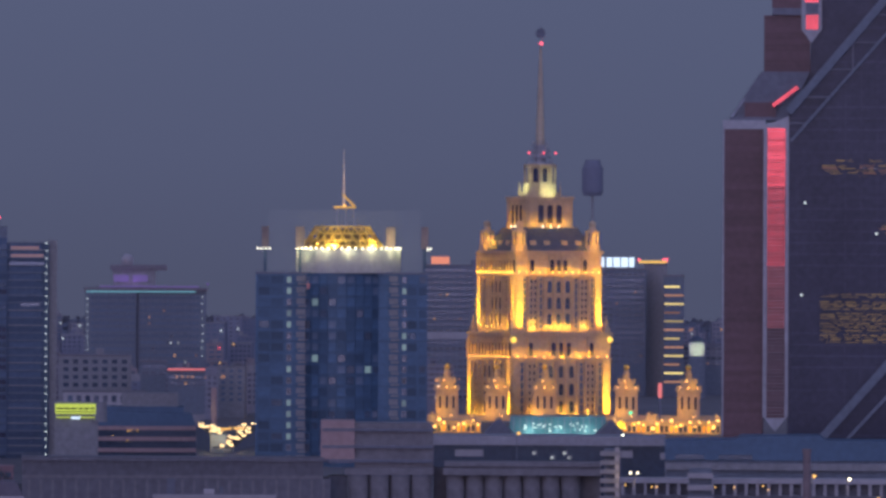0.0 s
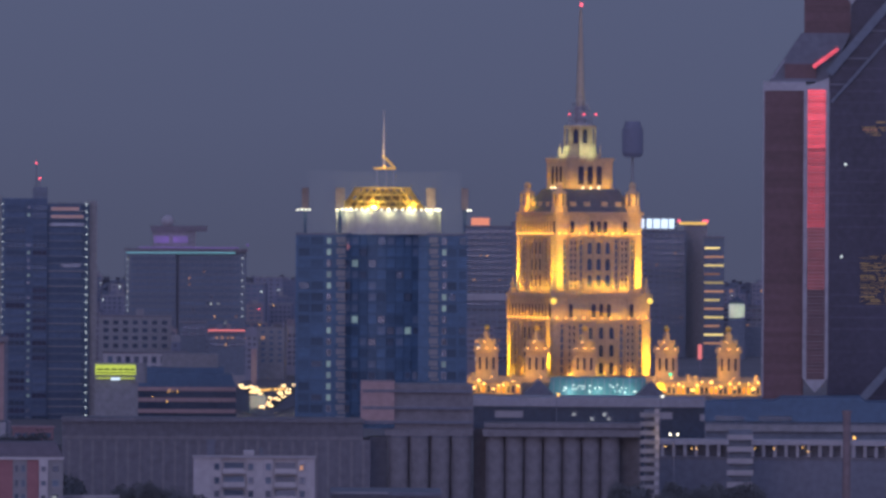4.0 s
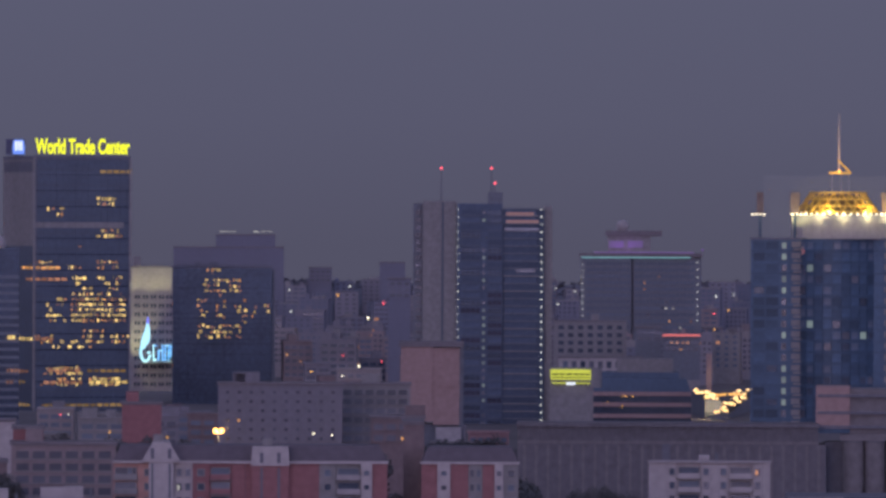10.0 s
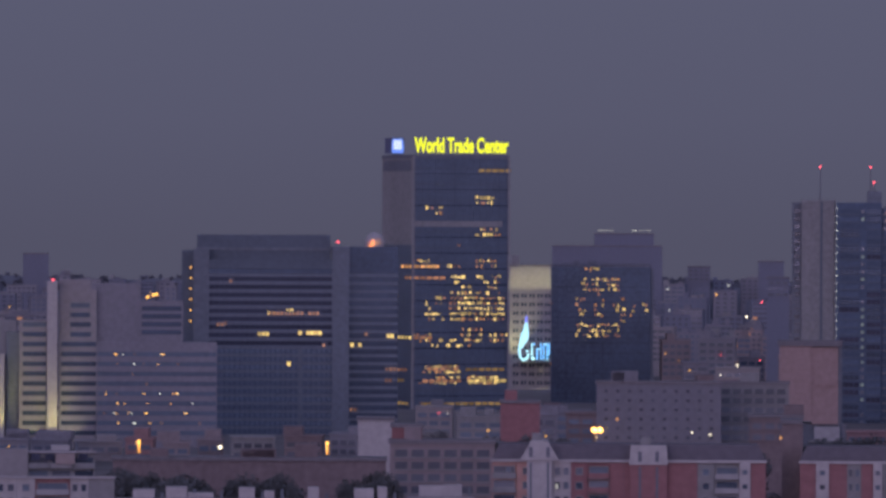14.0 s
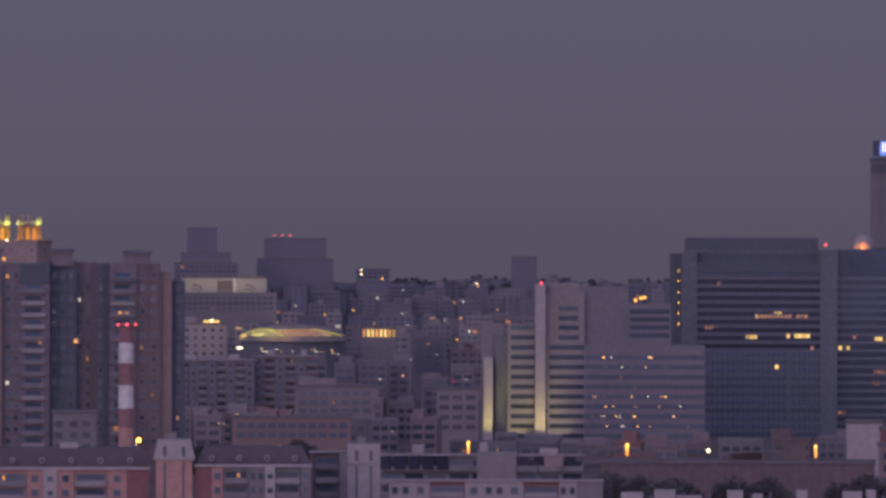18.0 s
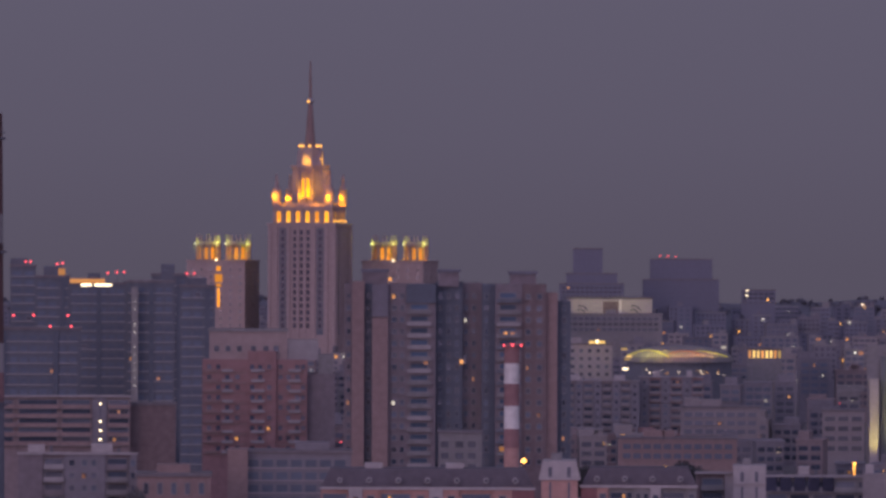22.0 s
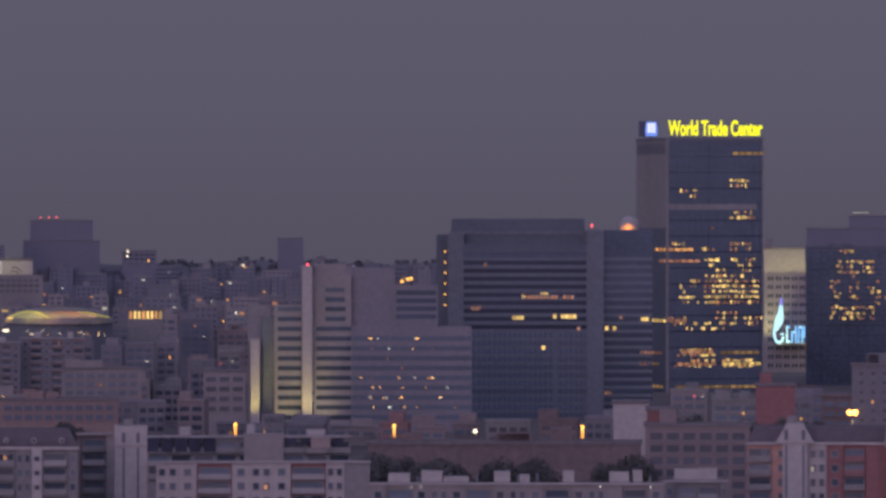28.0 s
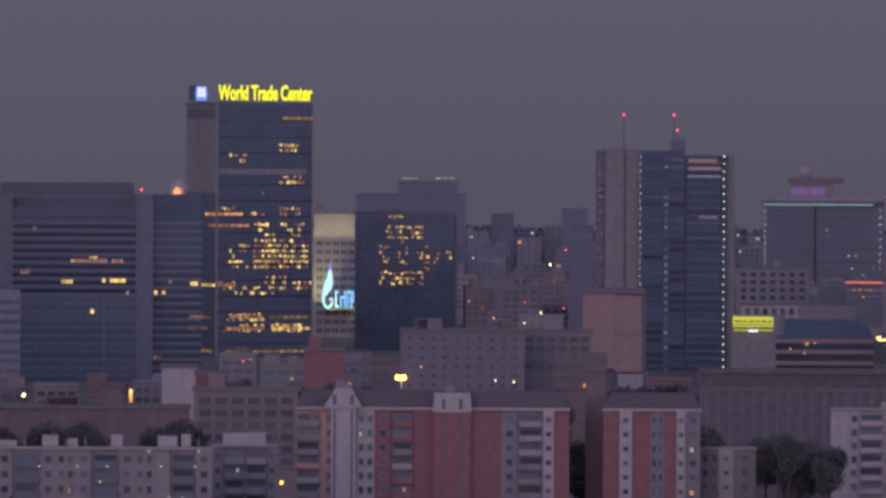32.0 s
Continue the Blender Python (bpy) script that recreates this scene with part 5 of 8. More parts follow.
# ---------------------------------------------------------------- spired apartment tower with lit crowns
def spired_apartments():
    d, ax = 3640.0, -3324.0
    k = d / F
    t = thing("spired_apartment_tower", ax, d, -14.0, "stepped stone apartment tower with a lit crown and spire", "apartment tower")
    Z = lambda y: rise(y - 346, d)
    s = 60.5 * k
    slab("shaft", t, STONE_PINK, -s, s, -s, s, 0, Z(338))
    slab("cornice", t, STONE_PINK, -s - 0.6, s + 0.6, -s - 0.6, s + 0.6, Z(338), Z(334))
    s2 = s * 0.86
    slab("loggia_storey", t, STONE_PINK, -s2, s2, -s2, s2, Z(334), Z(308))
    slab("cornice", t, STONE_PINK, -s2 - 0.5, s2 + 0.5, -s2 - 0.5, s2 + 0.5, Z(308), Z(304))
    slab("setback", t, STONE_PINK, -s2 * 0.82, s2 * 0.82, -s2 * 0.82, s2 * 0.82, Z(304), Z(297))
    bm = bmesh.new()
    frustum(bm, 0, 0, 9.9, 9.6, Z(296), Z(234), 8, math.pi / 8)
    frustum(bm, 0, 0, 10.6, 10.6, Z(236), Z(231), 8, math.pi / 8)
    frustum(bm, 0, 0, 7.4, 6.8, Z(231), Z(204), 8, math.pi / 8)
    frustum(bm, 0, 0, 5.4, 5.4, Z(204), Z(198), 8, math.pi / 8)
    part("drum", bm, STONE_PINK, t)
    bm = bmesh.new()
    frustum(bm, 0, 0, 3.0, 1.1, Z(198), Z(118), 8)
    frustum(bm, 0, 0, 0.9, 0.4, Z(118), Z(46), 6)
    part("spire", bm, surface("weathered_spire", (0.22, 0.15, 0.15), 0.6), t, "thin dark spire")
    bm = bmesh.new()
    sphere(bm, 0, 0, Z(118), 1.9)
    part("spire_ball", bm, STEEL, t)
    bulb(t, -0.6, -2.0, Z(118), 0.7, LAMP_AMBER)
    for i in range(8):
        g = i * math.pi / 4 + 0.2
        bulb(t, 5.6 * math.cos(g), 5.6 * math.sin(g), Z(197), 0.75, LAMP_AMBER)
    for th in (0, 90):
        for zc in spread(Z(520), Z(344), 15):
            for fr in (-0.28, -0.10, 0.0, 0.10, 0.28) if th == 0 else (-0.28, 0.0, 0.28):
                x, y = around(th, fr * 2 * s, s + 0.02)
                window(t, x, y, zc, 2.1, 2.9, GLASS_NIGHT, th, STONE_PINK)
        for fr in (-0.28, 0.28):
            on_face("dark_bay", t, SPANDREL, th, fr * 2 * s - 1.9, fr * 2 * s + 1.9, s - 0.1, s + 0.012, Z(530), Z(342))
        for fr in (-0.48, -0.38, -0.19, -0.05, 0.05, 0.19, 0.38, 0.48):
            on_face("pilaster", t, STONE_PINK, th, fr * 2 * s - 0.8, fr * 2 * s + 0.8, s, s + 0.7, 0, Z(340))
        for i, a in enumerate(spread(-s2, s2, 6)):
            x, y = around(th, a, s2 + 0.02)
            window(t, x, y, Z(322), 2.2, 6.0, LIT_GOLD if i % 2 else LIT_AMBER, th, kind="arch", name="lit_loggia")
            x, y = around(th, a, s2 + 0.9)
            bulb(t, x, y, Z(330), 0.5, LAMP_AMBER)
            on_face("loggia_column", t, STONE_PINK, th, a - s2 / 6 - 0.5, a - s2 / 6 + 0.5, s2, s2 + 0.8, Z(334), Z(309))
        x, y = around(th, 0, 9.5)
        window(t, x, y - 0.3, Z(270), 4.2, 10.5, LIT_GOLD, th, kind="arch", name="lit_arch")
        for a in (-4, 4):
            x, y = around(th, a, 12.4)
            xb, yb = around(th, a * 0.6, 8)
            spot(t, (x, y, Z(296)), (xb, yb, Z(268)), 15000, (1.0, 0.43, 0.0), 90)
        for a in (-2.6, 0.0, 2.6):
            on_face("buttress", t, STONE_PINK, th, a * 1.5 - 0.5, a * 1.5 + 0.5, 8.0, 10.4, Z(297), Z(240))
        x, y = around(th, 0, 9.3)
        spot(t, (x, y, Z(230)), (0, 0, Z(214)), 4200, (1.0, 0.50, 0.04), 100)
        for a in spread(-s2, s2, 5):
            x, y = around(th, a, s2 - 0.6)
            glim(t, (x, y, Z(301)), 300, (1.0, 0.38, 0.0), 0.3)
    for sx, sy in ((-1, -1), (1, -1), (-1, 1), (1, 1)):
        x, y = sx * s2 * 0.93, sy * s2 * 0.93
        bm = bmesh.new()
        box(bm, x - 1.9, x + 1.9, y - 1.9, y + 1.9, Z(304), Z(274))
        frustum(bm, x, y, 2.3, 2.1, Z(274), Z(271), 8)
        frustum(bm, x, y, 1.4, 0.5, Z(271), Z(247), 6)
        part("corner_pinnacle", bm, STONE_PINK, t)
        glim(t, (x - 1.0, y - 3.0, Z(288)), 1800, (1.0, 0.43, 0.0))
    # side wings with crowned heads
    for x0, x1, label in ((312, 440, "west"), (622, 756, "east")):
        uu = (x0 + x1) / 2 - 3853
        dw = d + 30
        w = thing("crowned_apartment_wing", uu, dw, -14.0, "stone apartment wing with two lit roof crowns", "apartment building", "crowned wings")
        kw = dw / F
        hw = (x1 - x0) * kw / 2 / 1.21
        ZW = lambda y: rise(y - 346, dw)
        slab("wall", w, STONE_PINK, -hw, hw, -hw, hw, 0, ZW(402))
        slab("cornice", w, STONE_PINK, -hw - 0.5, hw + 0.5, -hw - 0.5, hw + 0.5, ZW(402), ZW(399))
        for th in (0, 90):
            for zc in spread(ZW(520), ZW(410), 9):
                for a in spread(-hw, hw, 6 if th == 0 else 3):
                    x, y = around(th, a, hw + 0.02)
                    window(w, x, y, zc, 1.5, 1.9, GLASS if (int(a * 13) + int(zc)) % 17 else LIT_DIM, th, STONE_PINK)
        for sx in (-0.5, 0.5):
            cx = sx * 2 * hw * 0.52
            bm = bmesh.new()
            for i in range(8):
                g = i * math.pi / 4 + math.pi / 8
                frustum(bm, cx + 6.2 * math.cos(g), 6.2 * math.sin(g), 0.7, 0.6, ZW(400), ZW(372), 6)
                frustum(bm, cx + 6.2 * math.cos(g), 6.2 * math.sin(g), 0.5, 0.25, ZW(366), ZW(354), 5)
            frustum(bm, cx, 0, 4.6, 4.6, ZW(400), ZW(372), 8)
            frustum(bm, cx, 0, 7.2, 7.0, ZW(372), ZW(366), 8)
            crown = part("crown", bm, STONE_PINK, w)
            for i in range(8):
                g = i * math.pi / 4
                window(crown, cx + 4.4 * math.cos(g), 4.4 * math.sin(g), ZW(387), 1.7, 6.6, LIT_AMBER, math.degrees(g) + 90, kind="arch", name="lit_arch")
            for a in (-0.9, 0.9):
                g = -math.pi / 2 + a
                glim(w, (cx + 9.2 * math.cos(g), 9.2 * math.sin(g), ZW(398)), 420, (1.0, 0.42, 0.03))
                glim(w, (cx + 8.4 * math.cos(g), 8.4 * math.sin(g), ZW(366)), 900, (0.70, 1.0, 0.12))
                bulb(w, cx + 7.6 * math.cos(g), 7.6 * math.sin(g), ZW(370), 0.38, LAMP_SMALL)
        bulb(w, 0.5, -hw - 1, ZW(399), 0.6, LAMP_WHITE)
        if label == "west":
            # glowing plates paint patches of amber floodlight on the wall
            for y0, y1, half in ((418, 410, 1.2), (438, 424, 2.0), (446, 441, 1.3), (482, 449, 0.6)):
                on_face("lit_stair", w, LIT_AMBER, 0, 1.5 - half, 1.5 + half, hw, hw + 0.3, ZW(y0), ZW(y1))


spired_apartments()


# ---------------------------------------------------------------- brown tower blocks, striped chimney and their neighbours
def brown_towers():
    d, ax = 1750.0, -3068.0
    k = d / F
    X = lambda x: (x - 3853 - ax) * k
    Z = lambda y: rise(y - 346, d)
    t = thing("brown_apartment_towers", ax, d, 0.0, "tall brown panel apartment towers joined in steps", "apartment tower")
    for x0, x1, y0, f, m in ((590, 606, 440, 3, TOWER_GREY), (604, 626, 436, 0, TOWER_PINK), (626, 641, 440, 2, SPANDREL), (640, 668, 500, -2, TOWER_PINK), (668, 752, 440, 0, TOWER_GREY), (752, 800, 436, 5, SPANDREL), (798, 836, 438, 8, TOWER_GREY),
                          (834, 858, 440, 3, SPANDREL), (858, 905, 440, 0, TOWER_GREY), (905, 948, 440, 0.6, BROWN), (946, 968, 455, 2, TOWER_PINK), (966, 992, 470, 5, SPANDREL)):
        slab("tower_bay", t, m, X(x0), X(x1), f, 22, 0, Z(y0))
    for x0, x1, y in ((622, 666, 414), (757, 793, 414), (884, 930, 417)):
        slab("roof_house", t, TOWER_GREY, X(x0), X(x1), 4, 14, Z(445), Z(y + 6))
        slab("roof_cap", t, STEEL_DARK, X(x0 - 3), X(x1 + 3), 3.5, 14.5, Z(y + 6), Z(y))
    slab("top_storey_bay", t, TOWN_DARK, X(640), X(668), -1.6, 0.5, Z(498), Z(442))
    slab("top_storey_bay", t, SPANDREL, X(700), X(752), -0.6, 0.5, Z(474), Z(440))
    rng = random.Random(31)
    for i in range(15):
        y = 462 + i * 20.9
        z = Z(y)
        window(t, X(679), -0.02, z, 1.6, 1.6, choose(rng, 0.08))
        window(t, X(693), -0.02, z, 1.2, 1.6, choose(rng, 0.05))
        if y > 470:
            slab("balcony", t, rng.choice((CONCRETE_PALE, CONCRETE, CONCRETE)), X(702), X(744), -1.3, 0, z - 1.5, z - 0.5)
            window(t, X(723), -0.02, z + 0.3, 4.6, 1.5, choose(rng, 0.06, GLASS_TEAL))
        for x, f in ((760, 5), (775, 5), (790, 5), (806, 8), (820, 8), (842, 3)):
            window(t, X(x), f - 0.02, z, 1.1, 1.5, choose(rng, 0.05))
        slab("balcony", t, rng.choice((CONCRETE, CONCRETE_PALE, CONCRETE_DARK)), X(860), X(903), -1.2, 0, z - 1.5, z - 0.6)
        window(t, X(880), -0.02, z + 0.3, 4.4, 1.5, choose(rng, 0.08, GLASS_TEAL))
        window(t, X(916), 0.58, z, 1.4, 1.5, choose(rng, 0.1))
        window(t, X(936), 0.58, z, 1.4, 1.5, choose(rng, 0.15))
        window(t, X(633), 1.98, z, 1.0, 1.5, GLASS)
        window(t, X(598), 2.98, z, 1.1, 1.5, choose(rng, 0.08))
        window(t, X(980), 4.98, z, 1.1, 1.5, choose(rng, 0.12))
    for x, y, m in ((800, 577, LIT_WARM), (737, 578, LIT_DIM), (878, 527, LIT_WARM), (890, 528, LIT_DIM), (673, 431, LIT_WARM)):
        window(t, X(x), -0.3 if x != 800 else 4.7, Z(y), 1.7, 1.6, m, name="lit_window")
    low = thing("low_apartment_annex", -3060, 1700, 0.0, "pale low annex at the foot of the towers", "building")
    kl = 1700 / F
    slab("wall", low, CONCRETE, -35 * kl, 42 * kl, 0, 12, 0, rise(705 - 346, 1700))
    slab("roof", low, ROOF_TAR, -37 * kl, 44 * kl, -0.4, 12.4, rise(705 - 346, 1700), rise(700 - 346, 1700))
    for r in range(3):
        for x in (-24, 2, 24):
            window(low, x * kl, -0.02, rise(724 + r * 20 - 346, 1700), 2.4, 2.0, GLASS)
    ch = thing("striped_chimney", -2966, 1640.0, 0.0, "red and white banded chimney with a red beacon", "chimney")
    kc = 1640 / F
    for i, (y0, y1, m) in enumerate(((1000, 730, BRICK_PINK), (730, 696, RED_PAINT), (696, 655, WHITE), (655, 616, RED_PAINT), (616, 580, WHITE), (580, 545, RED_PAINT))):
        bm = bmesh.new()
        z0 = 0 if i == 0 else rise(y0 - 346, 1640)
        frustum(bm, 0, 0, 13.6 * kc + (i == 0) * 0.3, 13 * kc, z0, rise(y1 - 346, 1640), 20)
        part("band", bm, m, ch, "red band" if m is RED_PAINT else "")
    bm = bmesh.new()
    frustum(bm, 0, 0, 17 * kc, 17 * kc, rise(551 - 346, 1640), rise(549 - 346, 1640), 20)
    part("gallery", bm, STEEL_DARK, ch)
    for x in (-1.9, 0.2, 2.3):
        bulb(ch, x, -2.0, rise(548 - 346, 1640), 0.3 if x != 0.2 else 0.42, LAMP_RED, "obstruction_lamp")
    tall = thing("tall_chimney", -3884, 1640.0, 0.0, "tall dark red and white banded tapering chimney", "chimney")
    stack = ((560, 305, CONCRETE_DARK), (305, 253, RED_PAINT), (253, 201, CONCRETE_PALE), (201, 25, SOOTY_RED), (25, -27, CONCRETE), (-27, -204, SOOTY_RED))
    girth = lambda v: (18.0 + v * 0.0098) * kc
    for v0, v1, m in stack:
        bm = bmesh.new()
        frustum(bm, 0, 0, girth(v0), girth(v1), 0 if v0 == 560 else rise(v0, 1640), rise(v1, 1640), 24)
        part("band", bm, m, tall, "dark red band" if m in (RED_PAINT, SOOTY_RED) else "")
    for v in (-160, 40, 310):
        bm = bmesh.new()
        frustum(bm, 0, 0, girth(v) + 0.8, girth(v) + 0.8, rise(v + 2, 1640), rise(v - 2, 1640), 24)
        part("gallery", bm, STEEL_DARK, tall)
        bm = bmesh.new()
        frustum(bm, 0, 0, girth(v) + 0.8, girth(v) + 0.8, rise(v - 10, 1640), rise(v - 11, 1640), 24)
        part("guard_rail", bm, STEEL_DARK, tall)
    # stepped red brick block
    r = thing("red_brick_apartment_block", -3408, 1900.0, 0.0, "stepped red brick apartment block with a paler top storey", "apartment block")
    kr = 1900 / F
    XR = lambda x: (x - 3853 + 3408) * kr
    ZR = lambda y: rise(y - 346, 1900)
    for x0, x1, y, f, m in ((340, 420, 575, 0, BRICK_DUSTY), (420, 470, 560, -0.6, BRICK_DUSTY), (470, 525, 575, 0.4, BRICK_DUSTY), (525, 575, 600, 3, TOWER_GREY)):
        slab("facade_bay", r, m, XR(x0), XR(x1), f, 18, 0, ZR(y))
    slab("top_storey", r, STONE_PINK, XR(352), XR(490), 2, 16, ZR(576), ZR(524))
    slab("top_storey", r, CONCRETE_PALE, XR(490), XR(545), 3, 16, ZR(576), ZR(540))
    slab("top_storey", r, CONCRETE, XR(545), XR(572), 3.5, 16, ZR(602), ZR(566))
    slab("top_cornice", r, CONCRETE, XR(350), XR(492), 1.6, 16.4, ZR(526), ZR(521))
    rng = random.Random(41)
    for i in range(9):
        for x in (352, 368, 384, 402, 428, 442, 458, 478, 492, 508, 518):
            f = -0.6 if 420 < x < 470 else (0.4 if x >= 470 else 0)
            if (i + x) % 3:
                window(r, XR(x), f - 0.02, ZR(588 + i * 18), 1.5, 1.6, choose(rng, 0.05, GLASS_BLACK if x in (368, 384, 428, 442) else GLASS), frame_mat=BRICK_DUSTY)
        slab("floor_band", r, TOWER_PINK, XR(341), XR(419), -0.15, 0, ZR(600 + i * 18), ZR(597.5 + i * 18))
        slab("floor_band", r, TOWER_PINK, XR(471), XR(524), 0.25, 0.4, ZR(600 + i * 18), ZR(597.5 + i * 18))
        slab("loggia", r, CONCRETE_PALE, XR(426), XR(450), -1.5, -0.6, ZR(597 + i * 18), ZR(592 + i * 18))
        slab("loggia", r, TOWER_PINK, XR(344), XR(366), -0.9, 0, ZR(597 + i * 18), ZR(592 + i * 18))
        slab("loggia", r, CONCRETE_PALE, XR(492), XR(514), -0.5, 0.4, ZR(597 + i * 18), ZR(592 + i * 18))
        slab("loggia", r, CONCRETE_PALE, XR(374), XR(394), -0.9, 0, ZR(597 + i * 18), ZR(592 + i * 18))
    for x in (365, 385, 405, 430, 452, 470):
        window(r, XR(x), 1.98, ZR(556), 1.6, 1.8, GLASS)


brown_towers()


def blue_glass_slabs():
    """Dim bluish high-rise slabs with red roof lamps."""
    specs = ((0, 45, 405, 2350), (45, 105, 424, 2200), (205, 290, 432, 2150), (250, 312, 420, 2250), (300, 362, 440, 2150), (105, 205, 436, 2300), (-60, 125, 516, 1950))
    RED_LAMPS = ((27, 400), (36, 400), (83, 404), (92, 403), (172, 420), (188, 418), (201, 418), (208, 403), (227, 403), (236, 403), (312, 420), (325, 420), (42, 495), (102, 495), (71, 515), (108, 515), (6, 495), (137, 495))
    for n, (x0, x1, y, d) in enumerate(specs):
        k = d / F
        b = city_block("high_rise_slab", x0 - 3853, x1 - 3853, y - 343, d, BLUISH, "dim bluish high-rise slab with ribbon windows", depth=18, storey=3.1, rows=18 if y < 500 else 9, bay=3.0,
                       lit=0.02, glass=GLASS_BLUE, seed=60 + n, trim=CONCRETE_PALE, category="apartment tower", group="bluish slabs")
        w = (x1 - x0) * k
        top = rise(y - 343, d)
        for i in range(int(w / 5)):
            xp = -w / 2 + (i + 0.5) * w / int(w / 5)
            # every third strip stands proud, coloured dark to paint a recess's shade
            if i % 3 == 1:
                slab("pier", b, SPANDREL, xp - 0.5, xp + 1.1, -0.5, 0, 0, top - 1)
        for xl in RED_LAMPS:
            if x0 <= xl[0] < x1 and abs(xl[1] - y) < 24:
                bulb(b, (xl[0] - (x0 + x1) / 2) * k, 1, rise(xl[1] - 343, d), 0.36, LAMP_RED, "obstruction_lamp")
                slab("lamp_post", b, STEEL_DARK, (xl[0] - (x0 + x1) / 2) * k - 0.1, (xl[0] - (x0 + x1) / 2) * k + 0.1, 1, 1.2, top - 0.5, rise(xl[1] - 343, d))
    d = 2140.0
    lamps = thing("roof_light_frame", 155 - 3853, d, 0.0, "lit roof frame with warm and white strip lights", "roof frame", z=rise(436 - 343, 2300) - 2)
    k = d / F
    base = rise(436 - 343, 2300) - 2
    for x0, x1, y0, y1, m in ((-50, 12, 438, 430, LIT_WARM), (-30, -12, 443, 439, LAMP_WHITE), (-6, 24, 443, 439, LAMP_WHITE), (-70, -58, 424, 412, LIT_WARM)):
        slab("light_strip", lamps, m, x0 * k, x1 * k, 0, 0.6, rise(y0 - 343, d) - base, rise(y1 - 343, d) - base)
    for x in (-66, -40, -10, 20):
        slab("post", lamps, STEEL_DARK, x * k - 0.2, x * k + 0.2, 0.1, 0.5, -6, rise(440 - 343, d) - base)
    st = thing("stair_lamp_string", 220 - 3853, 2146, 0.0, "string of small lamps down a stair shaft", "lamps")
    k = 2146 / F
    slab("shaft", st, CONCRETE, -6 * k, 6 * k, 0, 3, 0, rise(445 - 343, 2146))
    for i in range(12):
        if i not in (2, 5):
            bulb(st, 0, -0.4, rise(470 + i * 13.5 - 343, 2146), 0.19, LAMP_SMALL)


blue_glass_slabs()


# ---------------------------------------------------------------- near row of blocks, from one end to the other
def near_row():
    R, P, W, B, G = BRICK_RED, BRICK_PINK, PANEL_WHITE, BROWN, PANEL_GREY
    pink = bay_block("panel_apartment_block", -3303, -2925, 454, 1330, [(2, P, "loggia"), (1, W, "strip"), (1.2, P, "window"), (2.4, P, "loggia"), (1.2, P, "window"), (1, W, "strip"), (1.2, P, "window"), (2.4, P, "loggia"), (1.4, P, "window"), (1.6, R, "blank")] ,
              "pink brick apartment block with balconies and a dark mansard roof", lit=0.13, seed=71, dormers=7, mansard=3.6, group="near apartment blocks", rows=5)
    for u in (-3210, -3066):
        slab("roof_hut", pink, PANEL_WHITE, (u + 3114 - 16) * 1330 / F, (u + 3114 + 16) * 1330 / F, 4, 9, rise(424, 1330), rise(413, 1330))
    stair_tower(-2918, -2843, 406, 1330, P, "pink stair tower with a pale roof head", 0.6)
    bay_block("panel_apartment_block", -2843, -2638, 449, 1330, [(1.4, R, "blank"), (1, P, "window"), (2.2, CONCRETE, "loggia"), (1.4, CONCRETE, "pair"), (0.9, W, "strip"), (2.2, CONCRETE, "loggia"), (0.9, CONCRETE, "window")],
              "grey and red apartment block with glazed balconies", lit=0.06, seed=72, dormers=4, mansard=3.4, group="near apartment blocks", rows=5)
    bay_block("panel_apartment_block", -2640, -2572, 424, 1360, [(0.5, B, "blank"), (2.6, B, "loggia"), (1, W, "blank")], "brown apartment block with deep balconies", lit=0.05, seed=73, group="near apartment blocks", rows=6)
    stair_tower(-2574, -2516, 413, 1355, W, "pale stair tower beside the brown block", 0.0, seed=2)
    grey = bay_block("panel_apartment_block", -2516, -2156, 429, 1450, [(1, CONCRETE, "loggia")] * 9, "grey apartment block with an open attic gallery", lit=0.04, seed=74, group="near apartment blocks", rows=3, huts=3)
    # dark panels on the face paint the shade inside the open attic
    for i in range(5):
        slab("attic_opening", grey, GLASS_NIGHT, (-180 + i * 25) * 1450 / F, (-160 + i * 25) * 1450 / F, -0.66, -0.5, rise(458, 1450), rise(433, 1450))
    slab("roof_house", grey, PANEL_GREY, -9 * 1450 / F, 61 * 1450 / F, -1.0, 4, rise(474, 1450), rise(426, 1450))
    for u in (66, 92, 150):
        slab("attic_opening", grey, GLASS_NIGHT, u * 1450 / F, (u + 16) * 1450 / F, -0.66, -0.5, rise(446, 1450), rise(434, 1450))
    slab("roof_house", grey, STONE_PINK, 110 * 1450 / F, 144 * 1450 / F, -1.2, 2, rise(452, 1450), rise(434, 1450))
    bay_block("panel_apartment_block", -2500, -2122, 474, 1350, [(1.2, W, "pair"), (1, W, "window"), (1.9, R, "loggia"), (1, W, "window"), (1.2, W, "pair"), (1, W, "window"), (1.9, R, "loggia"), (1, W, "pair"), (1.4, CONCRETE, "blank")],
              "white panel apartment block with dark balconies", lit=0.06, seed=75, group="near apartment blocks", rows=5, rail=CONCRETE_PALE)
    long_block = bay_block("panel_apartment_block", -2122, -1602, 513, 1250, [(1, G, "window"), (1.7, G, "loggia"), (1, G, "window"), (1.2, G, "pair")] * 3 + [(1.0, G, "blank"), (1.6, G, "loggia"), (1.0, G, "window")],
              "long whitewashed panel apartment block with roof huts", lit=0.09, seed=76, group="near apartment blocks", rows=4, huts=8, rail=CONCRETE_DARK)
    block_rng = random.Random(5)
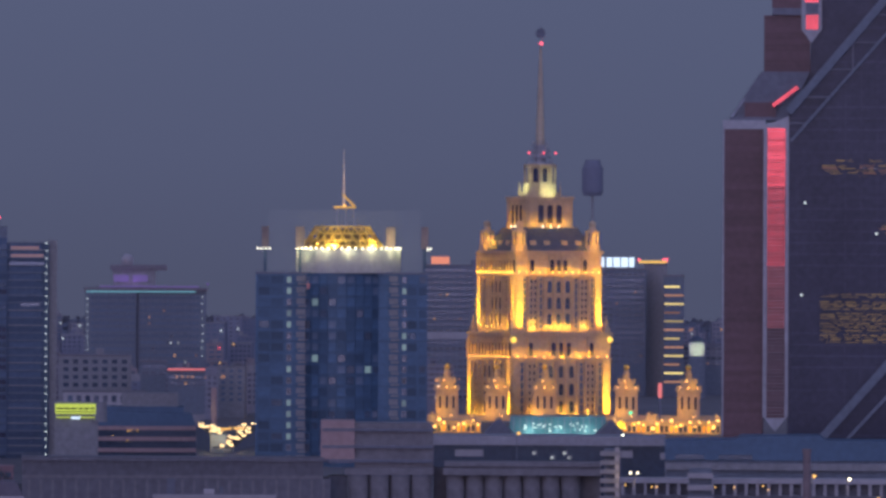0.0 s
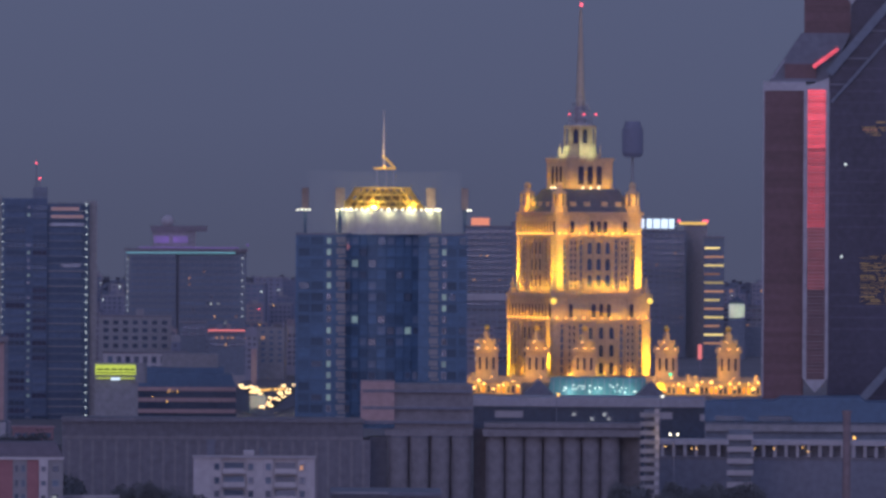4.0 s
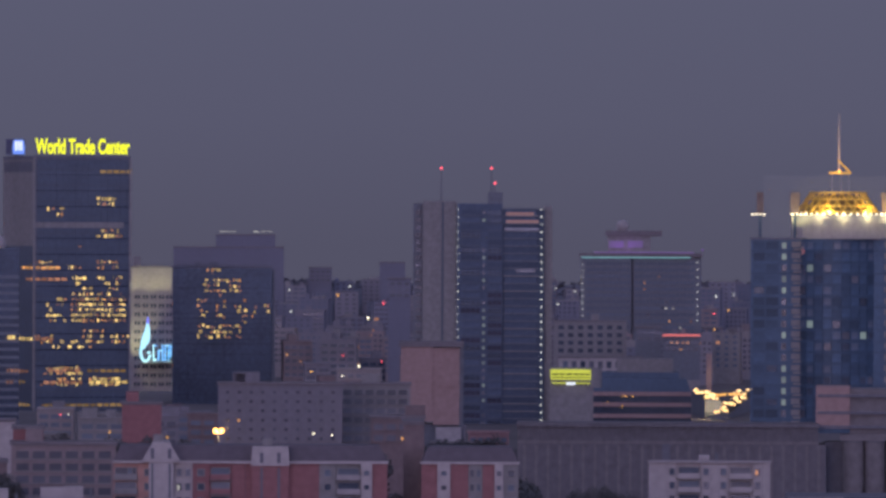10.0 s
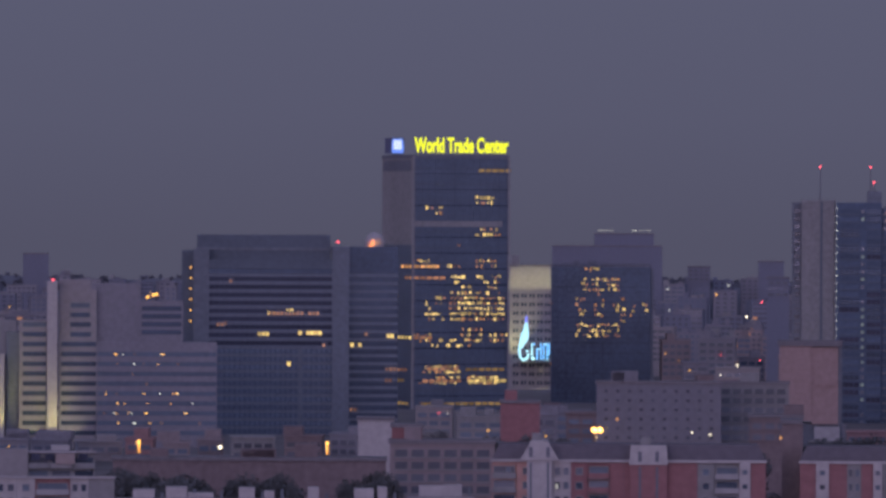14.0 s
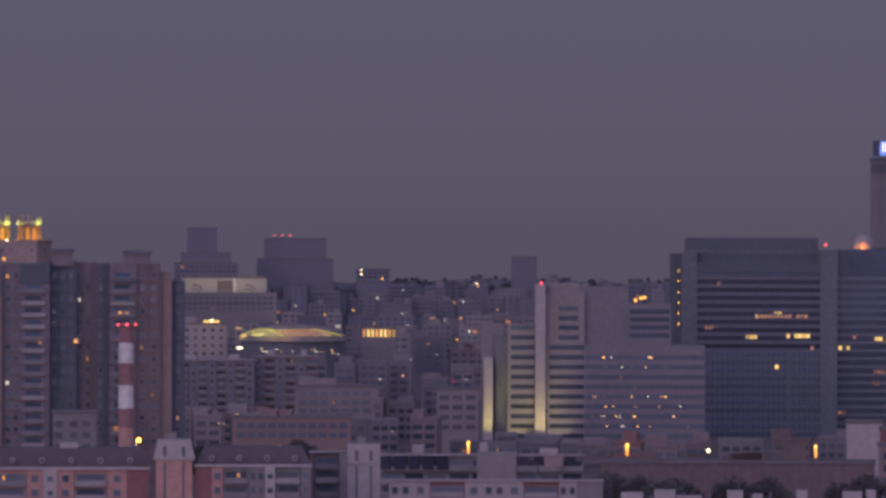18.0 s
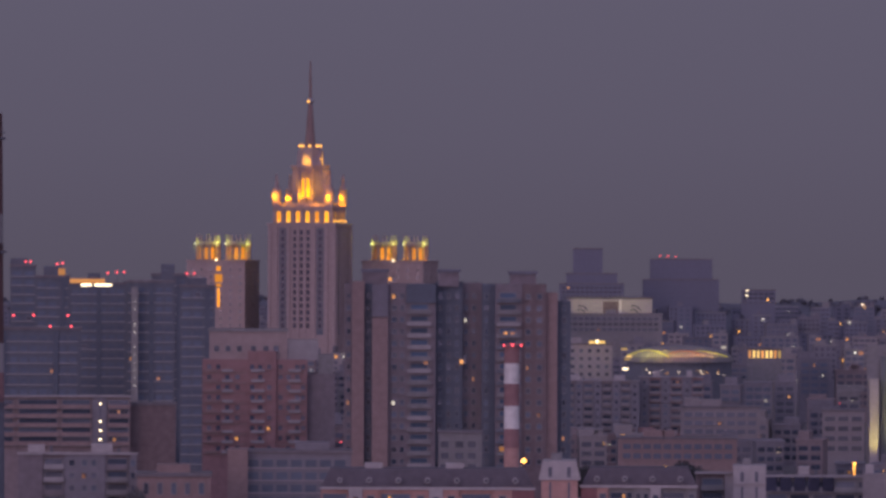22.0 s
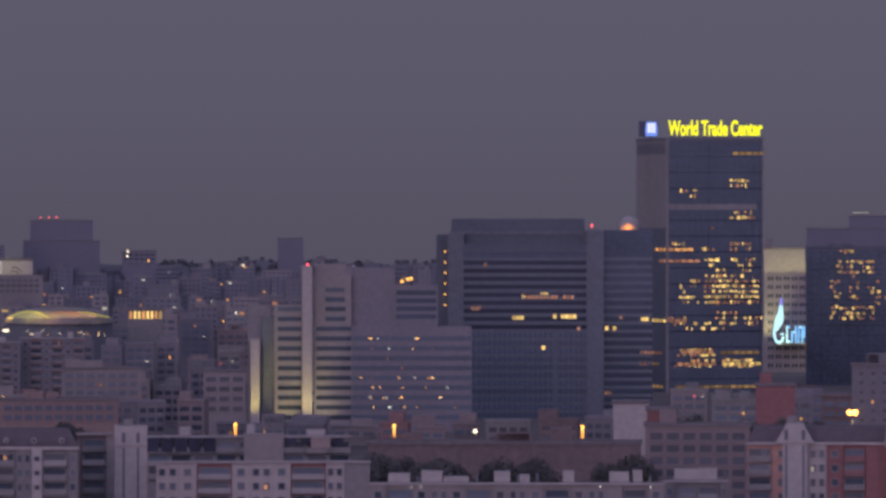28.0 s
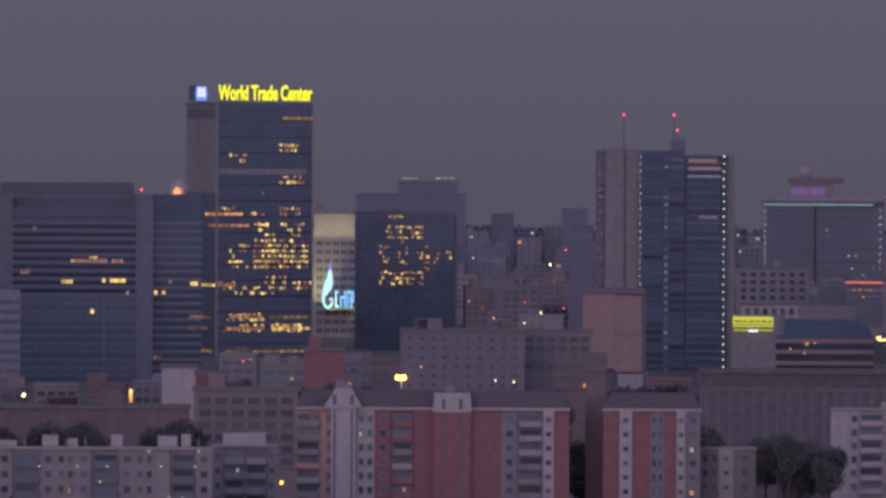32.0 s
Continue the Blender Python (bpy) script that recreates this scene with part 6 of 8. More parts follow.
    for i in range(16):
        bulb(long_block, block_rng.uniform(-26, 26), -1.4, rise(520 + 27 * block_rng.randrange(4), 1250), 0.13, LAMP_SMALL)
    bay_block("panel_apartment_block", -1602, -1488, 508, 1290, [(1.2, CONCRETE, "window"), (2.3, CONCRETE, "loggia"), (2.3, CONCRETE, "loggia"), (1, CONCRETE, "window")], "grey apartment block with stacked balconies", lit=0.03, seed=77, group="near apartment blocks", rows=4, huts=2)
    bay_block("panel_apartment_block", -1455, -970, 441, 1330, [(1.8, P, "loggia"), (1.4, P, "window"), (1.2, W, "strip"), (1.3, W, "pair"), (1.2, R, "window"), (1.6, R, "loggia"), (1, R, "blank"), (2.2, R, "blank"), (0.5, W, "blank"), (2.6, R, "blank"), (1.2, CONCRETE, "window"), (1.8, CONCRETE, "loggia"), (0.8, W, "strip"), (1.1, R, "blank")],
              "red and white brick apartment block with a dark mansard roof", lit=0.10, seed=78, dormers=0, mansard=3.0, group="near apartment blocks", rows=6)
    stair_tower(-1405, -1336, 408, 1330, W, "white stair tower with a tapered roof head", 1.4)
    stair_tower(-1212, -1143, 415, 1330, R, "red stair tower with a pale roof head", 0.2)
    bay_block("panel_apartment_block", -910, -738, 441, 1330, [(1.6, R, "blank"), (1.3, W, "strip"), (1.8, R, "blank"), (1.4, CONCRETE, "pair"), (1.2, R, "blank"), (0.9, W, "strip"), (1.5, CONCRETE, "window")],
              "red brick apartment block with pale window strips", lit=0.03, seed=79, mansard=2.8, group="near apartment blocks", rows=6)
    bay_block("panel_apartment_block", -738, -640, 508, 1340, [(1, CONCRETE, "pair"), (0.8, W, "strip"), (1.2, CONCRETE, "window")], "low grey apartment block", lit=0.03, seed=80, group="near apartment blocks", rows=3)
    bay_block("panel_apartment_block", -508, -293, 437, 1400, [(1.7, W, "blank"), (0.9, W, "window"), (2.2, W, "loggia"), (0.9, W, "window"), (0.7, W, "blank"), (0.9, W, "window"), (2.2, W, "loggia"), (0.9, W, "window"), (0.7, W, "blank")],
              "pale panel apartment block with dark loggias", lit=0.07, seed=81, group="near apartment blocks", rows=6, huts=1, rail=W)
    city_block("brick_stair_block", -942, -908, 369, 1345, BROWN, "tall plain dark brick shaft between the red blocks", rows=0, huts=0, seed=106)
    # second row behind
    bay_block("apartment_slab", -3838, -3628, 394, 1500, [(1.5, TOWER_GREY, "blank"), (1.3, TOWER_GREY, "loggia"), (0.9, TOWN_GREY, "window"), (1.2, TOWN_GREY, "pair"), (0.4, TOWN_GREY, "blank"), (1.4, TOWER_GREY, "loggia"), (0.5, TOWN_GREY, "window")], "greyish panel apartment slab with stacked loggias", rows=6, lit=0.05, seed=82, group="second row", huts=2)
    city_block("civic_hall", -3628, -3498, 430, 1480, TOWER_PINK, "beige hall with tall pilasters", storey=3.6, rows=2, style="grid", bay=3.0, win=(1.2, 2.6), seed=83)
    city_block("apartment_slab", -3468, -3250, 389, 1520, TOWN_GREY, "blue-grey apartment slab", storey=2.8, rows=7, style="rows", bay=3.2, lit=0.04, seed=84, group="second row", glass=GLASS_BLUE, trim=CONCRETE_PALE)
    slab_end = thing("end_wall", -3450, 1517, 0.0, "pink blank end wall of a slab", "wall")
    slab("wall", slab_end, TOWER_PINK, -18 * 0.1264, 18 * 0.1264, 0, 12, 0, rise(388, 1517))
    bay_block("apartment_slab", -3920, -3640, 293, 1800, [(1.5, TOWN_BROWN, "loggia"), (1.5, TOWN_BROWN, "loggia"), (1.1, TOWN_BROWN, "loggia"), (0.5, TOWN_GREY, "blank"), (0.8, TOWN_BROWN, "loggia")], "long faded brick slab with pale stacked balcony rails", storey=2.45, rows=5, lit=0.06, seed=85, group="second row", rail=TOWER_PINK)
    city_block("brick_stair_block", -3640, -3560, 306, 1805, BROWN, "plain dark brick block beside the slab", rows=0, huts=0, seed=97)
    pole = thing("lamp_string_mast", -3693, 1790, 0.0, "mast with a string of lamps", "mast")
    slab("mast", pole, STEEL_DARK, -0.25, 0.25, 0, 0.5, 0, rise(304, 1790))
    for v in (308, 339, 355, 371, 387):
        bulb(pole, 0, -0.3, rise(v, 1790), 0.32, LAMP_WHITE)
    city_block("low_apartment_row", -3900, -3310, 508, 1300, TOWER_PINK, "low pink brick row at the street", storey=2.8, rows=2, style="grid", bay=3.6, lit=0.05, seed=86, huts=6)
    city_block("apartment_slab", -1635, -1450, 408, 1560, TOWN_BROWN, "pinkish apartment slab with grey balconies", storey=2.8, rows=6, style="rows", bay=3.6, lit=0.02, seed=87, trim=CONCRETE, group="second row")
    city_block("apartment_slab", -1632, -1578, 380, 1570, BRICK_RED, "red brick end tower", storey=2.8, rows=0, seed=88, huts=0, group="second row")
    city_block("low_white_building", -1692, -1628, 368, 1900, PANEL_WHITE, "plain low whitewashed building", rows=0, huts=0, seed=89)
    city_block("brick_stair_block", -1440, -1370, 337, 1880, BRICK_RED, "plain red brick block with a ribbed side", rows=0, huts=1, seed=90)
    city_block("apartment_slab", -1270, -1050, 302, 2050, TOWN_DARK, "sooty grey apartment slab", storey=2.8, rows=9, style="grid", bay=3.5, lit=0.09, win=(1.2, 1.1), seed=91, group="second row", huts=2, glass=GLASS, trim=TOWN_DARK)
    city_block("apartment_slab", -1055, -930, 302, 2080, CONCRETE, "grey apartment slab with stacked loggias", storey=2.8, rows=9, bay=3.2, lit=0.03, seed=92, group="second row")
    city_block("long_garage_block", -2125, -1642, 440, 1640, BROWN, "long dark low garage block", rows=0, seed=95, huts=5)
    # slabs between the chimney and the white offices
    bay_block("apartment_slab", -2872, -2740, 263, 2600, [(1, TOWN_BROWN, "loggia"), (0.9, TOWN_GREY, "window")] * 4, "brownish apartment slab with stacked pale balconies", storey=3.0, rows=7, lit=0.08, seed=94, group="second row", rail=PANEL_GREY, huts=2)
    bay_block("apartment_slab", -2740, -2627, 256, 2610, [(0.9, TOWN_GREY, "window"), (1, BRICK_DUSTY, "loggia")] * 3, "grey and dusty red apartment slab with pale balconies", storey=3.0, rows=7, lit=0.06, seed=96, group="second row", rail=PANEL_GREY, huts=2)
    city_block("apartment_slab", -2667, -2527, 308, 2400, PANEL_GREY, "greyed white apartment slab", storey=3.0, rows=3, bay=3.6, lit=0.03, seed=98, group="second row", huts=2)
    city_block("low_apartment_row", -2777, -2567, 363, 2150, TOWER_PINK, "long low pinkish row with ribbon windows", storey=3.0, rows=2, bay=3.2, lit=0.05, seed=99, huts=2, glass=GLASS_BLUE)
    city_block("low_white_building", -2417, -2342, 313, 2350, PANEL_GREY, "low greyed white building with few windows", storey=3.4, rows=4, bay=4.5, lit=0.04, seed=100, huts=0)
    city_block("low_brick_building", -1000, -905, 360, 1850, BROWN, "low brown brick building", rows=2, seed=93)


near_row()


# ---------------------------------------------------------------- grain elevator with silos, long gallery and low halls
def grain_elevator():
    d = 1650.0
    k = d / F
    Z = lambda v: rise(v, d)
    wall = thing("elevator_wall", -475, d, 0.0, "long blank concrete store with a colonnaded top gallery", "warehouse")
    X = lambda u: (u + 475) * k
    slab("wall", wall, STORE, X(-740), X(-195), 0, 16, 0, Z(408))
    # back of the recess coloured dark to carry the shade between store and silos
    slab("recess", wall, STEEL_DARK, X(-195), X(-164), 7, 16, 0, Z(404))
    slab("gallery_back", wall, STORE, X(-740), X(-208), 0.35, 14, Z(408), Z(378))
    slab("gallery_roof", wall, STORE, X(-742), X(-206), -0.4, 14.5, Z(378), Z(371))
    slab("gallery_rail", wall, SILO, X(-740), X(-208), -0.2, 0.2, Z(408), Z(403))
    for u in spread(-740, -208, 54):
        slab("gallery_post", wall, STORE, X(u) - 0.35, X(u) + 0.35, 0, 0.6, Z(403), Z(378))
    slab("vent", wall, STEEL_DARK, X(-484), X(-470), -0.3, 0.1, Z(438), Z(408))
    for u in spread(-738, -197, 26):
        slab("wall_rib", wall, SILO, X(u) - 0.3, X(u) + 0.3, -0.16, 0, 0, Z(411))
    house = thing("elevator_head_house", -113, d + 4, 0.0, "concrete head house above the silos", "warehouse")
    XH = lambda u: (u + 113) * k
    for u0, u1, m in ((-213, -153, PANEL_BEIGE), (-153, -13, SILO)):
        slab("storey_wall", house, m, XH(u0), XH(u1), 0 if m is PANEL_BEIGE else 0.8, 18, Z(404) if u0 > -200 else Z(380), Z(306 if u0 < -200 else 310))
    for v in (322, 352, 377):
        # solid dark strips paint the shaded gaps between storeys
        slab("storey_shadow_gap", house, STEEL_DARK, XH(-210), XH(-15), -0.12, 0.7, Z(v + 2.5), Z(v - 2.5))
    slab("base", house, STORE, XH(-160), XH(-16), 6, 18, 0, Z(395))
    slab("eaves_beam", house, SILO, XH(-170), XH(-13), -1.4, 6, Z(401), Z(390))
    for u, r in [(u, 18.2) for u in spread(-164, -16, 4)] + [(u, 16.8) for u in spread(9, 246, 7)]:
        s = thing("grain_silo", u, d, 0.0, "tall concrete grain silo", "silo", "grain silos")
        bm = bmesh.new()
        frustum(bm, 0, 4, r * k, r * k, 0, Z(404), 24)
        part("shell", bm, SILO, s)
        bm = bmesh.new()
        frustum(bm, 0, 4, r * k * 1.02, r * k * 1.02, Z(404), Z(401), 24)
        part("rim", bm, STORE, s)
    gal = thing("silo_gallery", 140, d + 3, 0.0, "low concrete conveyor gallery over the silos", "warehouse")
    XG = lambda u: (u - 140) * k
    slab("gallery", gal, SILO, XG(4), XG(284), -2.5, 8, Z(401), Z(389))
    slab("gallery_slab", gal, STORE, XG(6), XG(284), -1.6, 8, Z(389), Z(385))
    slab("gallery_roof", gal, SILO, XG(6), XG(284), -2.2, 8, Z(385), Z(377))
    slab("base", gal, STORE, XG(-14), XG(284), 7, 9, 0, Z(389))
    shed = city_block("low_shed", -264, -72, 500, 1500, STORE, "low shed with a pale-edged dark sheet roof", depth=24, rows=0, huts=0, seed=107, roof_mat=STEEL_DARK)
    slab("eaves_board", shed, CONCRETE_PALE, -11.8, 0.6, -0.7, -0.4, rise(503, 1500), rise(500.5, 1500))
    # stair frame beside the silos
    st = thing("open_staircase", 302, 1640, 0.0, "open concrete stair frame", "stair")
    kk = 1640 / F
    slab("core", st, CONCRETE_DARK, -13 * kk, 14 * kk, 1.5, 4, 0, rise(352, 1640))
    for i in range(12):
        v = 360 + i * 16
        slab("landing", st, CONCRETE, -20 * kk, 14 * kk, -0.4, 1.5, rise(v + 5, 1640), rise(v - 3, 1640))
    slab("post", st, CONCRETE_PALE, 6 * kk, 14 * kk, -0.3, 1.2, 0, rise(350, 1640))
    # long halls in front of the floodlit hotel
    dh = 2150.0
    kh = dh / F
    H = lambda v: rise(v, dh)
    hall = thing("long_station_hall", 190, dh, 0.0, "long low hall with a pale roof edge and dark glazing", "hall")
    slab("roof_edge", hall, STEEL, -205 * kh, 208 * kh, -1.5, 30, H(347), H(331))
    slab("glazing", hall, GLASS_BLACK, -203 * kh, 206 * kh, 0, 28, 0, H(347))
    for u, w, v in ((-120, 25, 361), (145, 24, 362), (230, 12, 365)):
        slab("wall_panel", hall, CONCRETE_PALE, (u - w - 20) * kh, (u + w - 20) * kh, -0.3, 0, H(v + 6), H(v - 6))
    for u in (-24, 8, 30, 38):
        window(hall, u * kh, -0.1, H(360 + (u % 3) * 4), 1.6, 1.3, LIT_WHITE, name="lit_window")
    dg = 2300.0
    kg = dg / F
    can = thing("glazed_canopy", 207, dg, 0.0, "verdigris glazed canopy lit from below", "canopy")
    bm = bmesh.new()
    G = lambda v: rise(v, dg)
    outline(bm, [(-88 * kg, G(330)), (88 * kg, G(330)), (84 * kg, G(296)), (-84 * kg, G(296))], 0, 20)
    part("glazing", bm, TEAL_ROOF, can)
    for u in spread(-84, 84, 15):
        slab("rib", can, STEEL, u * kg - 0.12, u * kg + 0.12, -0.25, 0, G(329), G(297))
    slab("base", can, CONCRETE_DARK, -88 * kg, 88 * kg, 0.5, 19, 0, G(330))
    rng = random.Random(19)
    for i in range(26):
        bulb(can, rng.uniform(-75, 80) * kg, -0.5, G(rng.uniform(308, 322)), 0.3, glowing("cool_canopy_lamp", (0.7, 1.0, 0.9), 0.9) if i == 0 else LAMP_SMALL)
    for u in (-50, 0, 50):
        glim(can, (u * kg, -5, G(322)), 900, (0.6, 1.0, 0.85))
    for u, v in ((102, 301), (300, 304)):
        g = thing("gable_roof_house", u, 2200, 0.0, "dark gabled roof end", "house", "gabled houses")
        bm = bmesh.new()
        kk2 = 2200 / F
        outline(bm, [(-32 * kk2, rise(334, 2200)), (32 * kk2, rise(334, 2200)), (2 * kk2, rise(v, 2200)), (-2 * kk2, rise(v, 2200))], 0, 22)
        part("gable", bm, STEEL_DARK, g)
        slab("wall", g, CONCRETE_DARK, -30 * kk2, 30 * kk2, 0.5, 21, 0, rise(334, 2200))
    # blue-roofed hall and bridge-like deck below the copper tower
    db = 1800.0
    kb = db / F
    D = lambda v: rise(v, db)
    bh = thing("blue_roofed_hall", 620, db, 0.0, "long hall with a blue sheet metal roof", "hall")
    bm = bmesh.new()
    outline(bm, [(-224 * kb, D(372)), (330 * kb, D(372)), (330 * kb, D(338)), (60 * kb, D(336)), (50 * kb, D(328)), (-90 * kb, D(329)), (-100 * kb, D(335)), (-224 * kb, D(337))], 0, 24)
    part("roof", bm, ROOF_BLUE, bh, "blue sheet metal roof")
    slab("wall", bh, CONCRETE_DARK, -222 * kb, 330 * kb, 0.6, 23, 0, D(372))
    slab("eaves_board", bh, CONCRETE, -223 * kb, 330 * kb, -0.6, 0.6, D(389), D(377))
    for u0, u1 in ((-205, -155), (-128, -70)):
        slab("roof_light", bh, GLASS_BLACK, u0 * kb, u1 * kb, -0.15, 0, D(370), D(362))
    dk = thing("elevated_deck", 560, 1720, 0.0, "elevated concrete deck on short posts", "bridge deck")
    kd = 1720 / F
    E = lambda v: rise(v, 1720)
    slab("deck", dk, CONCRETE_PALE, -250 * kd, 330 * kd, -0.5, 9, E(413), E(404))
    # dark sheet that paints the shade under the deck
    slab("under_deck_shade", dk, STEEL_DARK, -248 * kd, 330 * kd, 3, 8, 0, E(413))
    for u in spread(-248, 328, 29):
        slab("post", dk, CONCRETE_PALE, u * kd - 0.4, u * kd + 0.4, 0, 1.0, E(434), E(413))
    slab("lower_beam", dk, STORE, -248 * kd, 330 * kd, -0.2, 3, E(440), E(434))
    # dark sheet in place of the shade below the beam
    slab("lower_shade_sheet", dk, STEEL_DARK, -248 * kd, 330 * kd, 0, 3, 0, E(440))
    rng = random.Random(23)
    for i in range(9):
        bulb(dk, rng.uniform(-240, 40) * kd, -0.6, E(rng.uniform(416, 424)), 0.2, LAMP_AMBER)
    sk = thing("stacked_balcony_block", 459, 1690, 0.0, "narrow block with pale stacked balcony slabs", "building")
    ks = 1690 / F
    slab("core", sk, CONCRETE_DARK, -20 * ks, 20 * ks, 1, 9, 0, rise(388, 1690))
    for i in range(5):
        slab("balcony", sk, CONCRETE_PALE, -23 * ks, 23 * ks, -0.6, 1, rise(404 + i * 21, 1690), rise(395 + i * 21, 1690))
    pl = thing("brick_flue", 647, 1680, 0.0, "slim dark brown brick flue", "chimney")
    bm = bmesh.new()
    frustum(bm, 0, 0, 7.5 * ks, 6.5 * ks, 0, rise(357, 1680), 14)
    frustum(bm, 0, 0, 8 * ks, 8 * ks, rise(357, 1680), rise(351, 1680), 14)
    part("shaft", bm, BROWN, pl)


grain_elevator()


# ---------------------------------------------------------------- the beige plant block and the low blocks round the slim tower
def beige_block():
    d = 2350.0
    k = d / F
    ax = -895.0
    b = thing("beige_plant_block", ax, d, 0.0, "blank beige plant block raised on a narrower stem", "plant building")
    X = lambda x: (x - 1140 - ax) * k
    Z = lambda y: rise(y - 342, d)
    slab("wall", b, PANEL_BEIGE, X(193), X(250), 0, 18, Z(712), Z(578))
    slab("wall", b, PANEL_BEIGE, X(250), X(297), 0.5, 18, Z(718), Z(582))
    slab("side", b, CONCRETE_DARK, X(297), X(304), 1, 18, 0, Z(576))
    slab("roof", b, ROOF_TAR, X(190), X(304), -0.5, 18.5, Z(580), Z(571))
    slab("stem", b, BROWN, X(200), X(228), 1, 14, 0, Z(712))
    slab("stem", b, CONCRETE_DARK, X(228), X(297), 2, 14, 0, Z(716))
    slab("low_hut", b, CONCRETE_PALE, X(255), X(300), -4, 2, 0, Z(722))
    slab("low_hut", b, CONCRETE, X(245), X(320), -5, 2, 0, Z(746))
    for y in (650,):
        slab("panel_joint", b, PANEL_BEIGE, X(194), X(296), -0.05, 0.3, Z(y) - 0.1, Z(y) + 0.1)


beige_block()


def far_left_of_avenue():
    # purple-lit hotel
    d, ax = 3900.0, -523.0
    k = d / F
    X = lambda x: (x - 768 - ax) * k
    Z = lambda y: rise(y - 381, d)
    h = thing("neon_hotel", ax, d, 0.0, "wide grey hotel with a purple-lit roof pavilion", "hotel")
    slab("wall", h, CONCRETE_DARK, X(138), X(228), 0, 26, 0, Z(458))
    slab("wall", h, CONCRETE_DARK, X(232), X(352), 1.5, 26, 0, Z(458))
    slab("joint", h, STEEL_DARK, X(227), X(233), 3, 20, 0, Z(460))
    slab("roof", h, ROOF_TAR, X(136), X(354), -0.5, 26.5, Z(458), Z(452))
    slab("pavilion", h, CONCRETE, X(186), X(262), 6, 20, Z(452), Z(422))
    slab("pavilion_roof", h, ROOF_TAR, X(182), X(282), 5, 21, Z(422), Z(412))
    bm = bmesh.new()
    sphere(bm, X(212), 10, Z(404), 3.8, n=14)
    frustum(bm, X(212), 10, 2.0, 2.0, Z(412), Z(406), 10)
    part("radome", bm, CONCRETE_PALE, h, "pale radome")
    slab("neon_line", h, LAMP_TEAL, X(140), X(332), -0.8, -0.5, Z(460.5), Z(458.5))
    slab("neon_line", h, LAMP_PURPLE, X(162), X(338), -0.9, -0.6, Z(452), Z(449))
    for x0, x1 in ((188, 214), (222, 248)):
        slab("lit_window_bay", h, LAMP_PURPLE, X(x0), X(x1), 5.8, 6, Z(442), Z(430))
    glim(h, (X(218), 1.0, Z(440)), 350, (0.6, 0.25, 1.0))
    bulb(h, X(354), -0.7, Z(446), 0.9, LAMP_PURPLE)
    rng = random.Random(33)
    for i in range(9):
        bulb(h, X(142), -0.3, Z(472 + i * 11.3), 0.3, LAMP_SMALL)
        bulb(h, X(345), 1.2, Z(468 + i * 13), 0.3, LAMP_SMALL)
    for i in range(13):
        z = Z(470 + i * 11.3)
        window_row(h, (X(148) + X(226)) / 2, -0.02, z, X(226) - X(148), 12, 1.8, GLASS_BLUE, CONCRETE_DARK)
        window_row(h, (X(234) + X(340)) / 2, 1.48, z, X(340) - X(234), 16, 1.8, GLASS_BLUE, CONCRETE_DARK)
        for x in spread(X(236), X(338), 16):
            if rng.random() < 0.05:
                window(h, x, 1.36, z, 1.6, 1.6, choose(rng, 1.0), name="lit_window")
    # framed ministry-like block, neon-roofed block
    city_block("framed_office_block", -676, -548, 190, 3350, CONCRETE, "grey office block with a deep window grid", storey=3.8, rows=4, style="grid", bay=4.6, win=(3.2, 2.6), glass=GLASS_BLACK, seed=101, huts=1)
    city_block("colonnaded_hall", -668, -520, 254, 3250, PANEL_WHITE, "pale low hall with a row of piers", storey=4.5, rows=2, style="grid", bay=4.4, win=(2.6, 3.6), seed=102, huts=0)
    city_block("dark_office_block", -532, -486, 200, 3330, CONCRETE_DARK, "plain dark office block", rows=2, seed=103, huts=0)
    nb = city_block("neon_edged_block", -484, -418, 218, 3300, CONCRETE_DARK, "low dark block edged with red neon", rows=2, seed=104, huts=0)
    kk = 3300 / F
    slab("neon_line", nb, LAMP_PINK, -33 * kk, 33 * kk, -0.9, -0.6, rise(217, 3300), rise(214, 3300))
    for x in (-16, -6, 4, 12):
        window(nb, x * kk, -0.3, rise(228, 3300), 2.0, 1.6, LIT_DIM, name="lit_window")
    # blue-roofed pavilion with banded storeys
    d2 = 2750.0
    k2 = d2 / F
    P = lambda y: rise(y - 382, d2)
    b = thing("banded_blue_pavilion", -525, d2, 0.0, "low blue-roofed building with pale storey bands", "pavilion")
    bm = bmesh.new()
    outline(bm, [(-88 * k2, P(700)), (92 * k2, P(700)), (84 * k2, P(676)), (-60 * k2, P(672)), (-82 * k2, P(680))], 0, 24)
    part("roof", bm, ROOF_BLUE, b, "blue roof")
    slab("wall", b, GLASS_BLACK, -90 * k2, 92 * k2, 0.4, 24, 0, P(700))
    for y in (702, 721, 741):
        slab("storey_band", b, PANEL_BEIGE, -92 * k2, 92 * k2, -0.4, 0.4, P(y + 3), P(y - 4))
    slab("upper_house", b, CONCRETE, -40 * k2, 60 * k2, 8, 22, P(676), P(640))
    slab("upper_house", b, ROOF_BLUE, -75 * k2, 70 * k2, 6, 23, P(676), P(664))
    for u in (-55, -28, -24, -12, -30):
        bulb(b, u * k2, -0.6, P(706 + (u % 4) * 9), 0.24, LAMP_AMBER)
    # billboard
    bb = thing("billboard", -646, 2600.0, 0.0, "lit lime billboard with dark unreadable bars", "billboard")
    k3 = 2600 / F
    Q = lambda y: rise(y - 381, 2600)
    slab("panel", bb, SIGN_LIME, -36 * k3, 36 * k3, 0, 0.8, Q(676), Q(658))
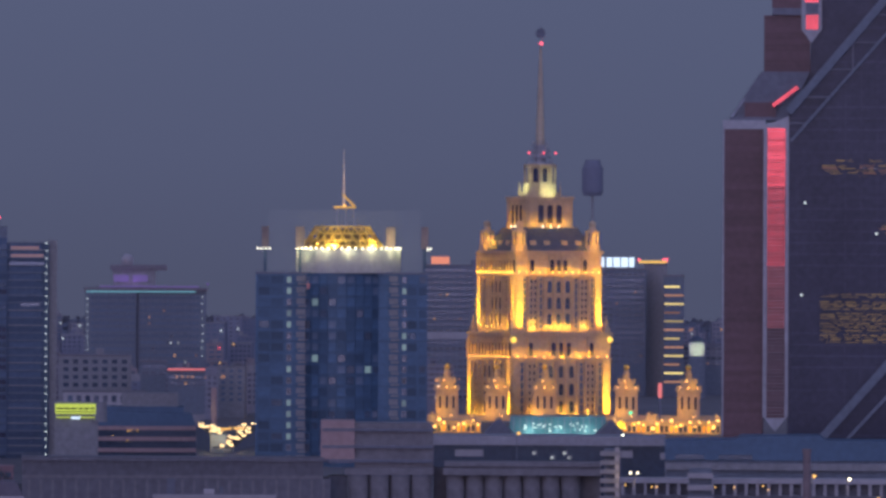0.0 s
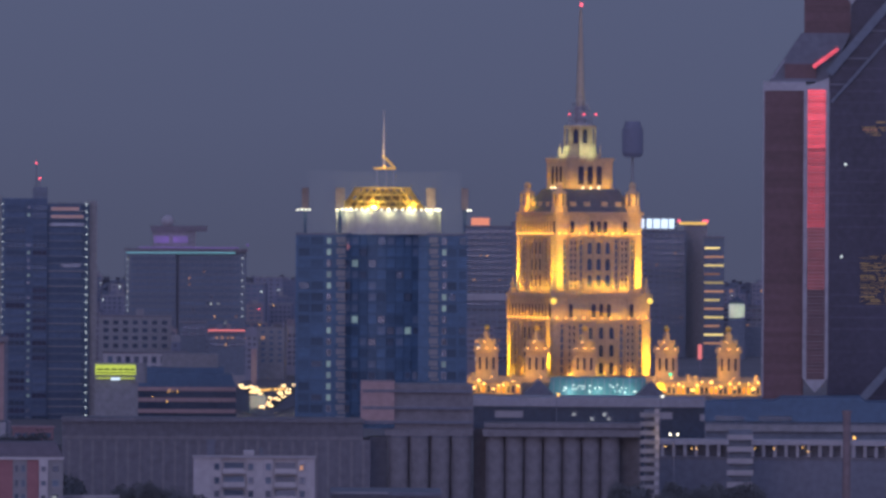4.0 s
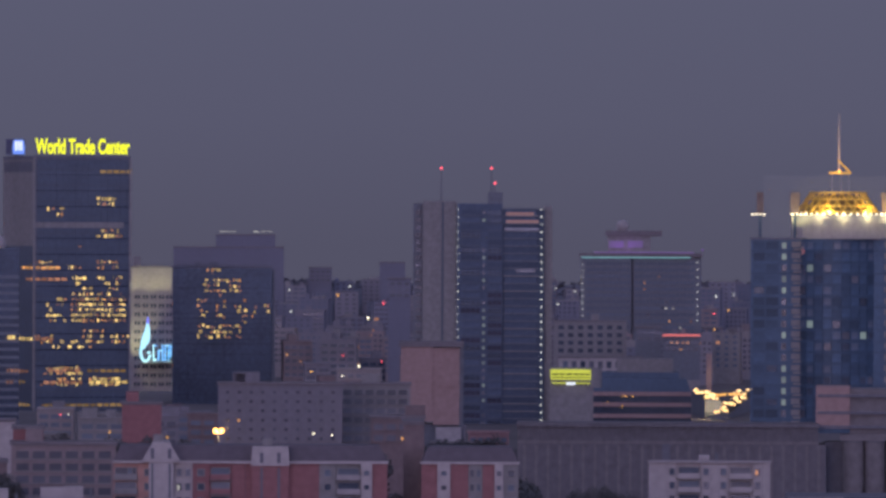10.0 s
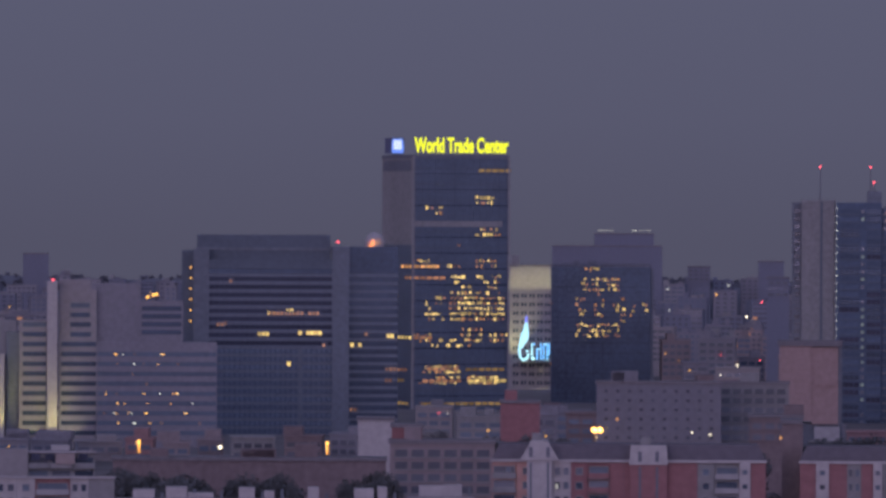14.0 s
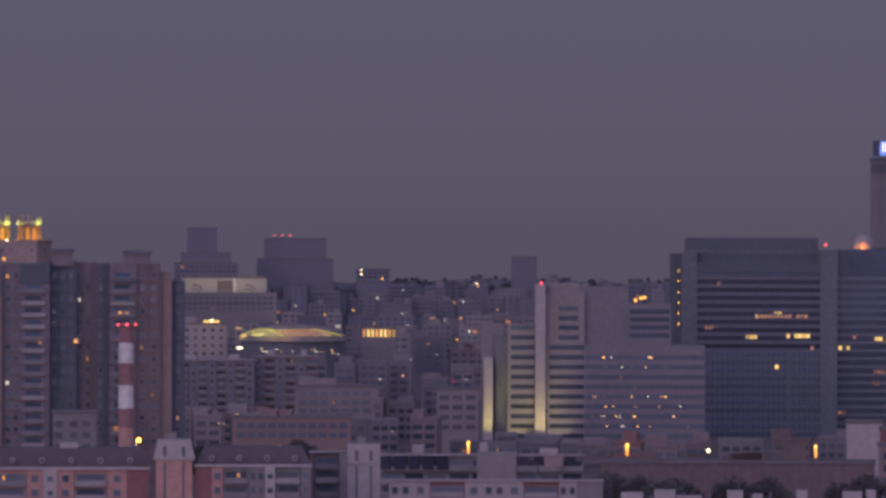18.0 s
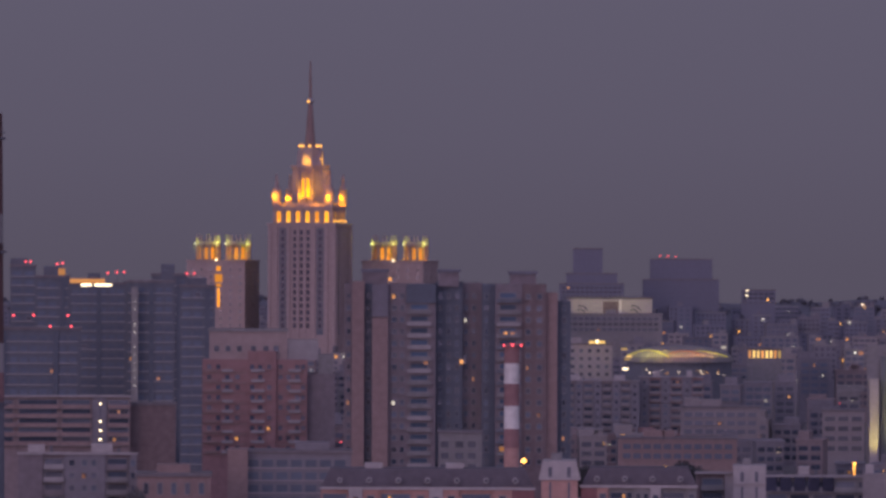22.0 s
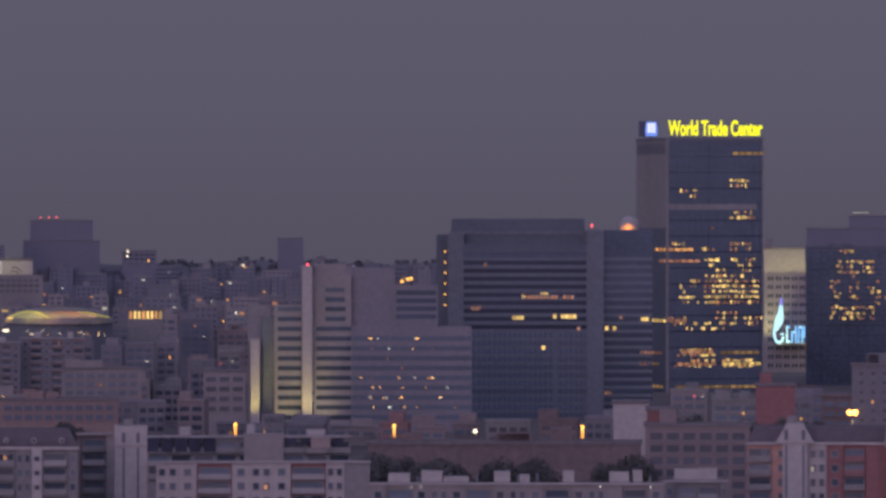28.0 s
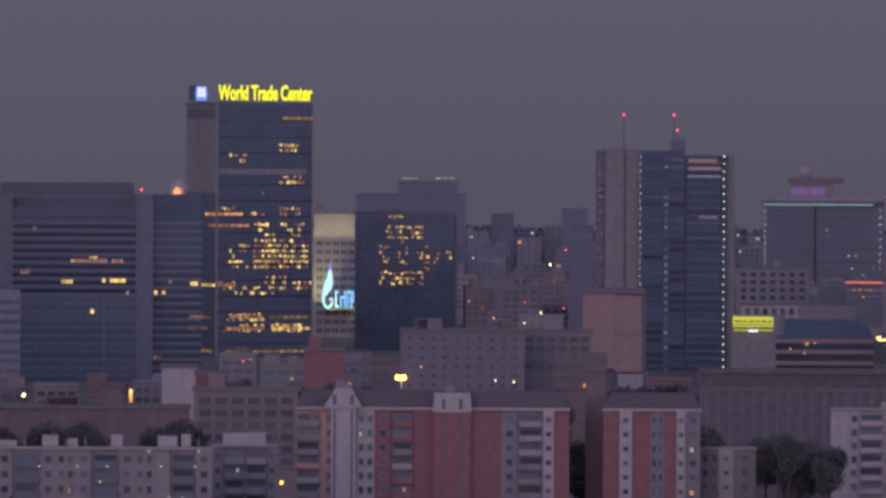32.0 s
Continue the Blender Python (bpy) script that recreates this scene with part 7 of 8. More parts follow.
    for u0, u1, y0, y1 in ((-33, -22, 668, 665), (-20, -11, 668, 665), (-8, 2, 668, 665), (5, 13, 668, 665), (15, 24, 668, 665), (26, 33, 668, 665), (-34, 34, 673, 671.5)):
        slab("text_bar", bb, surface("dark_sign_text", (0.10, 0.13, 0.02), 0.7), u0 * k3, u1 * k3, -0.1, 0, Q(y0), Q(y1))
    slab("ledge", bb, SIGN_LIME, -34 * k3, 34 * k3, -0.2, 0.4, Q(683), Q(681))
    slab("ledge", bb, SIGN_WHITE, -8 * k3, 8 * k3, -0.3, 0.4, Q(685), Q(681))
    slab("support", bb, CONCRETE, -37 * k3, 40 * k3, 0.9, 10, 0, Q(655))
    bm = bmesh.new()
    frustum(bm, 40 * k3, 3, 3.2, 3.2, Q(690), Q(655), 16)
    part("drum", bm, CONCRETE, bb)
    # avenue full of headlights
    av = thing("avenue", -385, 2900.0, 0.0, "asphalt avenue climbing between buildings", "road", kind="structure")
    k4 = 2900 / F
    A = lambda y: rise(y - 382, 2900)
    rng = random.Random(44)
    # three carriageways on rising ramps: start and end as bearing and drop, lane width, number of cars
    for (u0, y0), (u1, y1), d0, d1, wide, n, m, r in (((-386, 737), (-336, 696), 2890, 3060, 9, 28, LAMP_HEAD, 0.36), ((-419, 697), (-394, 712), 2960, 2900, 7, 17, LAMP_HEAD, 0.36), ((-398, 706), (-342, 703), 2950, 3070, 7, 16, LAMP_AMBER, 0.45)):
        a = Vector((d0 * math.sin(u0 / F), d0 * math.cos(u0 / F), rise(y0 - 382, d0)))
        b = Vector((d1 * math.sin(u1 / F), d1 * math.cos(u1 / F), rise(y1 - 382, d1)))
        side = (b - a).cross(Vector((0, 0, 1))).normalized() * wide / 2
        bm = bmesh.new()
        lo = [bm.verts.new(p) for p in (a - side, a + side, b + side, b - side)]
        hi = [bm.verts.new((p.co.x, p.co.y, 0)) for p in lo]
        bm.faces.new(lo)
        for i in range(4):
            bm.faces.new((lo[i], lo[(i + 1) % 4], hi[(i + 1) % 4], hi[i])).material_index = 1
        ramp = new("carriageway", mesh_of("carriageway", bm, ASPHALT, CONCRETE_DARK))
        ramp.parent, ramp.matrix_parent_inverse = av, av.matrix_world.inverted()
        for i in range(n):
            f = rng.random()
            p = a.lerp(b, f) + side * rng.uniform(-0.8, 0.8)
            car = tagged(new("car"), "car in evening traffic with dazzling headlights", "car", "traffic")
            car.location = p
            slab("body", car, STEEL_DARK, -0.85, 0.85, 0.1, 4.3, 0.0, 1.35)
            for s in (-0.6, 0.6):
                bulb(car, s, 0, 0.75, r, m, "headlight")
    for u, y in ((-20, 712), (0, 722), (22, 704)):
        glim(av, (u * k4, -8, A(y)), 2500, (1.0, 0.72, 0.35))
    ob = thing("lit_obelisk", -402, 2980.0, 0.0, "pale lit obelisk beside the avenue", "obelisk")
    slab("shaft", ob, PANEL_BEIGE, -1.2, 1.2, 0, 2.4, 0, rise(630 - 382, 2980))
    glim(ob, (-0.5, -4, rise(668 - 382, 2980)), 130, (1.0, 0.85, 0.4))
    # blocks behind the floodlit hotel
    rb = city_block("grey_office_block", -32, 75, 28, 4050, CONCRETE_DARK, "grey-blue office block with ribbon windows", storey=3.6, rows=22, bay=4, lit=0.03, seed=110, trim=CONCRETE_DARK)
    slab("neon_sign", rb, glowing("orange_red_sign", (1.0, 0.30, 0.16), 0.75), -40 * 0.3375, -8 * 0.3375, -0.8, -0.4, rise(27, 4050), rise(14, 4050))
    slab("pale_storey", rb, CONCRETE_PALE, -50 * 0.3375, 50 * 0.3375, -0.7, -0.2, rise(160, 4050), rise(148, 4050))
    lt = city_block("department_store_tower", 270, 362, 34, 4200, CONCRETE_DARK, "dark office tower with a white roof sign", storey=3.6, rows=16, bay=3.6, lit=0.04, seed=111, trim=CONCRETE_DARK)
    kk = 4200 / F
    for i, (u0, u1) in enumerate(((-48, -40), (-36, -26), (-24, -12), (-10, 2), (4, 13))):
        slab("sign_bar", lt, SIGN_WHITE, u0 * kk + 4, u1 * kk + 4, -1.2, -0.8, rise(31, 4200), rise(14, 4200))
    slab("sign_rail", lt, STEEL_DARK, -48 * kk, 18 * kk, -0.8, 0.2, rise(33, 4200), rise(31.5, 4200))
    city_block("pale_office_slab", 358, 398, 24, 4220, CONCRETE, "pale concrete office slab", rows=0, seed=112, huts=0)
    ol = thing("roof_light_line", 373, 4205, 0.0, "amber light line along a roof edge", "roof lights", z=rise(24, 4220))
    slab("strip", ol, glowing("amber_roof_strip", (1.0, 0.55, 0.10), 0.9), -24 * kk, 25 * kk, 0, 0.5, 0, 1.6)
    for u in (-24, 20, 25):
        bulb(ol, u * kk, -0.5, 2.2, 0.9, LAMP_RED, "obstruction_lamp")
    sl = thing("striped_light_tower", 411, 4180, 0.0, "office tower with yellow-lit storey bands", "office tower")
    kk = 4180 / F
    slab("wall", sl, CONCRETE_DARK, -18 * kk, 18 * kk, 0, 20, 0, rise(48, 4180))
    slab("roof", sl, ROOF_TAR, -18 * kk - 0.4, 18 * kk + 0.4, -0.4, 20, rise(48, 4180), rise(44, 4180))
    for i in range(12):
        v = 65 + i * 15.3
        slab("lit_storey", sl, (LIT_YELLOW, LIT_DIM, LIT_YELLOW, LIT_DIM)[i % 4], -17 * kk, (17 if i % 3 else 10) * kk, -0.15, 0, rise(v + 1.8, 4180), rise(v - 1.2, 4180))
    dm = thing("domed_pavilion", 452, 4150, 0.0, "pale floodlit square pavilion with a thin spike", "pavilion")
    kk = 4150 / F
    # dark wall and white panel paint the edge of the floodlit square
    slab("wall", dm, CONCRETE_DARK, -14 * kk, 14 * kk, 0, 10, 0, rise(162, 4150))
    slab("lit_front", dm, PANEL_WHITE, -14 * kk, 14 * kk, -0.3, 0, rise(188, 4150), rise(164, 4150), "pale floodlit front")
    bm = bmesh.new()
    frustum(bm, 0, 5, 6, 1.0, rise(162, 4150), rise(152, 4150), 8)
    frustum(bm, 0, 5, 0.5, 0.2, rise(152, 4150), rise(128, 4150), 6)
    part("spike_roof", bm, STONE_ROOF, dm)
    spot(dm, (0, -9, rise(190, 4150)), (0, 0, rise(172, 4150)), 6000, (0.9, 1.0, 0.5), 80)
    city_block("dark_office_block", 395, 500, 166, 4250, CONCRETE_DARK, "dark low office block", rows=4, seed=113, lit=0.08)
    wt = thing("far_tank_tower", 266, 4800, 0.0, "distant dark tower with a drum-shaped head", "tower")
    kk = 4800 / F
    bm = bmesh.new()
    frustum(bm, 0, 0, 15 * kk, 18 * kk, rise(-95, 4800), rise(-102, 4800), 20)
    frustum(bm, 0, 0, 18.5 * kk, 18.5 * kk, rise(-102, 4800), rise(-145, 4800), 20)
    frustum(bm, 0, 0, 16 * kk, 13 * kk, rise(-145, 4800), rise(-158, 4800), 20)
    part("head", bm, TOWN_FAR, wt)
    bm = bmesh.new()
    frustum(bm, 0, 0, 2.5 * kk, 2 * kk, 0, rise(-95, 4800), 14)
    part("shaft", bm, CONCRETE, wt)
    red = thing("red_neon_sign", 387, 3400, 0.0, "upright red neon sign on a post", "sign")
    kk = 3400 / F
    slab("neon", red, LAMP_PINK, -3.5 * kk, 3.5 * kk, 0, 0.6, rise(262, 3400), rise(236, 3400))
    slab("post", red, STEEL_DARK, -0.4, 0.4, 0.1, 0.5, 0, rise(262, 3400))


far_left_of_avenue()


# ---------------------------------------------------------------- stadium and the bright white hall
RIM_YELLOW = glowing("yellow_rim_light", (0.95, 0.85, 0.14), 0.45)
RIM_ORANGE = glowing("orange_rim_light", (1.0, 0.36, 0.12), 0.32)


def stadium():
    d = 2900.0
    k = d / F
    s = thing("stadium", -2670, d, 0.0, "low stadium with a domed roof lit along its rim", "stadium")
    V = lambda v: rise(v, d)
    bm = bmesh.new()
    n = 40
    rings = []
    for r, z in ((1.0, V(232)), (0.97, V(222)), (0.75, V(211)), (0.4, V(205)), (0.05, V(203))):
        rings.append([bm.verts.new((98 * k * r * math.cos(2 * math.pi * i / n), 40 + 40 * r * math.sin(2 * math.pi * i / n), z)) for i in range(n)])
    for a, b in zip(rings, rings[1:]):
        for i in range(n):
            bm.faces.new((a[i], a[(i + 1) % n], b[(i + 1) % n], b[i]))
    bm.faces.new(rings[-1])
    part("roof", bm, CONCRETE, s, "shallow domed roof")
    bm = bmesh.new()
    frustum(bm, 0, 0, 1, 1, 0, V(230), 40)
    bmesh.ops.scale(bm, vec=(94 * k, 38, 1), verts=bm.verts)
    bmesh.ops.translate(bm, vec=(0, 40, 0), verts=bm.verts)
    part("wall", bm, CONCRETE_DARK, s)
    # lit arches along the roof's edge: start, end, drop at the foot, rise, colour
    for u0, u1, foot, up, m in ((-92, -18, 222, 12, RIM_YELLOW), (-18, 36, 216, 5, RIM_ORANGE), (30, 86, 222, 11, RIM_YELLOW)):
        bm = bmesh.new()
        arc = [(u0 + (u1 - u0) * i / 12, foot - up * math.sin(math.pi * (i / 12 if m is not RIM_YELLOW or u0 < 0 else 0.5 + i / 24))) for i in range(13)]
        for (ua, va), (ub, vb) in zip(arc, arc[1:]):
            ya, yb = (40 - 40 * math.sqrt(max(0, 1 - (q / 98) ** 2)) + 1.2 for q in (ua, ub))
            beam(bm, (ua * k, ya, V(va)), (ub * k, yb, V(vb)), 0.34)
        part("rim_light_arch", bm, m, s)
    for u, w, c in ((-82, 900, (0.95, 0.9, 0.12)), (-62, 1900, (0.95, 0.9, 0.12)), (-38, 1500, (1.0, 0.8, 0.15)), (-8, 1500, (1.0, 0.40, 0.12)), (28, 1300, (1.0, 0.40, 0.12)), (60, 1300, (1.0, 0.6, 0.15))):
        y = 40 - 40 * math.sqrt(max(0, 1 - (u / 98) ** 2))
        glim(s, (u * k, y + 1.0, V(210) + 1.5), w, c)
    for u, v, m in ((-97, 208, LIT_YELLOW), (-92, 226, LIT_YELLOW), (-95, 243, LAMP_WHITE), (-88, 221, LIT_YELLOW)):
        slab("rim_light", s, m, (u - 5) * k, (u + 5) * k, -2, -1.5, V(v + 1.5), V(v - 1.5))
    rng = random.Random(9)
    for i in range(16):
        bulb(s, rng.uniform(-75, 85) * k, -2.5, V(249 + rng.gauss(0, 2)), 0.2, rng.choice((LAMP_WHITE, LAMP_AMBER)))
    h = city_block("arcaded_hall", -2550, -2488, 205, 3000, CONCRETE, "low hall with a lit arcade", storey=5, rows=1, style="none", huts=0, seed=120)
    for i in range(8):
        window(h, (-26 + i * 7.5) * 0.25, -0.05, rise(216, 3000), 1.0, 3.4, LIT_YELLOW if i % 3 else LIT_WARM, name="lit_arch", kind="arch")
    w = thing("bright_white_hall", -2793, 3900.0, 0.0, "white hall lit from the front, with curved roof struts", "hall")
    k = 3900 / F
    V2 = lambda v: rise(v, 3900)
    slab("wall", w, PANEL_WHITE, -75 * k, 75 * k, 0, 20, 0, V2(120))
    slab("roof", w, ROOF_TAR, -77 * k, 77 * k, -0.5, 20, V2(120), V2(116))
    slab("doorway", w, BROWN, -12 * k, 16 * k, -0.2, 0, V2(146), V2(124))
    slab("door_frame", w, WHITE, 16 * k, 21 * k, -0.8, 0, V2(146), V2(120))
    for c in (-52, 42):
        for j in range(2):
            bm = bmesh.new()
            for i in range(4 + j):
                a, b = math.pi * (0.15 + i * 0.11), math.pi * (0.15 + (i + 1) * 0.11)
                r = (15 - j * 6) * k
                beam(bm, (c * k + r * math.cos(a), -1.0, V2(148) + r * math.sin(a) * 1.1), (c * k + r * math.cos(b), -1.0, V2(148) + r * math.sin(b) * 1.1), 0.8)
            part("strut", bm, STEEL_DARK, w)
    for u in (-55, -10, 35, 62):
        spot(w, (u * k, -14, V2(138)), (u * k, 0, V2(130)), 1900 if u < 60 else 700, (1.0, 0.95, 0.42), 100)
    city_block("town_block", -2885, -2700, 145, 3820, CONCRETE, "grey concrete block with ribbon windows", rows=3, seed=122, group="town blocks")
    city_block("pale_square_block", -2868, -2788, 198, 2950, CONCRETE_PALE, "pale square block with a yellow roof strip", storey=3.4, rows=5, style="grid", bay=3.8, lit=0.04, seed=121)
    ys = thing("roof_light_strip", -2815, 2940, 0.0, "yellow strip light on a roof edge", "roof light", z=rise(198, 2950))
    slab("strip", ys, LIT_YELLOW, -14 * 0.245, 14 * 0.245, 0, 0.6, 0, 1.2)
    bulb(ys, 0, -0.3, 1.0, 0.6, LAMP_WHITE)


stadium()


# ---------------------------------------------------------------- the city in between, row behind row
# sight lines over the lower roofs: from bearing, to bearing, drop of the highest roof allowed, for blocks nearer than
KEEP_CLEAR = ((-2010, -1600, 392, 2650), (-1640, -1170, 348, 3400), (-940, -690, 375, 2950), (-2345, -1940, 405, 2510), (-2345, -1600, 330, 2950), (-3425, -3230, 214, 3700), (-3600, -3080, 190, 3700), (-950, -836, 378, 2400), (-640, -410, 212, 3950), (-690, -410, 300, 3400),
              (-700, -400, 362, 2800), (-2785, -2480, 252, 2950), (-2880, -2700, 147, 3950), (-2870, -2785, 245, 2980), (-420, -330, 330, 3000))
LOW_CLEAR = ((-2885, -2615, 352, 2595), (-2670, -2335, 362, 2395))


def far_ridge():
    """A low wooded ridge closes the view behind the city."""
    rng = random.Random(55)
    d = 4970.0
    top = lambda u: rise(125 + 3 * math.sin(u * 0.0061) + 2 * math.sin(u * 0.0173 + 1) + 1.2 * math.sin(u * 0.041), d)
    bm = bmesh.new()
    rows = []
    for i in range(181):
        u = -4600 + i * 32
        a, z = u / F, top(u)
        rows.append([bm.verts.new(((d + o) * math.sin(a), (d + o) * math.cos(a), h)) for o, h in ((-160, 0), (-60, z * 0.75), (0, z), (400, 0))])
    for p, q in zip(rows, rows[1:]):
        for i in range(3):
            bm.faces.new((p[i], q[i], q[i + 1], p[i + 1]))
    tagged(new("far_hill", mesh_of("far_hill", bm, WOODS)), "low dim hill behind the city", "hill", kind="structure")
    verts, faces = [], []
    for i in range(1500):
        u = rng.uniform(-4500, 1100)
        a, o, r = u / F, rng.uniform(-50, 10), rng.uniform(1.2, 2.4)
        foot = top(u) * (1.0 + 0.25 * min(0, o) / 60)
        for _ in range(26):
            g, e = rng.uniform(0, 6.28), rng.uniform(0.1, 1.0)
            c = Vector(((d + o) * math.sin(a) + r * math.cos(g) * rng.random(), (d + o) * math.cos(a) + r * math.sin(g) * rng.random(), foot + r * e))
            p, q = (Vector((rng.gauss(0, 1), rng.gauss(0, 1), rng.gauss(0, 1))).normalized() * rng.uniform(0.7, 1.6) for _ in (0, 1))
            n = len(verts)
            verts += [c + p, c + q, c - p, c - q]
            faces.append((n, n + 1, n + 2, n + 3))
    me = bpy.data.meshes.new("far_woods")
    me.from_pydata(verts, [], faces)
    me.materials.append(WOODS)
    tagged(new("far_woods", me), "dark hazy woods along the far ridge", "woods", kind="stuff")


far_ridge()


def held_down(rng, u, w, d, v):
    """The drop at which a roof may stand without hiding what is seen behind it."""
    for z0, z1, zv, zd in KEEP_CLEAR:
        if u + w > z0 and u < z1 and d < zd and v < zv:
            v = zv + rng.uniform(0, 14)
    for z0, z1, zv, zd in LOW_CLEAR:
        if u + w > z0 and u < z1 and d < zd and v < zv:
            v = zv + 6
    return v


def far_quarters():
    """Rows of small far blocks, each with a roof edge, roof huts and its windows; too many to count."""
    rng = random.Random(177)
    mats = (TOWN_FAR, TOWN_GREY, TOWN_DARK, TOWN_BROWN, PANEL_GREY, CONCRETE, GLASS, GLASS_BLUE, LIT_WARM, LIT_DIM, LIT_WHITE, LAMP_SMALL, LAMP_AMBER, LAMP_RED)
    verts, faces, slots = [], [], []
    for d0, v_lo, v_hi, w_lo, w_hi, lit, u_end in ((4800, 116, 138, 18, 60, 0.01, 600), (4580, 128, 160, 20, 60, 0.02, 560), (4350, 150, 186, 20, 62, 0.03, 480), (4080, 168, 206, 22, 66, 0.03, 200), (3830, 182, 224, 22, 66, 0.035, -30), (3600, 198, 240, 22, 70, 0.035, -30)):
        u = -4150 + rng.uniform(0, 30)
        while u < u_end:
            w = rng.uniform(w_lo, w_hi)
            d = d0 + rng.uniform(-80, 80)
            v = held_down(rng, u, w, d, v_lo + (v_hi - v_lo) * rng.random() ** 0.7)
            top, half, turn = rise(v, d), w * d / F / 2, radians(rng.uniform(-8, 8)) - (u + w / 2) / F
            ox, oy = d * math.sin((u + w / 2) / F), d * math.cos((u + w / 2) / F)
            ca, sa = math.cos(turn), math.sin(turn)

            def put(x0, x1, y0, y1, z0, z1, slot):
                n = len(verts)
                for x, y, z in ((x0, y0, z0), (x1, y0, z0), (x1, y1, z0), (x0, y1, z0), (x0, y0, z1), (x1, y0, z1), (x1, y1, z1), (x0, y1, z1)):
                    verts.append((ox + ca * x - sa * y, oy + sa * x + ca * y, z))
                for f in ((4, 5, 6, 7), (0, 1, 5, 4), (1, 2, 6, 5), (3, 0, 4, 7)):
                    faces.append([n + q for q in f])
                    slots.append(slot)

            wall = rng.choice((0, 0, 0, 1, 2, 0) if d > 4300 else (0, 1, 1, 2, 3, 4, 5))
            deep = rng.uniform(10, 18)
            put(-half, half, 0, deep, 0, top - 0.6, wall)
            put(-half - 0.3, half + 0.3, -0.3, deep, top - 0.6, top, rng.choice((wall, wall, 5)))
            for _ in range(rng.choice((0, 1, 1, 2, 3))):
                x = rng.uniform(-0.8, 0.8) * half
                q = rng.uniform(0.8, 3)
                put(x - q, x + q, 2, 6, top, top + rng.uniform(0.8, 3.4), rng.choice((wall, 2, 5)))
            bay = rng.choice((2.8, 3.2, 4.0))
            n, wide, glass = max(1, int(2 * half / bay)), rng.choice((0.5, 0.6, 0.85)), rng.choice((6, 6, 7))
            for r in range(6):
                z = top - 2.4 - 3.0 * r
                if z < 2:
                    break
                for x in spread(-half * 0.95, half * 0.95, n):
                    put(x - bay * wide / 2, x + bay * wide / 2, -0.12, 0, z - 0.75, z + 0.75, rng.choice((8, 9, 9, 10)) if rng.random() < lit else glass)
            if rng.random() < 0.5:
                x, z, q = rng.uniform(-half, half), top - rng.uniform(0, 14), rng.choice((0.3, 0.4, 0.5))
                put(x - q, x + q, -1.0, -0.4, z - q, z + q, rng.choice((11, 11, 12, 12, 13)))
            u += w + rng.uniform(0, 22)
    me = bpy.data.meshes.new("far_city_quarters")
    me.from_pydata(verts, [], faces)
    for m in mats:
        me.materials.append(m)
    me.polygons.foreach_set("material_index", slots)
    tagged(new("far_city_quarters", me), "countless dim far apartment blocks with scattered lights", "city quarters", kind="stuff")


far_quarters()


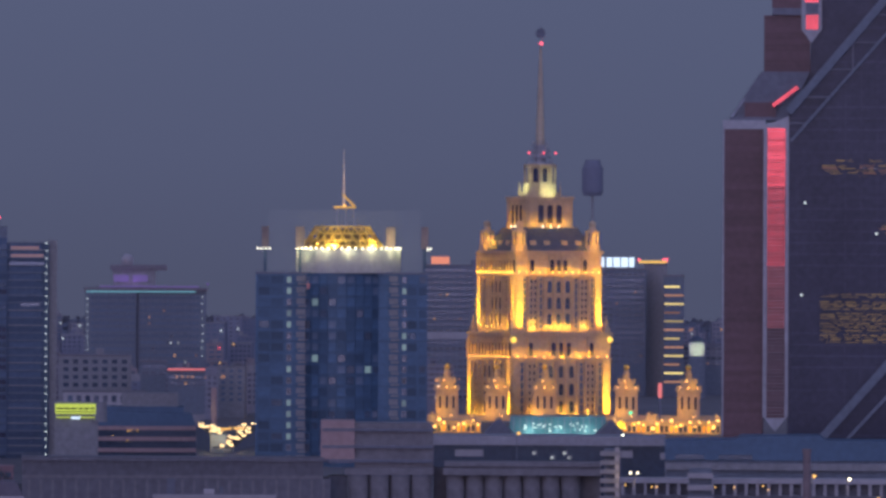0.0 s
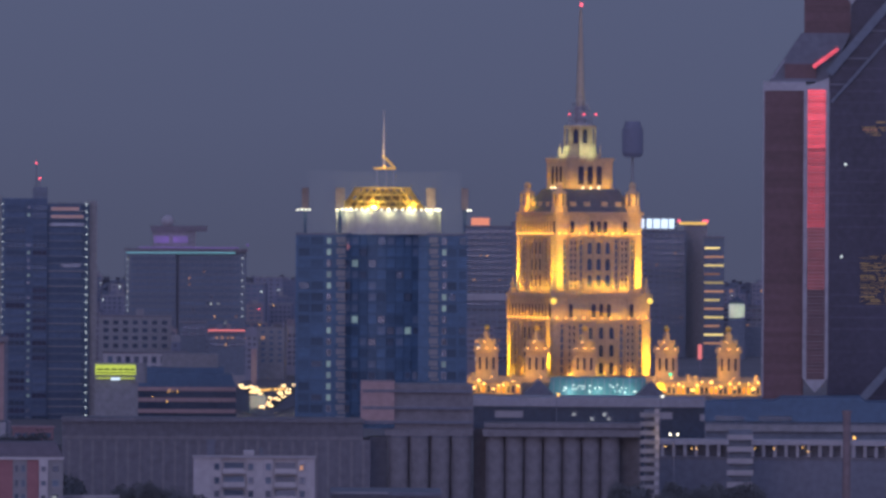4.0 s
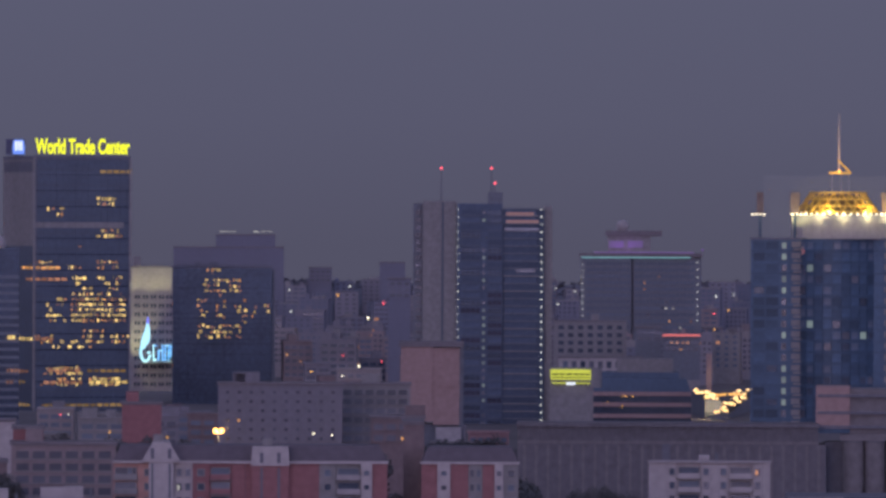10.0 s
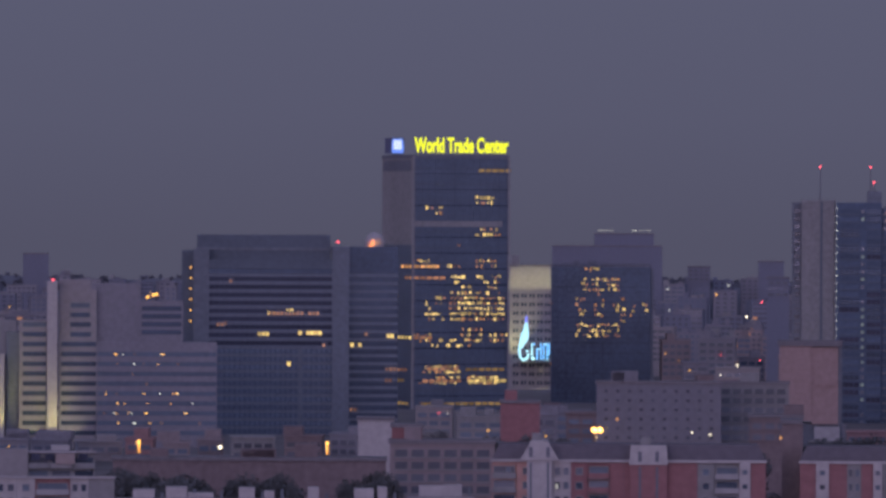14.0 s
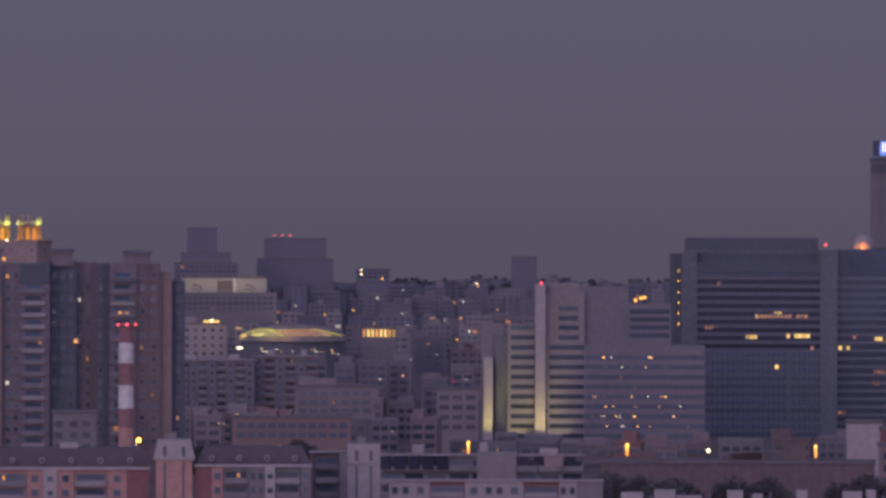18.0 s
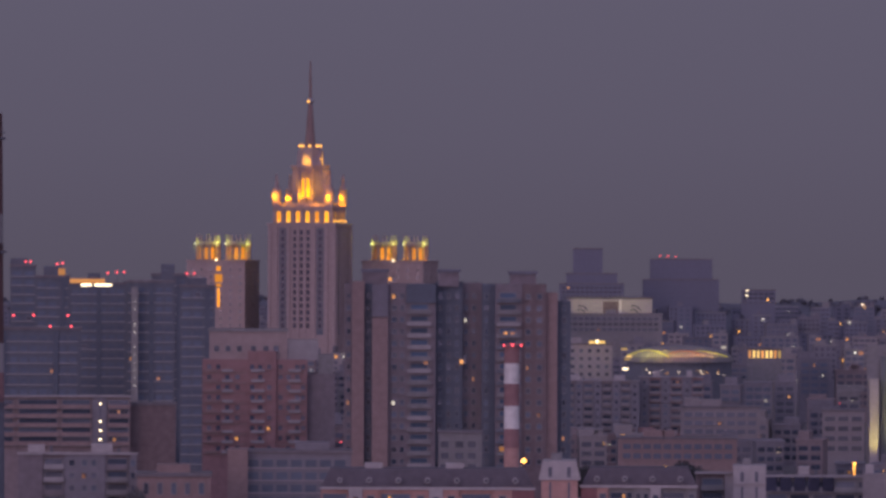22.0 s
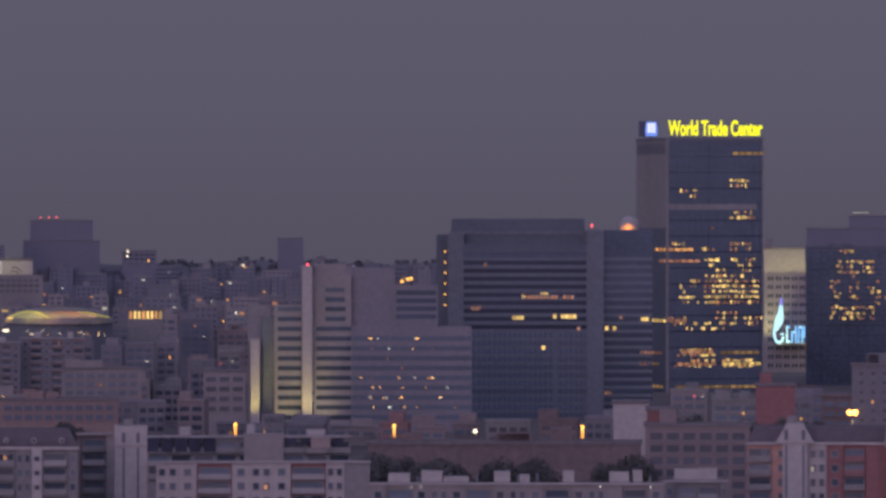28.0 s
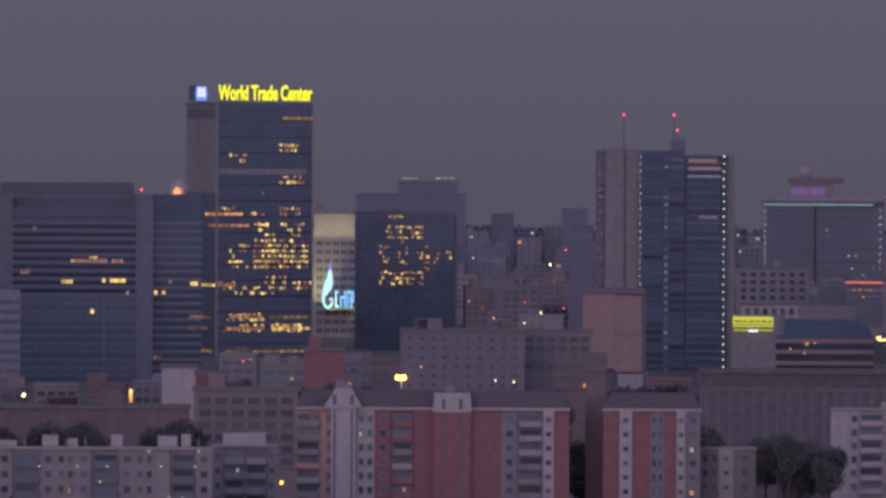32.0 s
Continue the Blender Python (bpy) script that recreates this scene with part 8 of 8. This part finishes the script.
def city_rows():
    walls = (TOWN_GREY, TOWN_DARK, CONCRETE, TOWN_BROWN, BRICK_DUSTY, BROWN, TOWN_DARK, TOWN_GREY, PANEL_GREY)
    names = {CONCRETE: "grey concrete block with ribbon windows", TOWN_GREY: "sooty grey block with ribbon windows", TOWN_DARK: "dark sooty block with ribbon windows", TOWN_BROWN: "brownish rendered block with ribbon windows",
             BRICK_DUSTY: "dusty red brick block with ribbon windows", BROWN: "brown panel block with ribbon windows", PANEL_GREY: "greyed white panel block with ribbon windows"}
    rng, lamp_rng = random.Random(77), random.Random(78)
    for d, v_lo, v_hi, rows, w_lo, w_hi, lit, u_end in ((3150, 215, 262, 5, 30, 80, 0.045, -440), (2800, 255, 300, 5, 32, 80, 0.045, -560), (2500, 300, 345, 4, 35, 85, 0.045, -740), (2250, 345, 385, 4, 40, 90, 0.04, -1000)):
        u = -4150 + rng.uniform(0, 40)
        while u < u_end:
            w = rng.uniform(w_lo, w_hi)
            wall = rng.choice(walls if d < 3000 else (TOWN_GREY, TOWN_DARK, TOWN_GREY, TOWN_BROWN, PANEL_GREY))
            v = held_down(rng, u, w, d, rng.uniform(v_lo, v_hi))
            if rise(v, d) < 5:
                u += w
                continue
            block = city_block("town_block", u, u + w, v, d + rng.uniform(-60, 60), wall, names[wall], depth=rng.uniform(12, 22), glass=rng.choice((GLASS, GLASS, GLASS_BLUE, GLASS_BLACK)), turn=rng.uniform(-5, 5), storey=3.1, rows=rows, bay=rng.choice((2.9, 3.4, 4.0)), lit=lit, seed=rng.randrange(9999),
                       huts=rng.choice((0, 1, 1, 2)), group="town blocks", trim=rng.choice((wall, wall, CONCRETE_PALE, PANEL_GREY)))
            if lamp_rng.random() < 0.65:
                for q in range(lamp_rng.choice((1, 1, 2))):
                    bulb(block, lamp_rng.uniform(-0.45, 0.45) * w * d / F, -1.2, rise(v, d) - lamp_rng.uniform(1, 14), d / 3000 * lamp_rng.choice((0.2, 0.26, 0.34)), lamp_rng.choice((LAMP_SMALL, LAMP_SMALL, LAMP_AMBER, LAMP_AMBER, LAMP_WHITE, LAMP_RED)))
            u += w + rng.uniform(4, 26)
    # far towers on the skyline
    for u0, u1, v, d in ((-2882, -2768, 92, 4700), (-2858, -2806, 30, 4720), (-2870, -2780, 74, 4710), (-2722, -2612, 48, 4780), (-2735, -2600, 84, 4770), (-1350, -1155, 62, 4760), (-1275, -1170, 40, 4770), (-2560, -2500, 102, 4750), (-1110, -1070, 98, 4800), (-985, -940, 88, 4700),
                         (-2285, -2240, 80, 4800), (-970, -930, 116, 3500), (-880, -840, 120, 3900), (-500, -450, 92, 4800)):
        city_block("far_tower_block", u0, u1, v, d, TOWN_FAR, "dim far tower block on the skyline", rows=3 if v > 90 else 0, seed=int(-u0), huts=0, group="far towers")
    for u, v, d, m in ((-1264, 40, 4772, LIT_WHITE), (-1255, 40, 4772, LIT_WHITE), (-1245, 40, 4772, LIT_WHITE), (-1204, 40, 4772, LIT_WHITE), (-1192, 40, 4772, LIT_WHITE), (-1180, 40, 4772, LIT_WHITE), (-2704, 48, 4782, LAMP_RED), (-2690, 48, 4782, LAMP_RED), (-2676, 48, 4782, LAMP_RED)):
        t = thing("roof_beacon", u, d + 2, 0.0, "beacon on a far roof edge", "beacon", "far beacons", z=rise(v, d - 2))
        slab("post", t, STEEL_DARK, -0.3, 0.3, 0, 0.6, -1.2, 1.6)
        slab("light", t, m, -0.7 if m is LAMP_RED else -1.8, 0.7 if m is LAMP_RED else 1.8, -0.3, 0.3, 1.6, 2.1)


city_rows()


# ---------------------------------------------------------------- street lamps
def street_lamp(u, v, height=12.0, material=None, r=1.0, twin=False, watts=0, d=None):
    d = d or (EYE - height) * F / (v - LEVEL)
    height = rise(v, d)
    m = material or LAMP_AMBER
    t = thing("street_lamp", u, d, 0.0, "tall steel street lamp, lit", "street lamp", "street lamps")
    bm = bmesh.new()
    frustum(bm, 0, 0, 0.16, 0.09, 0, height + 0.3, 8)
    part("pole", bm, STEEL_DARK, t)
    for s in ((-0.9, 0.9) if twin else (0.6,)):
        bm = bmesh.new()
        beam(bm, (0, 0, height + 0.2), (s, -0.2, height + 0.5), 0.12)
        part("arm", bm, STEEL_DARK, t)
        bulb(t, s, -0.3, height, r, m)
    # a glowing slab paints the lamp's light falling on its pole
    if watts == 1500:
        slab("pole_glow", t, glowing("amber_pole_glow", (1.0, 0.45, 0.08), 0.8), 0.2, 0.9, -0.3, 0.3, height - 3.6, height)
    if watts:
        glim(t, (0, -2.5, height - 0.5), watts, (1.0, 0.62, 0.25))


for u, v, m, r, twin, watts in ((-1749, 414, LAMP_AMBER, 0.5, False, 1500), (-2082, 412, LAMP_AMBER, 0.5, False, 1500), (-2363, 409, LAMP_AMBER, 0.5, False, 1500), (-1939, 422, LAMP_WHITE, 0.6, False, 0), 
                                (-2805, 422, LAMP_SODIUM, 0.38, False, 0), (-2697, 416, LAMP_SODIUM, 0.38, False, 0), (-2578, 303, LAMP_SODIUM, 0.42, False, 0), (-2386, 302, LAMP_SODIUM, 0.42, False, 0), (-2823, 290, LAMP_AMBER, 0.8, False, 0),
                                (-2770, 290, LAMP_SODIUM, 0.42, False, 0), (-2485, 300, LAMP_WHITE, 0.5, False, 0), (-1007, 187, LAMP_WHITE, 0.7, False, 0), (-1025, 273, LAMP_WHITE, 0.9, False, 0), (-2552, 112, LAMP_WHITE, 0.55, False, 0), (-2552, 104, LAMP_WHITE, 0.5, False, 0), (-2515, 120, LAMP_AMBER, 0.6, False, 0),
                                (-2348, 128, LAMP_WHITE, 0.5, False, 0)):
    if v < 200:
        street_lamp(u, v, material=m, r=r, d=4300)
    else:
        street_lamp(u, v, 12.0, m, r, twin, watts)
for u, v, m, r, twin, watts, d in ((-1269, 388, LAMP_SODIUM, 0.8, True, 6000, 2000), (-2948, 406, LAMP_SODIUM, 0.5, False, 2500, 1500), (-3597, 511, LAMP_WHITE, 0.38, False, 0, 1285), (-1105, 392, LAMP_WHITE, 0.25, False, 0, 2000), (-1072, 395, LAMP_WHITE, 0.25, False, 0, 2000), (-1485, 575, LAMP_SODIUM, 0.32, False, 0, 1230), (342, 395, LAMP_WHITE, 0.3, True, 900, 1640), (718, 404, LAMP_WHITE, 0.4, False, 900, 1640), (656, 399, LAMP_AMBER, 0.4, False, 0, 1640), (770, 440, LAMP_AMBER, 0.55, False, 0, 1640), (134, 326, LAMP_AMBER, 0.5, False, 0, 2140), (318, 328, LAMP_WHITE, 0.4, False, 0, 2140)):
    street_lamp(u, v, 12, m, r, twin, watts, d)


# ---------------------------------------------------------------- trees
def leaf_crown(seed, h, r):
    """A crown of many small leaf clumps with gaps and an uneven outline."""
    rng = random.Random(seed)
    verts, faces = [], []
    lobes = [(rng.uniform(-0.5, 0.5) * r, rng.uniform(-0.5, 0.5) * r, h * rng.uniform(0.35, 0.85), r * rng.uniform(0.4, 0.7)) for _ in range(9)]
    for cx, cy, cz, cr in lobes:
        for _ in range(480):
            g, e, q = rng.uniform(0, 6.28), math.acos(rng.uniform(-1, 1)), cr * rng.uniform(0.55, 1.08)
            p = Vector((cx + q * math.sin(e) * math.cos(g), cy + q * math.sin(e) * math.sin(g), cz + q * math.cos(e) * 1.1))
            a, b = Vector((rng.gauss(0, 1), rng.gauss(0, 1), rng.gauss(0, 1))).normalized() * rng.uniform(0.2, 0.5), Vector((rng.gauss(0, 1), rng.gauss(0, 1), rng.gauss(0, 1))).normalized() * rng.uniform(0.2, 0.5)
            i = len(verts)
            verts += [p + a, p + b, p - a, p - b]
            faces.append((i, i + 1, i + 2, i + 3))
    me = bpy.data.meshes.new("crown")
    me.from_pydata(verts, [], faces)
    me.materials.append(LEAF)
    return me


CROWNS = [leaf_crown(s, 14, 5.5) for s in (1, 2, 3, 4)]


def tree(u, v, d, size, i):
    """A tree whose top shows at drop v."""
    top = rise(v, d)
    t = thing("tree", u, d, i * 57.0, "dark leafy tree between the blocks", "tree", "trees")
    bm = bmesh.new()
    frustum(bm, 0, 0, 0.4, 0.2, 0, top - 5 * size, 8)
    for g in range(4):
        a = g * 1.6 + i
        beam(bm, (0, 0, top - 9 * size), (2.6 * size * math.cos(a), 2.6 * size * math.sin(a), top - 4 * size), 0.2)
    part("trunk", bm, BARK, t)
    c = new("crown", CROWNS[i % 4])
    c.parent, c.location, c.scale = t, (0, 0, top - 14 * size), (size, size, size)


trng = random.Random(2)
n_tree = 0
for u0, u1, v0, v1, d, n, size in ((-605, -505, 486, 530, 1330, 9, 0.75), (-972, -905, 486, 520, 1360, 5, 0.8), (-2125, -1975, 480, 500, 1420, 10, 1.0), (-2120, -1640, 462, 490, 1560, 18, 1.0), (-760, -690, 470, 500, 1420, 5, 0.9), (-720, -560, 488, 520, 1560, 6, 0.9), (-3260, -2600, 392, 420, 1900, 12, 1.0),
                               (-1580, -1300, 400, 425, 1750, 14, 1.0), (-3640, -3470, 470, 500, 1420, 8, 0.9), (-1000, -760, 395, 430, 1900, 12, 1.0), (-1260, -960, 420, 436, 1500, 12, 0.8), (235, 335, 486, 502, 1560, 5, 0.8), (405, 485, 482, 502, 1560, 4, 0.8), (330, 420, 478, 496, 1600, 4, 0.8),
                               (-2150, -1950, 596, 614, 1165, 7, 1.0), (-1950, -1640, 636, 650, 1165, 8, 0.9), (-1640, -1450, 622, 640, 1165, 7, 1.0), (-1360, -1098, 626, 638, 1165, 8, 0.9), (-1098, -1008, 612, 626, 1165, 3, 1.0), (-1008, -828, 636, 646, 1165, 5, 0.9), (-820, -590, 610, 628, 1165, 8, 1.0)):
    for i in range(n):
        tree(trng.uniform(u0, u1), trng.uniform(v0, v1), d + trng.uniform(-20, 20), size * trng.uniform(0.8, 1.2), n_tree)
        n_tree += 1
